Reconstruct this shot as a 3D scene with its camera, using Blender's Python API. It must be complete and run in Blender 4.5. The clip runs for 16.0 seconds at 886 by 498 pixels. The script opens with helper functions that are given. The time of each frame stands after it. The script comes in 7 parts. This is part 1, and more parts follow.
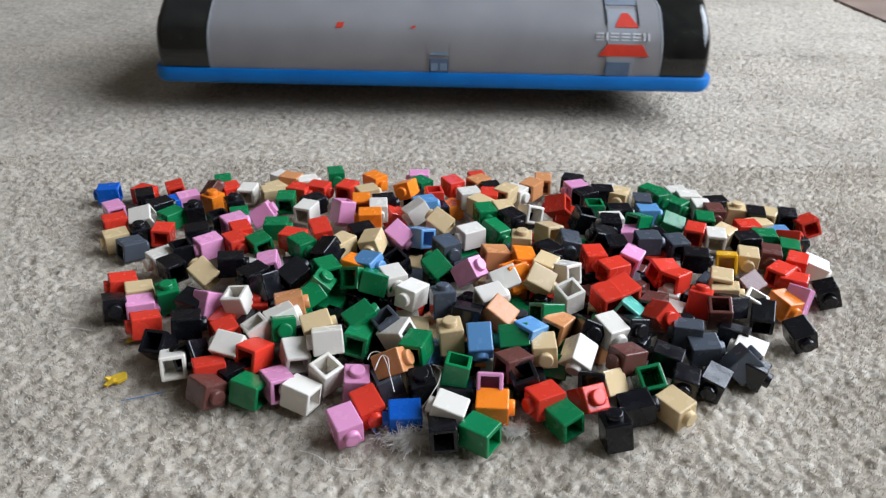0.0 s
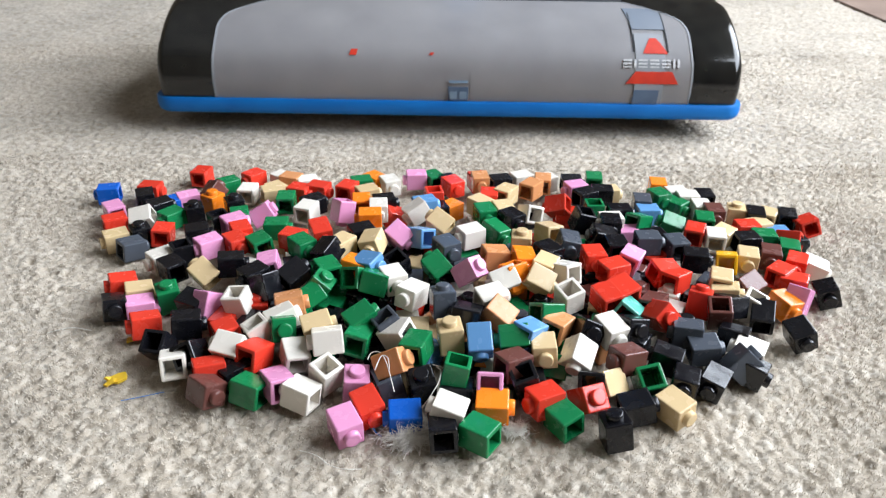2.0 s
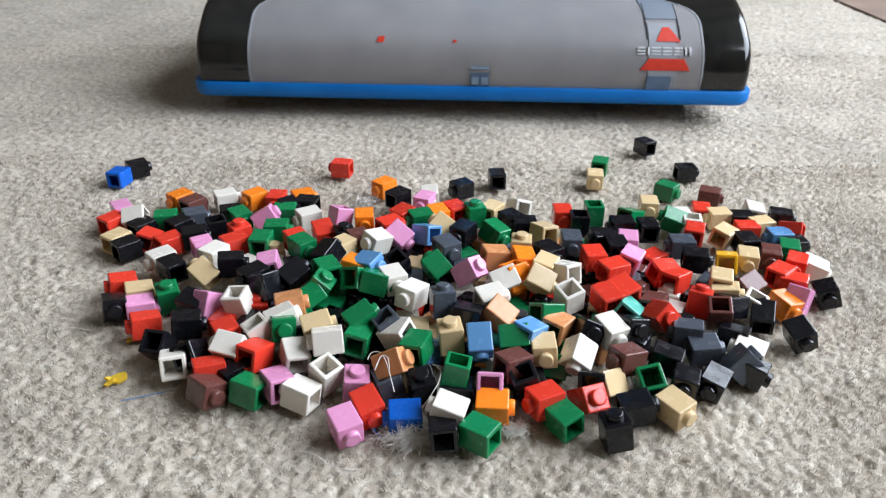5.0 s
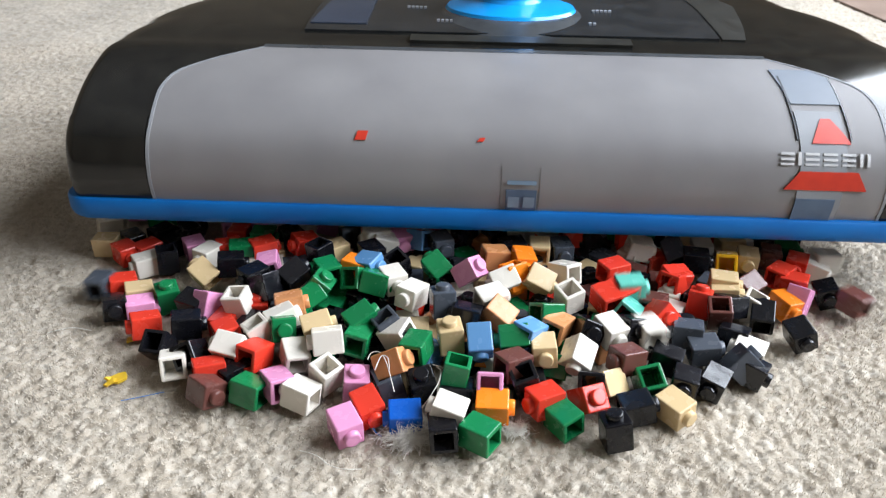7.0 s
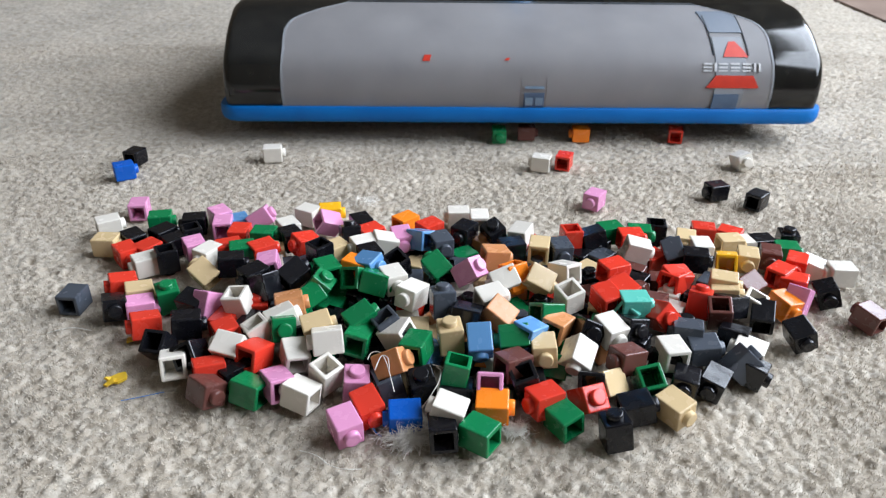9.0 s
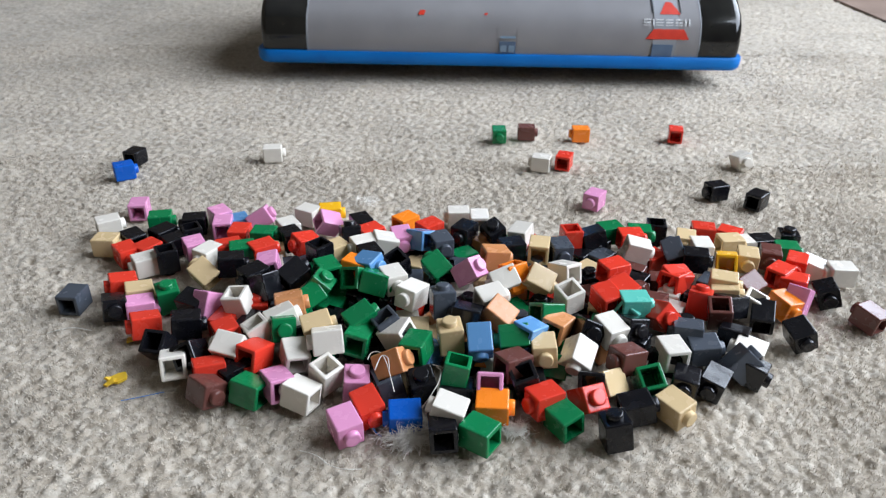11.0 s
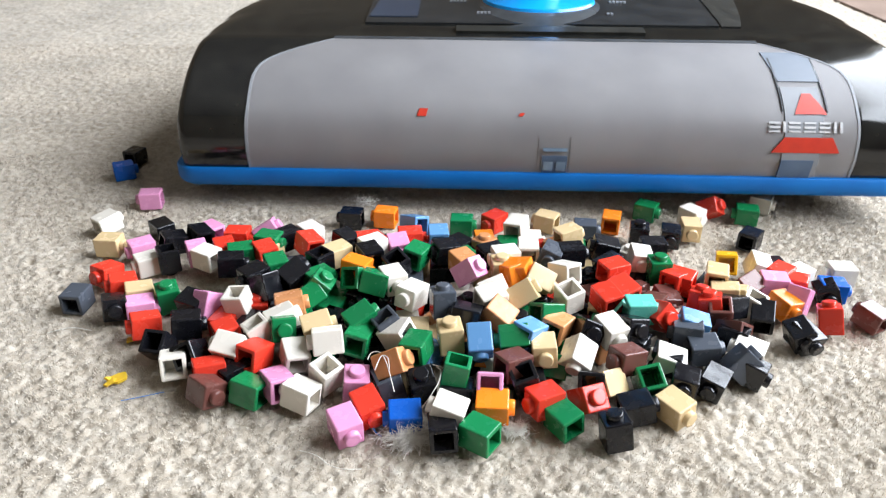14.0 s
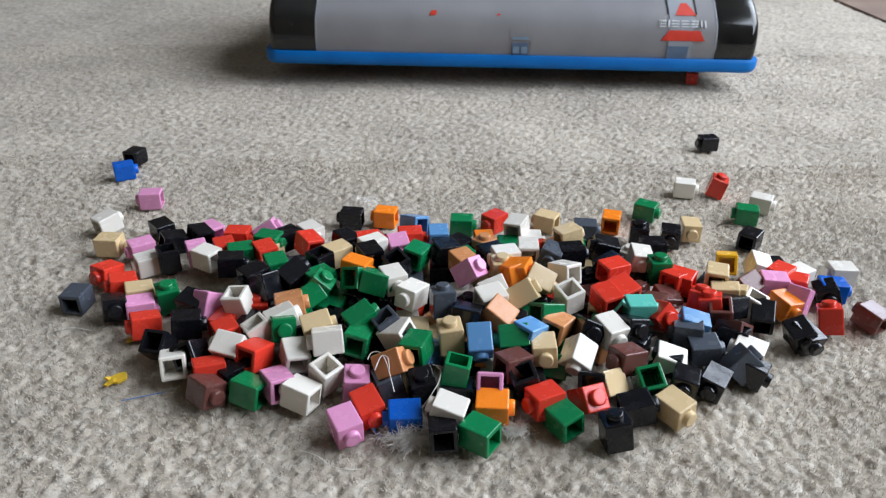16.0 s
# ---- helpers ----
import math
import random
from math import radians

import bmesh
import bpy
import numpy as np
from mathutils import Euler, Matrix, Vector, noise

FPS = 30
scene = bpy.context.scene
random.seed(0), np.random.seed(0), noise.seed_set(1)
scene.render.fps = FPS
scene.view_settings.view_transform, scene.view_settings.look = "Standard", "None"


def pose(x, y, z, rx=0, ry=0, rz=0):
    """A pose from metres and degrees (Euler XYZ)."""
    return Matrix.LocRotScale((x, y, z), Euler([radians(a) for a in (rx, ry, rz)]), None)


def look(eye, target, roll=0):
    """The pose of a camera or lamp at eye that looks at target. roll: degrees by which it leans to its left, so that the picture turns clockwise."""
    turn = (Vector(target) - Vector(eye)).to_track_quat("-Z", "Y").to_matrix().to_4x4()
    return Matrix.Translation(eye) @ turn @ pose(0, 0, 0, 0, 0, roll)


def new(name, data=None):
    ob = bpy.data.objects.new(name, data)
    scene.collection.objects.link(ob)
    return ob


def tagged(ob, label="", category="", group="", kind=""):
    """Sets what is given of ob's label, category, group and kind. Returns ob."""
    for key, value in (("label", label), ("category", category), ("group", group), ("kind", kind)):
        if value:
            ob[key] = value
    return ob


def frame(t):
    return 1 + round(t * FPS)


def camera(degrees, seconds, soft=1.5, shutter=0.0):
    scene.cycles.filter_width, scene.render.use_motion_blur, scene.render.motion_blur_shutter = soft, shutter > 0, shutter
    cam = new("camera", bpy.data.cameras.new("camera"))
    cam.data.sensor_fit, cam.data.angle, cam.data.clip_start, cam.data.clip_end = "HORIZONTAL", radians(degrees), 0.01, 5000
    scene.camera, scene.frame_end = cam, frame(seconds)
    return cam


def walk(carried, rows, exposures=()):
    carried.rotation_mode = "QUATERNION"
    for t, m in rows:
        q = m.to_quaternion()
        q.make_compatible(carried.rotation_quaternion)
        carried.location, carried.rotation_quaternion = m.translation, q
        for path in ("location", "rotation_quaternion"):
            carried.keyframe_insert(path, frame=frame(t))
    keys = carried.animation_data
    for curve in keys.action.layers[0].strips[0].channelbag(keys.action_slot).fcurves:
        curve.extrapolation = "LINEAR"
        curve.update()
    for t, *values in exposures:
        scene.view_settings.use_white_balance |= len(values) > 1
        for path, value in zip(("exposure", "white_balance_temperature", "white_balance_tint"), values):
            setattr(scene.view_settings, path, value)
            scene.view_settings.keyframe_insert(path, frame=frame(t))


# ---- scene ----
# Camera: stands still over the carpet
EYE = (0.0, 0.0, 0.1505)
STAND = Matrix.Translation(EYE) @ pose(0, 0, 0, 60.66, 0, 0) @ pose(0, 0, 0, 0, 0, 0.75)
cam = camera(62.19, 16.0, soft=1.2, shutter=0.3)
# the clip's camera opens up while the dark head fills the view
EXPOSURE = [(t, e, 6500 - 300 * min(1.0, max(0.0, (0.4 - e) / 0.5)), 12) for t, e in (
    (0.0, -0.2), (0.5, 0.02), (1.0, 0.5), (1.5, 0.55), (2.0, 0.3), (2.5, -0.14), (3.0, -0.25), (3.5, 0.55), (4.2, 0.52), (5.2, 0.0), (6.3, 0.1), (7.0, 0.42),
    (8.0, 0.4), (9.0, 0.02), (10.5, -0.1), (11.5, -0.1), (12.0, -0.12), (12.5, 0.25), (13.0, 0.65), (13.5, 0.6), (14.0, 0.6), (14.5, 0.42), (15.0, -0.24), (16.0, -0.27))]
cam.data.dof.use_dof = True
cam.data.dof.focus_distance = 0.24
cam.data.dof.aperture_fstop = 36
walk(cam, [(0.0, STAND), (16.0, STAND)], exposures=EXPOSURE)

# World and daylight through the one wide window of the room
world = bpy.data.worlds.new("sky")
scene.world = world
world.use_nodes = True
sky = world.node_tree.nodes.new("ShaderNodeTexSky")
sky.sky_type = "NISHITA"
sky.sun_disc = False
sky.sun_elevation = radians(38)
sky.sun_rotation = radians(80)
world.node_tree.links.new(sky.outputs[0], world.node_tree.nodes["Background"].inputs[0])
world.node_tree.nodes["Background"].inputs[1].default_value = 0.12


def window_light(name, eye, target, width, height, watts, colour):
    lamp = bpy.data.lights.new(name, "AREA")
    lamp.shape, lamp.size, lamp.size_y = "RECTANGLE", width, height
    lamp.energy, lamp.color = watts, colour
    ob = new(name, lamp)
    ob.matrix_world = look(eye, target)
    return ob


window_light("window_light", (0.82, 0.40, 0.765), (0.0, 0.40, 0.70), 1.44, 0.96, 45.5, (0.835, 0.915, 1.0))


# Materials
def material(name, colour, rough=0.5, metal=0.0, **more):
    m = bpy.data.materials.new(name)
    m.use_nodes = True
    b = m.node_tree.nodes["Principled BSDF"]
    b.inputs["Base Color"].default_value = (*colour, 1)
    b.inputs["Roughness"].default_value = rough
    b.inputs["Metallic"].default_value = metal
    for key, value in more.items():
        b.inputs[key.replace("_", " ")].default_value = value
    return m


def node(m, kind, **values):
    n = m.node_tree.nodes.new(kind)
    for key, value in values.items():
        n.inputs[key.replace("_", " ")].default_value = value
    return n


def link(m, a, b):
    m.node_tree.links.new(a, b)


def mottled(m, low, high, scale, detail=4.0, bump=0.0, bump_scale=None, rough=None, distance=0.001):
    """Colour that wanders between two values, with fine relief."""
    b = m.node_tree.nodes["Principled BSDF"]
    where = node(m, "ShaderNodeTexCoord")
    n = node(m, "ShaderNodeTexNoise", Scale=scale, Detail=detail)
    link(m, where.outputs["Object"], n.inputs["Vector"])
    r = node(m, "ShaderNodeValToRGB")
    r.color_ramp.elements[0].position, r.color_ramp.elements[1].position = 0.3, 0.7
    r.color_ramp.elements[0].color, r.color_ramp.elements[1].color = (*low, 1), (*high, 1)
    link(m, n.outputs["Fac"], r.inputs["Fac"])
    link(m, r.outputs["Color"], b.inputs["Base Color"])
    if rough:
        k = node(m, "ShaderNodeMapRange", To_Min=rough[0], To_Max=rough[1])
        link(m, n.outputs["Fac"], k.inputs["Value"])
        link(m, k.outputs["Result"], b.inputs["Roughness"])
    if bump:
        f = node(m, "ShaderNodeTexNoise", Scale=bump_scale or scale * 4, Detail=3.0)
        link(m, where.outputs["Object"], f.inputs["Vector"])
        p = node(m, "ShaderNodeBump", Strength=bump, Distance=distance)
        link(m, f.outputs["Fac"], p.inputs["Height"])
        link(m, p.outputs["Normal"], b.inputs["Normal"])
    return m


def brick_plastic(name, colour):
    """Moulded toy plastic: each piece a little worn, scuffed and dusty in its own way."""
    m = material(name, colour, 0.3)
    b = m.node_tree.nodes["Principled BSDF"]
    b.inputs["Specular IOR Level"].default_value = 0.42
    info, where = node(m, "ShaderNodeObjectInfo"), node(m, "ShaderNodeTexCoord")
    shift = node(m, "ShaderNodeVectorMath")
    link(m, where.outputs["Object"], shift.inputs[0])
    link(m, info.outputs["Random"], shift.inputs[1])
    hue = node(m, "ShaderNodeHueSaturation", Color=(*colour, 1))
    value = node(m, "ShaderNodeMapRange", To_Min=0.88, To_Max=1.08)
    link(m, info.outputs["Random"], value.inputs["Value"])
    link(m, value.outputs["Result"], hue.inputs["Value"])
    dust = node(m, "ShaderNodeTexNoise", Scale=900.0, Detail=5.0, Roughness=0.7)
    link(m, shift.outputs["Vector"], dust.inputs["Vector"])
    few = node(m, "ShaderNodeMapRange", From_Min=0.66, From_Max=0.85, To_Max=0.09)
    link(m, dust.outputs["Fac"], few.inputs["Value"])
    mix = node(m, "ShaderNodeMixRGB", Color2=(0.45, 0.43, 0.40, 1))
    link(m, few.outputs["Result"], mix.inputs["Fac"])
    link(m, hue.outputs["Color"], mix.inputs["Color1"])
    link(m, mix.outputs["Color"], b.inputs["Base Color"])
    wear = node(m, "ShaderNodeTexNoise", Scale=260.0, Detail=4.0)
    link(m, shift.outputs["Vector"], wear.inputs["Vector"])
    rough = node(m, "ShaderNodeMapRange", From_Min=0.3, From_Max=0.7, To_Min=0.10, To_Max=0.34)
    link(m, wear.outputs["Fac"], rough.inputs["Value"])
    link(m, rough.outputs["Result"], b.inputs["Roughness"])
    p = node(m, "ShaderNodeBump", Strength=0.12, Distance=0.0004)
    link(m, wear.outputs["Fac"], p.inputs["Height"])
    link(m, p.outputs["Normal"], b.inputs["Normal"])
    return m


COLOURS = {
    "red": (0.66, 0.042, 0.022), "black": (0.006, 0.006, 0.008), "white": (0.74, 0.69, 0.605),
    "green": (0.006, 0.17, 0.055), "pink": (0.72, 0.30, 0.50), "orange": (0.86, 0.22, 0.015),
    "tan": (0.62, 0.46, 0.25), "blue": (0.005, 0.10, 0.48), "light_blue": (0.11, 0.27, 0.50),
    "brown": (0.125, 0.045, 0.036), "nougat": (0.58, 0.25, 0.10), "grey": (0.068, 0.078, 0.095),
    "yellow": (0.90, 0.47, 0.012), "turquoise": (0.12, 0.50, 0.40),
}
PLASTIC = {c: brick_plastic("plastic_" + c, rgb) for c, rgb in COLOURS.items()}


def carpet_wool(name, low, mid_tone, high, one_sheet):
    m = material(name, (0.5, 0.43, 0.34), 0.95)
    b = m.node_tree.nodes["Principled BSDF"]
    b.inputs["Specular IOR Level"].default_value = 0.15
    b.inputs["Sheen Weight"].default_value = 0.2
    where, geo = node(m, "ShaderNodeTexCoord"), node(m, "ShaderNodeNewGeometry")
    broad = node(m, "ShaderNodeTexNoise", Scale=14.0, Detail=3.0)
    fine = node(m, "ShaderNodeTexNoise", Scale=900.0, Detail=4.0)
    for n in (broad, fine):
        link(m, where.outputs["Object"], n.inputs["Vector"])
    r = node(m, "ShaderNodeValToRGB")
    r.color_ramp.elements[0].color, r.color_ramp.elements[1].color = (*low, 1), (*high, 1)
    mid = r.color_ramp.elements.new(0.55)
    mid.color = (*mid_tone, 1)
    if one_sheet:
        tuft = node(m, "ShaderNodeTexNoise", Scale=260.0, Detail=3.0)
        link(m, where.outputs["Object"], tuft.inputs["Vector"])
        spread = node(m, "ShaderNodeMapRange", From_Min=0.3, From_Max=0.7)
        link(m, tuft.outputs["Fac"], spread.inputs["Value"])
        link(m, spread.outputs["Result"], r.inputs["Fac"])
    else:
        link(m, geo.outputs["Random Per Island"], r.inputs["Fac"])
    h = node(m, "ShaderNodeHueSaturation")
    v = node(m, "ShaderNodeMapRange", From_Min=0.3, From_Max=0.7, To_Min=0.86, To_Max=1.12)
    link(m, broad.outputs["Fac"], v.inputs["Value"])
    link(m, v.outputs["Result"], h.inputs["Value"])
    link(m, r.outputs["Color"], h.inputs["Color"])
    link(m, h.outputs["Color"], b.inputs["Base Color"])
    p = node(m, "ShaderNodeBump", Strength=0.6, Distance=0.0006)
    link(m, fine.outputs["Fac"], p.inputs["Height"])
    link(m, p.outputs["Normal"], b.inputs["Normal"])
    return m


WOOL = carpet_wool("carpet_wool", (0.36, 0.308, 0.238), (0.445, 0.39, 0.315), (0.54, 0.492, 0.412), True)
FIBRE = carpet_wool("carpet_fibre", (0.455, 0.39, 0.306), (0.545, 0.477, 0.388), (0.635, 0.573, 0.484), False)
BACKING = mottled(material("carpet_ground", (0.42, 0.36, 0.28), 1.0), (0.335, 0.282, 0.215), (0.50, 0.44, 0.362), 330.0, 5.0, 1.0, 420.0, distance=0.004)
PAINT = mottled(material("wall_paint", (0.45, 0.41, 0.36), 0.85), (0.40, 0.335, 0.25), (0.46, 0.39, 0.30), 3.0, 4.0, 0.2, 90.0)
CEILING_PAINT = mottled(material("ceiling_paint", (0.8, 0.8, 0.78), 0.9), (0.50, 0.48, 0.45), (0.56, 0.54, 0.51), 5.0)
OAK = mottled(material("oak_boards", (0.30, 0.2, 0.15), 0.45), (0.20, 0.14, 0.11), (0.34, 0.25, 0.20), 12.0, 5.0, 0.2, 60.0)
FRAME_PAINT = mottled(material("white_gloss", (0.8, 0.8, 0.78), 0.35), (0.76, 0.76, 0.74), (0.82, 0.82, 0.80), 8.0)
GLOSS_BLACK = mottled(material("gloss_black", (0.010, 0.010, 0.010), 0.16), (0.008, 0.008, 0.008), (0.016, 0.016, 0.014), 120.0, 4.0, 0.03, 900.0, (0.07, 0.15), 0.0003)
SATIN_BLACK = mottled(material("satin_black", (0.02, 0.02, 0.018), 0.38), (0.014, 0.014, 0.012), (0.026, 0.026, 0.022), 150.0, 4.0, 0.05, 1200.0, (0.3, 0.45), 0.0003)
DECK_BLACK = mottled(material("deck_black", (0.02, 0.022, 0.024), 0.2), (0.016, 0.018, 0.02), (0.03, 0.032, 0.034), 90.0, 4.0, 0.03, 900.0, (0.14, 0.3), 0.0003)
BUMPER_BLUE = mottled(material("bumper_blue", (0.0, 0.13, 0.42), 0.4, Specular_IOR_Level=0.3), (0.001, 0.125, 0.42), (0.001, 0.15, 0.48), 60.0, 4.0, 0.06, 1500.0, (0.40, 0.55), 0.0003)
NECK_BLUE = mottled(material("neck_blue", (0.0, 0.30, 0.75), 0.22), (0.002, 0.27, 0.70), (0.004, 0.33, 0.80), 60.0, 4.0, 0.02, 900.0, (0.16, 0.28), 0.0003)
HAZE = mottled(material("hazy_window", (0.42, 0.41, 0.42), 0.4, Transmission_Weight=0.35, IOR=1.3), (0.30, 0.29, 0.295), (0.37, 0.36, 0.36), 35.0, 6.0, 0.03, 700.0, (0.34, 0.48), 0.0003)
STRIP_HAZE = mottled(material("smoky_strip", (0.25, 0.26, 0.28), 0.6), (0.22, 0.23, 0.245), (0.27, 0.28, 0.295), 60.0)
POCKET = mottled(material("smoky_blue", (0.16, 0.21, 0.30), 0.55), (0.13, 0.155, 0.19), (0.17, 0.195, 0.23), 40.0)
DECK_POCKET = mottled(material("deck_pocket", (0.03, 0.04, 0.06), 0.18), (0.03, 0.042, 0.07), (0.045, 0.06, 0.09), 40.0)
LOGO_RED = mottled(material("logo_red", (0.62, 0.035, 0.012), 0.4), (0.50, 0.03, 0.014), (0.60, 0.04, 0.016), 200.0)
LOGO_WHITE = mottled(material("logo_white", (0.70, 0.70, 0.70), 0.45), (0.48, 0.48, 0.48), (0.58, 0.58, 0.58), 200.0)
SLATE_BLUE = mottled(material("slate_blue", (0.06, 0.11, 0.20), 0.4), (0.06, 0.10, 0.17), (0.09, 0.14, 0.22), 120.0)
LATCH_PALE = mottled(material("latch_pale", (0.2, 0.3, 0.4), 0.5), (0.16, 0.24, 0.33), (0.21, 0.30, 0.40), 200.0)
RUBBER = mottled(material("rubber", (0.02, 0.02, 0.02), 0.7), (0.015, 0.015, 0.015), (0.03, 0.03, 0.03), 80.0)
COLLAR_GREY = mottled(material("collar_grey", (0.05, 0.055, 0.06), 0.25), (0.04, 0.045, 0.05), (0.07, 0.075, 0.08), 80.0)
DULL_GREY = mottled(material("brush_housing", (0.35, 0.34, 0.34), 0.8), (0.30, 0.29, 0.29), (0.42, 0.41, 0.40), 50.0)
THREAD_WHITE = material("thread_white", (0.7, 0.68, 0.62), 0.8)
LINT_WHITE = material("lint_white", (0.82, 0.79, 0.73), 0.9)
THREAD_BLUE = material("thread_blue", (0.05, 0.22, 0.6), 0.7)
CHIP_YELLOW = material("chip_yellow", (0.75, 0.48, 0.03), 0.6)


# ---- shapes ----
def to_object(name, bm, mat, parent=None, smooth=False):
    bmesh.ops.recalc_face_normals(bm, faces=bm.faces)
    me = bpy.data.meshes.new(name)
    bm.to_mesh(me)
    bm.free()
    if smooth:
        me.shade_smooth()
        me.set_sharp_from_angle(angle=radians(32))
    me.materials.append(mat)
    ob = new(name, me)
    ob.parent = parent
    return ob


def part(name, bm, mat, parent, label="", smooth=False):
    ob = to_object(name, bm, mat, parent, smooth)
    return tagged(ob, label) if label else ob


def box(bm, x0, x1, y0, y1, z0, z1, bevel=0.0, segments=2):
    made = bmesh.ops.create_cube(bm, size=1)["verts"]
    for v in made:
        v.co = Vector((x0 if v.co.x < 0 else x1, y0 if v.co.y < 0 else y1, z0 if v.co.z < 0 else z1))
    if bevel:
        edges = list({e for v in made for e in v.link_edges})
        bmesh.ops.bevel(bm, geom=edges, offset=bevel, segments=segments, affect="EDGES", profile=0.5)
    return bm


def boxed(*spans, bevel=0.0):
    bm = bmesh.new()
    for s in spans:
        box(bm, *s, bevel=bevel)
    return bm


def lathe(profile, steps=48, close=True):
    """A turned body about z, from rows of (radius, height)."""
    bm = bmesh.new()
    rings = []
    for r, z in profile:
        rings.append([bm.verts.new((r * math.cos(2 * math.pi * k / steps), r * math.sin(2 * math.pi * k / steps), z)) for k in range(steps)])
    for a, b in zip(rings, rings[1:]):
        for k in range(steps):
            bm.faces.new((a[k], a[(k + 1) % steps], b[(k + 1) % steps], b[k]))
    if close:
        bm.faces.new(rings[0])
        bm.faces.new(rings[-1])
    return bm


def strand(name, points, radius, mat, parent=None, steps=5):
    """A thin thread along a smooth line of points."""
    pts = [Vector(p) for p in points]
    fine = []
    for i in range(len(pts) - 1):
        p0, p1, p2, p3 = pts[max(i - 1, 0)], pts[i], pts[i + 1], pts[min(i + 2, len(pts) - 1)]
        for k in range(6):
            t = k / 6
            fine.append(0.5 * ((2 * p1) + (p2 - p0) * t + (2 * p0 - 5 * p1 + 4 * p2 - p3) * t * t + (3 * p1 - p0 - 3 * p2 + p3) * t ** 3))
    fine.append(pts[-1])
    bm = bmesh.new()
    rings = []
    for i, p in enumerate(fine):
        along = (fine[min(i + 1, len(fine) - 1)] - fine[max(i - 1, 0)]).normalized()
        side = along.cross(Vector((0.3, 0.2, 1))).normalized()
        up = side.cross(along)
        rings.append([bm.verts.new(p + radius * (math.cos(a) * side + math.sin(a) * up)) for a in (2 * math.pi * k / steps for k in range(steps))])
    for a, b in zip(rings, rings[1:]):
        for k in range(steps):
            bm.faces.new((a[k], a[(k + 1) % steps], b[(k + 1) % steps], b[k]))
    return to_object(name, bm, mat, parent, True)


# ---- room ----
X0, X1, Y0, Y1, TOP = -2.8, 0.80, -2.0, 3.4, 2.45


def wall(name, spans, label):
    return tagged(to_object(name, boxed(*spans), PAINT), label, "wall", kind="structure")


T = 0.14
wall("wall_west", [(X0 - T, X0, Y0 - T, Y1 + T, 0, TOP)], "plain off-white painted wall")
wall("wall_south", [(X0, X1, Y0 - T, Y0, 0, TOP)], "plain off-white painted wall")
# the east wall has one wide window
W0, W1, SILL, LINTEL = -0.35, 1.15, 0.25, 1.28
wall("wall_north", [(X0, X1, Y1, Y1 + T, 0, TOP)], "plain off-white painted wall")
wall("wall_east", [(X1, X1 + T, Y0 - T, W0, 0, TOP), (X1, X1 + T, W1, Y1 + T, 0, TOP), (X1, X1 + T, W0, W1, 0, SILL), (X1, X1 + T, W0, W1, LINTEL, TOP)], "off-white painted wall with a wide window")
tagged(to_object("ceiling", boxed((X0 - T, X1 + T, Y0 - T, Y1 + T, TOP, TOP + 0.1)), CEILING_PAINT), "plain white ceiling", "ceiling", kind="structure")


def window_frame(name, spans):
    return tagged(to_object(name, boxed(*spans, bevel=0.006), FRAME_PAINT), "white painted window frame", "window frame", kind="structure")


E0, E1 = X1 + 0.05, X1 + 0.11
window_frame("window_1", [(E0, E1, W0 + 0.002, W0 + 0.06, SILL + 0.002, LINTEL - 0.002), (E0, E1, W1 - 0.06, W1 - 0.002, SILL + 0.002, LINTEL - 0.002), (E0, E1, W0 + 0.06, W1 - 0.06, SILL + 0.002, SILL + 0.06), (E0, E1, W0 + 0.06, W1 - 0.06, LINTEL - 0.06, LINTEL - 0.002), (E0 + 0.004, E1 - 0.004, 0.375, 0.425, SILL + 0.06, LINTEL - 0.06)])


# ---- floor: carpet on its ground, with boards past its edge ----
def ground_sheet():
    bm = bmesh.new()
    bmesh.ops.create_grid(bm, x_segments=2, y_segments=2, size=0.5)
    for v in bm.verts:
        v.co = Vector((X0 + (v.co.x + 0.5) * (X1 - X0), Y0 + (v.co.y + 0.5) * (Y1 - Y0), -0.0035))
    return bm


floor = tagged(to_object("floor", ground_sheet(), BACKING), "beige cut-pile wool carpet", "carpet", kind="structure")


def loose_mesh(name, verts, faces, mat, label):
    me = bpy.data.meshes.new(name)
    me.vertices.add(verts.size // 3)
    me.vertices.foreach_set("co", verts.reshape(-1).astype(np.float32))
    me.loops.add(len(faces) * 3)
    me.loops.foreach_set("vertex_index", faces.reshape(-1).astype(np.int32))
    me.polygons.add(len(faces))
    me.polygons.foreach_set("loop_start", np.arange(0, len(faces) * 3, 3, dtype=np.int32))
    me.update()
    me.shade_smooth()
    me.materials.append(mat)
    return tagged(new(name, me), label, "carpet", kind="stuff")


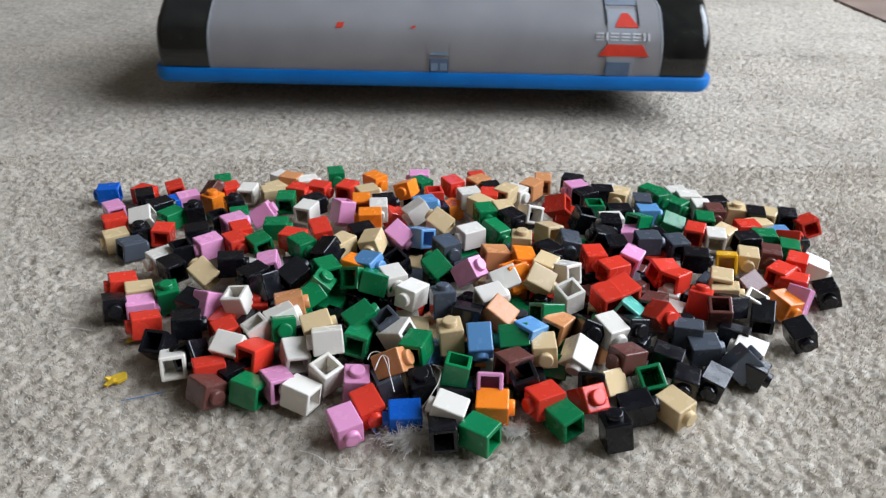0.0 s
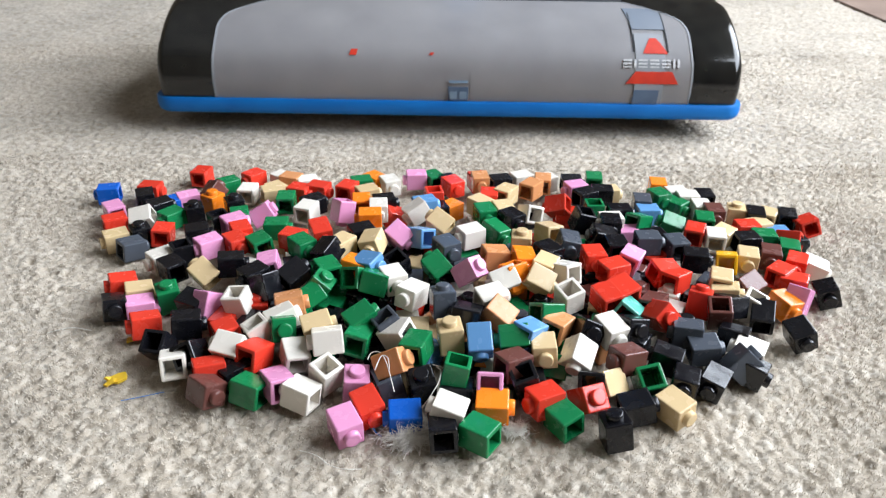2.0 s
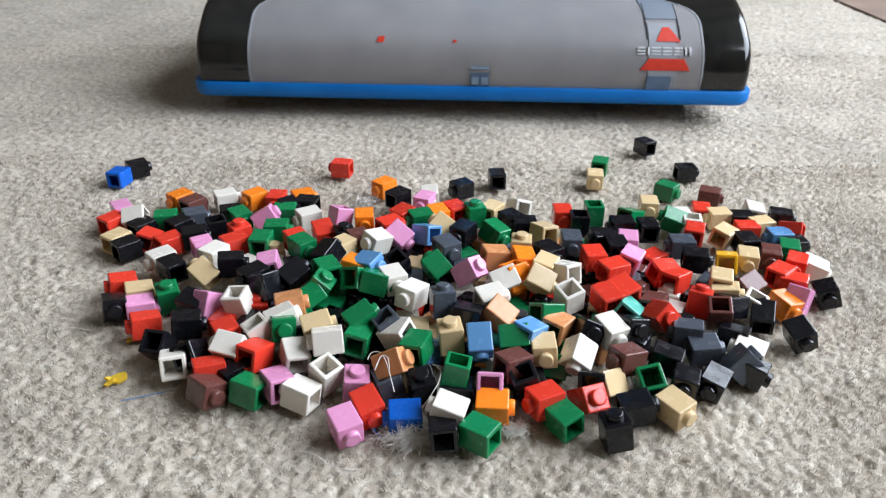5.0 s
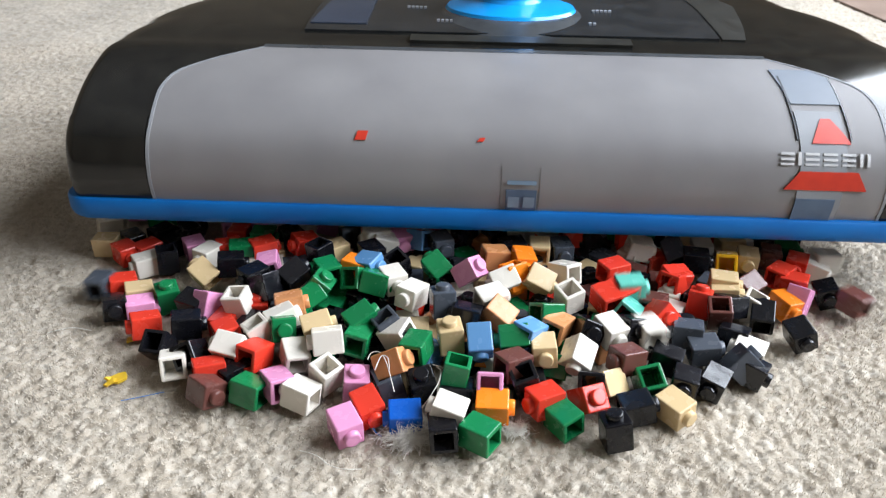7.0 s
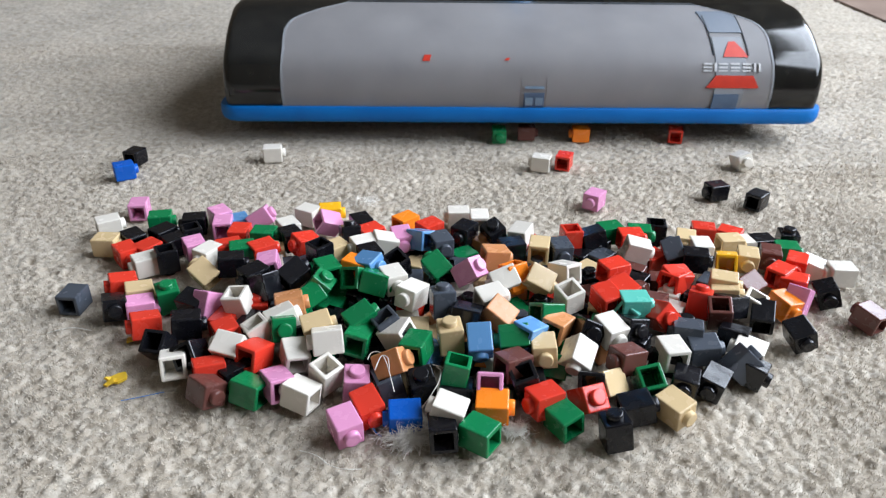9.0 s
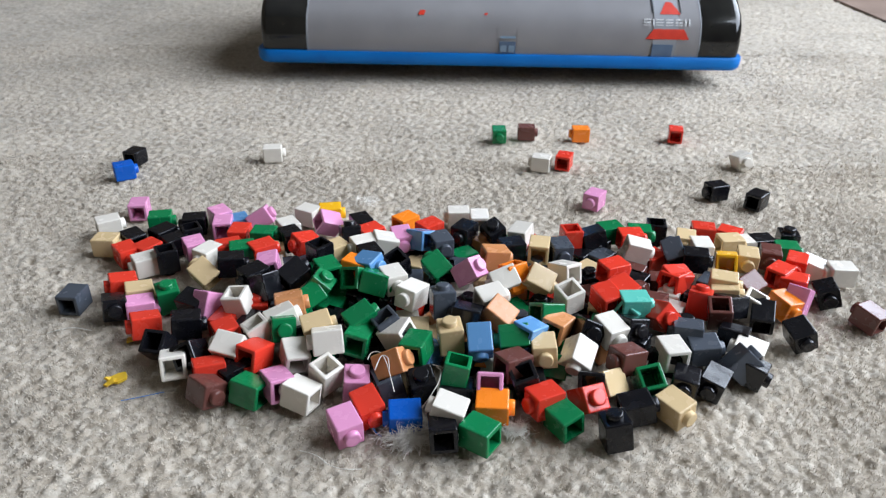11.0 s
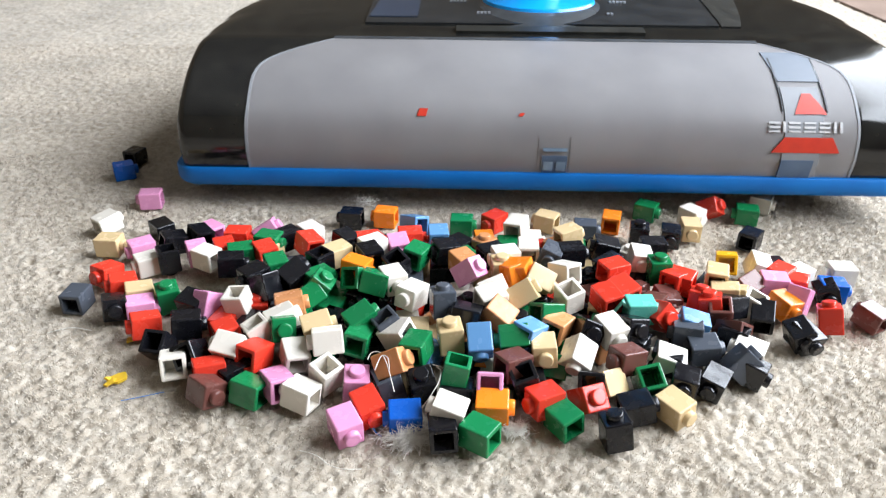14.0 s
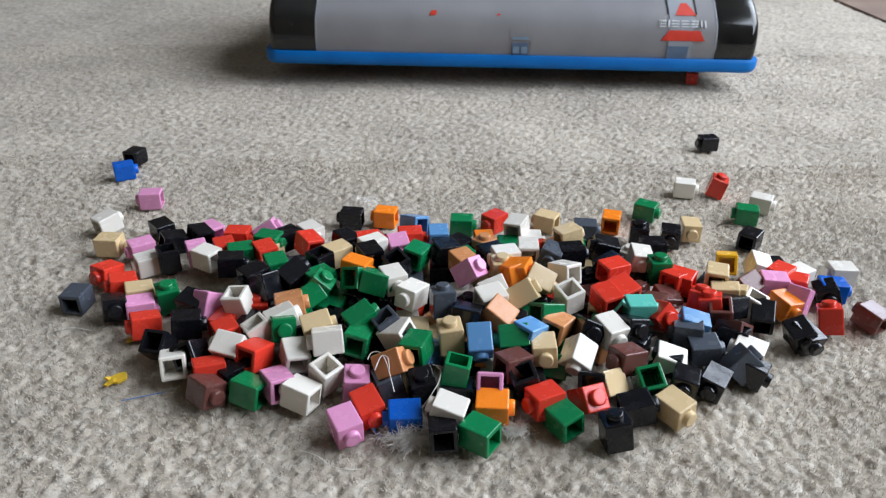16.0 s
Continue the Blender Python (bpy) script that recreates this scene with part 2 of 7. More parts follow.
def pile(name, x0, x1, y0, y1, grid, step, blades, inside, seed):
    """Cut-pile carpet: a lumpy sheet of soft yarn ends, with fine fibres standing off it."""
    rng = np.random.default_rng(seed)
    # jittered centres of the yarn ends
    nx, ny = int((x1 - x0) / step) + 4, int((y1 - y0) / step) + 4
    jx = x0 - 1.5 * step + step * (np.arange(nx)[None] + 0.5 * (np.arange(ny) % 2)[:, None]) + rng.normal(0, step * 0.2, (ny, nx))
    jy = y0 - 1.5 * step + step * np.arange(ny)[:, None] + rng.normal(0, step * 0.2, (ny, nx))
    jh = rng.normal(0, 0.00035, (ny, nx))
    jr = rng.uniform(0.8, 1.25, (ny, nx))
    gx, gy = np.meshgrid(np.arange(x0, x1, grid), np.arange(y0, y1, grid))
    gx = gx + rng.normal(0, grid * 0.16, gx.shape)
    gy = gy + rng.normal(0, grid * 0.16, gy.shape)
    row = np.clip(((gy - y0) / step + 1.5).round().astype(int), 1, ny - 2)
    col = np.clip(((gx - x0) / step + 1.5 - 0.5 * (row % 2)).round().astype(int), 2, nx - 3)
    high = np.full(gx.shape, -1.0)
    for dr in (-1, 0, 1):
        for dc in (-2, -1, 0, 1, 2):
            r, c = row + dr, col + dc
            d = ((gx - jx[r, c]) ** 2 + (gy - jy[r, c]) ** 2) / (step * 0.62 * jr[r, c]) ** 2
            high = np.maximum(high, jh[r, c] - 0.00078 * d)
    wave = np.sin(gx * 61 + 3 * np.sin(gy * 47)) * np.sin(gy * 53 + 2 * np.sin(gx * 39))
    high = np.maximum(high, -0.0022) + 0.0003 * wave + rng.normal(0, 0.00010, gx.shape) - 0.0006
    keep = inside(gx, gy)
    verts = np.stack([gx, gy, high], -1).reshape(-1, 3)
    h, w = gx.shape
    i = np.arange(h * w).reshape(h, w)
    quad = np.stack([i[:-1, :-1], i[:-1, 1:], i[1:, 1:], i[1:, :-1]], -1)[keep[:-1, :-1]]
    faces = np.concatenate([quad[:, (0, 1, 2)], quad[:, (0, 2, 3)]])
    loose_mesh(name, verts, faces, WOOL, "beige cut-pile wool carpet")
    # fibres
    cx, cy, ch = jx.ravel(), jy.ravel(), jh.ravel()
    keep = inside(cx, cy)
    cx, cy, ch = (np.repeat(v[keep], blades) for v in (cx, cy, ch))
    m = len(cx)
    a = rng.uniform(0, 2 * np.pi, m)
    r = step * 0.55 * np.sqrt(rng.uniform(0, 1, m))
    bx, by = cx + r * np.cos(a), cy + r * np.sin(a)
    bz = ch - 0.0008 * (r / (step * 0.62)) ** 2 - 0.0009
    q = rng.uniform(0, 2 * np.pi, m)
    far = rng.uniform(0.0003, 0.0013, m)
    up = rng.uniform(0.0005, 0.0015, m)
    wide = rng.uniform(0.00005, 0.00010, m)
    verts = np.zeros((m, 5, 3))
    ox, oy = -np.sin(q) * wide, np.cos(q) * wide
    for k, (s, z, t) in enumerate(((1, 0.0, 0.0), (-1, 0.0, 0.0), (0.8, 0.8, 0.5), (-0.8, 0.8, 0.5), (0, 1.0, 1.0))):
        verts[:, k, 0] = bx + s * ox + t * far * np.cos(q)
        verts[:, k, 1] = by + s * oy + t * far * np.sin(q)
        verts[:, k, 2] = bz + z * up
    tri = np.array([(0, 1, 3), (0, 3, 2), (2, 3, 4)])
    faces = (tri[None] + (np.arange(m) * 5)[:, None, None]).reshape(-1, 3)
    loose_mesh(name, verts, faces, FIBRE, "fine beige wool fibres of the carpet")


def near(x, y):
    return (np.abs(x) < 0.075 + 0.66 * y) & (x < 0.420)


pile("carpet_pile", -0.33, 0.33, 0.10, 0.36, 0.0008, 0.0025, 20, near, 3)
pile("carpet_pile", -0.48, 0.48, 0.354, 0.60, 0.0011, 0.0026, 9, near, 5)
pile("carpet_pile", -0.72, 0.72, 0.594, 1.05, 0.0016, 0.0034, 4, near, 4)


def plank(i):
    return (0.424 + 0.097 * i, 0.424 + 0.097 * i + 0.0955, Y0 + 0.01, Y1 - 0.01, -0.0032, 0.0005)


tagged(to_object("floor_boards", boxed(*[plank(i) for i in range(3)], bevel=0.0006), OAK), "mauve-brown wooden floor boards beside the carpet", "floor", kind="structure")


# ---- vacuum cleaner head ----
# How it is pushed and pulled: the rows of its walk
HEAD_ROWS = [
    (0.0, pose(-0.0088, 0.4340, 0.0041, 0.13, 0.00, -1.48)),
    (0.5, pose(-0.0038, 0.2965, 0.0211, -3.76, -0.07, -1.37)),
    (1.0, pose(-0.0062, 0.2980, -0.0012, -0.08, -0.17, -1.72)),
    (1.5, pose(-0.0034, 0.3215, -0.0041, 0.62, -0.01, -1.12)),
    (2.0, pose(0.0022, 0.4044, -0.0036, 0.59, 0.16, 0.01)),
    (2.5, pose(0.0096, 0.4579, -0.0044, 0.51, 0.00, 1.51)),
    (3.0, pose(0.0121, 0.3338, 0.0187, -0.58, -0.13, -0.78)),
    (3.5, pose(0.0110, 0.2600, 0.0118, 0.28, -0.13, -1.32)),
    (4.0, pose(0.0102, 0.2872, 0.0003, 0.24, -0.11, -2.12)),
    (4.2, pose(0.0097, 0.3030, -0.0012, -0.16, 0.03, -2.36)),
    (4.6, pose(0.0113, 0.3450, -0.0023, 0.30, 0.00, -2.00)),
    (5.0, pose(0.0153, 0.4300, -0.0028, 0.20, 0.00, -1.20)),
    (5.5, pose(0.0193, 0.4700, -0.0018, 0.00, 0.00, -0.80)),
    (5.9, pose(0.0203, 0.4500, 0.0032, -0.60, 0.00, -0.60)),
    (6.3, pose(0.0225, 0.3872, 0.0125, -1.37, 0.07, -0.51)),
    (6.5, pose(0.0265, 0.3210, 0.0197, -1.35, 0.03, -0.46)),
    (7.0, pose(0.0230, 0.2452, 0.0067, -0.82, 0.20, -1.89)),
    (7.5, pose(0.0238, 0.2693, -0.0019, 0.53, 0.37, -2.01)),
    (8.0, pose(0.0215, 0.2830, -0.0022, 0.72, 0.14, -2.45)),
    (8.5, pose(0.0261, 0.3244, -0.0023, 1.04, -0.01, -1.92)),
    (9.0, pose(0.0432, 0.3918, -0.0027, 0.12, 0.04, 1.38)),
    (9.2, pose(0.0427, 0.4144, -0.0024, -0.46, 0.18, 0.85)),
    (9.6, pose(0.0413, 0.4600, -0.0028, 0.00, 0.00, 0.30)),
    (10.2, pose(0.0393, 0.5050, -0.0028, 0.00, 0.00, -0.30)),
    (10.8, pose(0.0373, 0.5080, -0.0028, 0.10, 0.00, -0.70)),
    (11.3, pose(0.0364, 0.4754, -0.0029, 0.25, 0.38, -0.71)),
    (11.5, pose(0.0405, 0.4298, -0.0040, 0.43, -0.16, -0.58)),
    (12.0, pose(0.0443, 0.3555, -0.0038, 0.84, -0.27, -0.99)),
    (12.5, pose(0.0340, 0.2593, 0.0171, 0.36, -0.02, -2.72)),
    (13.0, pose(0.0304, 0.2445, 0.0016, 0.58, 0.05, -3.68)),
    (13.5, pose(0.0392, 0.2792, -0.0034, 0.43, -0.15, -2.43)),
    (14.0, pose(0.0438, 0.3052, -0.0037, 1.00, -0.48, -1.78)),
    (14.5, pose(0.0559, 0.3934, -0.0026, 0.58, -0.35, 0.91)),
    (15.0, pose(0.0446, 0.5164, -0.0013, 0.07, 0.09, 0.16)),
    (15.5, pose(0.0383, 0.5317, -0.0037, 0.29, 0.39, -2.03)),
    (16.0, pose(0.0444, 0.4963, -0.0012, -0.46, 0.34, -0.53)),
]

# Profile of its skin from the bumper up over the window and back along the deck: (y, z)
SKIN = [(-0.002, 0.0221), (-0.003, 0.030), (-0.001, 0.040), (0.004, 0.047), (0.014, 0.0535), (0.027, 0.059), (0.0436, 0.0633),
        (0.052, 0.0645), (0.065, 0.0665), (0.080, 0.068), (0.100, 0.0695), (0.120, 0.070), (0.150, 0.0695), (0.175, 0.066), (0.19, 0.058), (0.197, 0.045), (0.198, 0.0221)]


def smooth_line(rows, n):
    """Rows resampled along a smooth curve."""
    out = []
    for i in range(len(rows) - 1):
        p = [Vector(rows[min(max(i + k, 0), len(rows) - 1)]) for k in (-1, 0, 1, 2)]
        for k in range(n):
            t = k / n
            out.append(0.5 * (2 * p[1] + (p[2] - p[0]) * t + (2 * p[0] - 5 * p[1] + 4 * p[2] - p[3]) * t * t + (3 * p[1] - p[0] - 3 * p[2] + p[3]) * t ** 3))
    out.append(Vector(rows[-1]))
    return out


def along(y, table):
    for (a, p), (b, q) in zip(table, table[1:]):
        if y <= b:
            return p + (q - p) * min(max((y - a) / (b - a), 0), 1)
    return table[-1][1]


HALF = [(-0.003, 0.1468), (0.004, 0.1468), (0.030, 0.1482), (0.062, 0.1500), (0.086, 0.1492), (0.100, 0.1450), (0.122, 0.1360), (0.15, 0.1350), (0.198, 0.1340)]
OPEN = [(-0.003, 0.1212), (0.004, 0.1206), (0.016, 0.1210), (0.0225, 0.1195), (0.0265, 0.1168), (0.0303, 0.1125), (0.0369, 0.1035), (0.0436, 0.0915)]
LINE = smooth_line(SKIN, 4)
WINDOW_ROWS = 6 * 4


def out_of(line, i):
    """The skin's outward direction at row i, in (y, z)."""
    d = (line[min(i + 1, len(line) - 1)] - line[max(i - 1, 0)]).normalized()
    return Vector((-d.y, d.x))


def skin_patch(rows, columns, lift=0.0, thick=0.0012):
    """A curved panel on the head's skin: rows of LINE, columns(i) gives its x values. It has thickness."""
    bm = bmesh.new()
    layers = []
    for off in (lift, lift - thick):
        grid = []
        for i in rows:
            p, n = LINE[i], out_of(LINE, i)
            grid.append([bm.verts.new((x, p.x + n.x * (off - d), p.y + n.y * (off - d))) for x, d in columns(i)])
        layers.append(grid)
    for g in layers:
        for a, b in zip(g, g[1:]):
            for k in range(len(a) - 1):
                bm.faces.new((a[k], a[k + 1], b[k + 1], b[k]))
    f, r = layers
    for k in range(len(f[0]) - 1):
        bm.faces.new((f[0][k], f[0][k + 1], r[0][k + 1], r[0][k]))
        bm.faces.new((f[-1][k], f[-1][k + 1], r[-1][k + 1], r[-1][k]))
    for a, b, c, d in zip(f, f[1:], r, r[1:]):
        bm.faces.new((a[0], b[0], d[0], c[0]))
        bm.faces.new((a[-1], b[-1], d[-1], c[-1]))
    return bm


def even(a, b, n):
    return [(a + (b - a) * k / n, 0.0) for k in range(n + 1)]


def rounded_end(i, sign):
    """x values and how far they fall below the skin, at the head's rounded shoulder, from the end inwards."""
    y = LINE[i].x
    w = along(y, HALF)
    rx, rz = along(y, [(-0.003, 0.005), (0.042, 0.006), (0.075, 0.024), (0.2, 0.024)]), along(y, [(-0.003, 0.005), (0.042, 0.006), (0.075, 0.0105), (0.2, 0.0105)])
    return [(sign * (w - rx + rx * math.sin(a)), rz - rz * math.cos(a)) for a in (radians(90 - 10 * k) for k in range(10))]


def body_mesh():
    bm = bmesh.new()
    inner = {}
    for sign in (-1, 1):
        rows = []
        for i in range(len(LINE)):
            p, n = LINE[i], out_of(LINE, i)
            stop = along(p.x, OPEN) - (0.003 if sign < 0 else 0.0) if i <= WINDOW_ROWS else 0.0
            cols = rounded_end(i, sign)
            last = abs(cols[-1][0])
            cols += [(sign * (last + (stop - last) * k / 5), 0.0) for k in range(1, 6)]
            row = [bm.verts.new((x, p.x - n.x * d, p.y - n.y * d)) for x, d in cols]
            # side wall down to the bumper
            row.insert(0, bm.verts.new((row[0].co.x, row[0].co.y, 0.0221)))
            rows.append(row)
        for i, (a, b) in enumerate(zip(rows, rows[1:])):
            for k in range(len(a) - 1):
                bm.faces.new((a[k], a[k + 1], b[k + 1], b[k]))
    bmesh.ops.remove_doubles(bm, verts=bm.verts, dist=0.00005)
    return bm


head = new("vacuum_head")
head.scale = (1.109, 1.09, 1.09)
tagged(head, "glossy black vacuum cleaner head with hazy window and blue bumper", "vacuum cleaner")
body = part("body", body_mesh(), GLOSS_BLACK, head, "glossy black plastic housing", True)


def bumper_mesh():
    """A blue band round the front and sides, rounded at its corners and lower edge."""
    path = []
    w, r, back = 0.1506, 0.010, 0.150
    path += [(-0.105, back), (-w, 0.068)]
    path += [(-w + r - r * math.cos(a), -0.0045 + r - r * math.sin(a)) for a in (radians(15 * k) for k in range(7))]
    path += [(w - r + r * math.sin(a), -0.0045 + r - r * math.cos(a)) for a in (radians(15 * k) for k in range(7))]
    path += [(w, 0.068), (0.105, back)]
    bm = bmesh.new()
    rows = []
    for (inset, z) in ((0.006, 0.0139), (0.0018, 0.0142), (0.0006, 0.0152), (0.0, 0.017), (0.0, 0.0213), (0.0005, 0.0221), (0.004, 0.0224)):
        row = []
        for i, (x, y) in enumerate(path):
            a, b = Vector(path[max(i - 1, 0)]), Vector(path[min(i + 1, len(path) - 1)])
            d = (b - a).normalized()
            row.append(bm.verts.new((x - d.y * inset, y + d.x * inset, z)))
        rows.append(row)
    rows.append(rows[0])
    for a, b in zip(rows, rows[1:]):
        for k in range(len(a) - 1):
            bm.faces.new((a[k], a[k + 1], b[k + 1], b[k]))
    return bm


bumper = part("bumper", bumper_mesh(), BUMPER_BLUE, head, "bright blue plastic bumper band", True)
window = part("window", skin_patch(range(0, WINDOW_ROWS + 1), lambda i: even(-along(LINE[i].x, OPEN) + 0.0036, along(LINE[i].x, OPEN) - 0.0006, 24), 0.0004), HAZE, head, "hazy grey see-through window", True)
for sign in (-1, 1):
    part("corner_panel", skin_patch(range(0, 14), lambda i: [*rounded_end(i, sign)[1:], (sign * 0.1218 + (0.003 if sign < 0 else 0.0), 0.0)], 0.0005), GLOSS_BLACK, head, "glossy lower corner panel", True)
for s0, s1, side in ((0, WINDOW_ROWS, -1), (0, WINDOW_ROWS, 1)):
    part("window_trim", skin_patch(range(s0, s1 + 1), lambda i: [(side * (along(LINE[i].x, OPEN) - 0.0007) + (0.003 if side < 0 else 0.0), 0.0), (side * (along(LINE[i].x, OPEN) + 0.0003) + (0.003 if side < 0 else 0.0), 0.0)], 0.0006), STRIP_HAZE, window, "pale rounded window edge", True)
part("window_trim", skin_patch(range(WINDOW_ROWS, WINDOW_ROWS + 2), lambda i: even(-0.0885, 0.0915, 12), 0.0005), COLLAR_GREY, window, "dark seam above the window", True)
# smoky upright strip with a clear pocket at its top
part("strip", skin_patch(range(0, 17), lambda i: even(0.0925, 0.1070, 4), 0.0008), STRIP_HAZE, window, "smoky grey upright strip", True)
part("strip_pocket", skin_patch(range(17, 23), lambda i: even(0.0925 - 0.0005 * (i - 17), min(0.1085, along(LINE[i].x, OPEN) - 0.002), 4), 0.0008), POCKET, window, "bluish clear pocket", True)
for x in (0.0918, 0.1088):
    part("seam", skin_patch(range(12, 22), lambda i: even(x - 0.00025, x + 0.00025, 1), 0.0009), COLLAR_GREY, window, "fine dark seam", True)
part("strip_foot", skin_patch(range(0, 5), lambda i: even(0.0925, 0.1050, 3), 0.0012), SLATE_BLUE, window, "slate blue latch foot", True)


def row_at(z):
    return min(range(WINDOW_ROWS), key=lambda i: abs(LINE[i].y - z))


def on_skin(x, z, lift=0.0):
    """The place on the window's skin at height z."""
    for i in range(len(LINE) - 1):
        if LINE[i].y <= z <= LINE[i + 1].y:
            t = (z - LINE[i].y) / (LINE[i + 1].y - LINE[i].y)
            p = LINE[i].lerp(LINE[i + 1], t)
            n = out_of(LINE, i)
            return Vector((x, p.x + n.x * lift, p.y + n.y * lift))
    return Vector((x, LINE[0].x, z))


def decal(name, left, right, z0, z1, mat, label, lift=0.0011, rows=6):
    """A thin printed shape between two edges, left(u) and right(u), u from its foot to its top."""
    bm = bmesh.new()
    layers = []
    for off in (lift, lift - 0.0005):
        layers.append([[bm.verts.new(on_skin(left(k / rows) + (right(k / rows) - left(k / rows)) * j / 4, z0 + (z1 - z0) * k / rows, off)) for j in range(5)] for k in range(rows + 1)])
    for g in layers:
        for a, b in zip(g, g[1:]):
            for j in range(4):
                bm.faces.new((a[j], a[j + 1], b[j + 1], b[j]))
    f, r = layers
    for a, b, c, d in zip(f, f[1:], r, r[1:]):
        bm.faces.new((a[0], b[0], d[0], c[0]))
        bm.faces.new((a[-1], b[-1], d[-1], c[-1]))
    return part(name, bm, mat, window, label, True)


decal("logo_base", lambda u: 0.0880 + 0.0045 * u, lambda u: 0.1142 - 0.0035 * u, 0.0330, 0.0388, LOGO_RED, "red printed trapezoid")
decal("logo_peak", lambda u: 0.0962 + 0.0040 * u ** 1.2, lambda u: 0.1084 - 0.0050 * u ** 1.2, 0.0462, 0.0518, LOGO_RED, "red printed triangle")
for k, (x, w) in enumerate(((0.0862, 0.0042), (0.0916, 0.0010), (0.0938, 0.0044), (0.0996, 0.0044), (0.1054, 0.0042), (0.1109, 0.0010), (0.1132, 0.0010))):
    if w < 0.002:
        decal("logo_bar", lambda u: x, lambda u: x + w, 0.0405, 0.0440, LOGO_WHITE, "pale printed bar")
        continue
    for z in (0.0405, 0.0419, 0.0433):
        decal("logo_bar", lambda u: x, lambda u: x + w, z, z + 0.0006, LOGO_WHITE, "pale printed bar", rows=2)
# latch behind the window's lower edge
part("latch", skin_patch(range(0, 5), lambda i: even(-0.0005, 0.0095, 4), 0.0008), SLATE_BLUE, window, "small blue latch", True)
for x in (0.0003, 0.0053):
    decal("latch_tab", lambda u: x, lambda u: x + 0.0036, 0.0238, 0.0278, LATCH_PALE, "pale blue latch tab", 0.0012, 2)
decal("latch_tab", lambda u: -0.0002, lambda u: 0.0092, 0.0320, 0.0332, LATCH_PALE, "pale blue latch lip", 0.0012, 2)
for x in (-0.0018, 0.0106):
    part("latch_guide", skin_patch(range(0, 8), lambda i: even(x - 0.0002, x + 0.0002, 1), 0.0006), HAZE, window, "fine moulded ridge", True)
for x, z, w, h in ((-0.0479, 0.0452, 0.0022, 0.0024), (-0.0093, 0.0449, 0.0012, 0.0010)):
    decal("red_fleck", lambda u: x - w + 0.001 * u, lambda u: x + w * 0.6 + 0.0008 * u, z - h / 2, z + h / 2, LOGO_RED, "small red paint fleck", 0.0008, 3)
# brush housing seen dimly behind the window
part("brush_housing", boxed((-0.135, 0.135, 0.045, 0.050, 0.026, 0.060)), DULL_GREY, head, "dull grey inner housing")


def roller():
    bm = lathe([(0.0, -0.128), (0.010, -0.128), (0.012, -0.126), (0.012, 0.126), (0.010, 0.128), (0.0, 0.128)], 20, False)
    bmesh.ops.rotate(bm, verts=bm.verts, cent=(0, 0, 0), matrix=Matrix.Rotation(radians(90), 3, "Y"))
    bmesh.ops.translate(bm, verts=bm.verts, vec=(0, 0.026, 0.030))
    return bm


part("brush_roller", roller(), DULL_GREY, head, "dull grey brush roller", True)
for x in (-0.09, 0.09):
    bm = lathe([(0.006, -0.006), (0.014, -0.006), (0.016, -0.004), (0.016, 0.004), (0.014, 0.006), (0.006, 0.006)], 24)
    bmesh.ops.rotate(bm, verts=bm.verts, cent=(0, 0, 0), matrix=Matrix.Rotation(radians(90), 3, "Y"))
    bmesh.ops.translate(bm, verts=bm.verts, vec=(x * 0.75, 0.165, 0.0225))
    part("wheel", bm, RUBBER, head, "black rubber wheel", True)

# deck: pocket, raised plate, collar and blue swivel neck
part("deck_plate", skin_patch(range(31, 52), lambda i: even(-0.077, 0.080, 12), 0.0008), DECK_BLACK, head, "smooth dark deck plate", True)
part("pocket", skin_patch(range(33, 51), lambda i: even(-0.076 + 0.0004 * (i - 33), -0.054, 4), 0.0012), DECK_POCKET, head, "bluish clear side pocket", True)
part("side_recess", skin_patch(range(31, 52), lambda i: even(0.0812, 0.0985 - 0.0008 * abs(i - 42), 4), 0.0005), SATIN_BLACK, head, "dull black recess beside the deck plate", True)
part("deck_step", skin_patch(range(28, 31), lambda i: even(-0.036, 0.046, 8), 0.0012), SATIN_BLACK, head, "black step at the deck's front", True)
collar = part("collar", lathe([(0.020, 0.058), (0.0385, 0.0665), (0.0385, 0.0672), (0.0355, 0.0684), (0.030, 0.0712), (0.027, 0.0722), (0.02, 0.0722)]), COLLAR_GREY, head, "dark grey swivel collar", True)
collar.location = (0.0025, 0.0950, -0.0020)
neck = part("neck", lathe([(0.0266, 0.0712), (0.0270, 0.0722), (0.0262, 0.0734), (0.021, 0.0748), (0.013, 0.0756), (0.0118, 0.0770), (0.0112, 0.081), (0.0110, 0.36)]), NECK_BLUE, head, "bright blue swivel neck and tube", True)
neck.location = (0.0025, 0.0950, -0.0020)
for x, y, n in ((-0.040, 0.092, 5), (-0.027, 0.0735, 4), (0.036, 0.092, 5), (0.0325, 0.0735, 2)):
    z = along(y, [(a, b) for a, b in SKIN[6:14]])
    bm = boxed(*[(x + 0.0017 * k, x + 0.0017 * k + 0.0011, y, y + 0.0022, z + 0.0008, z + 0.0016) for k in range(n)])
    part("marking", bm, STRIP_HAZE, head, "tiny pale printed marks")


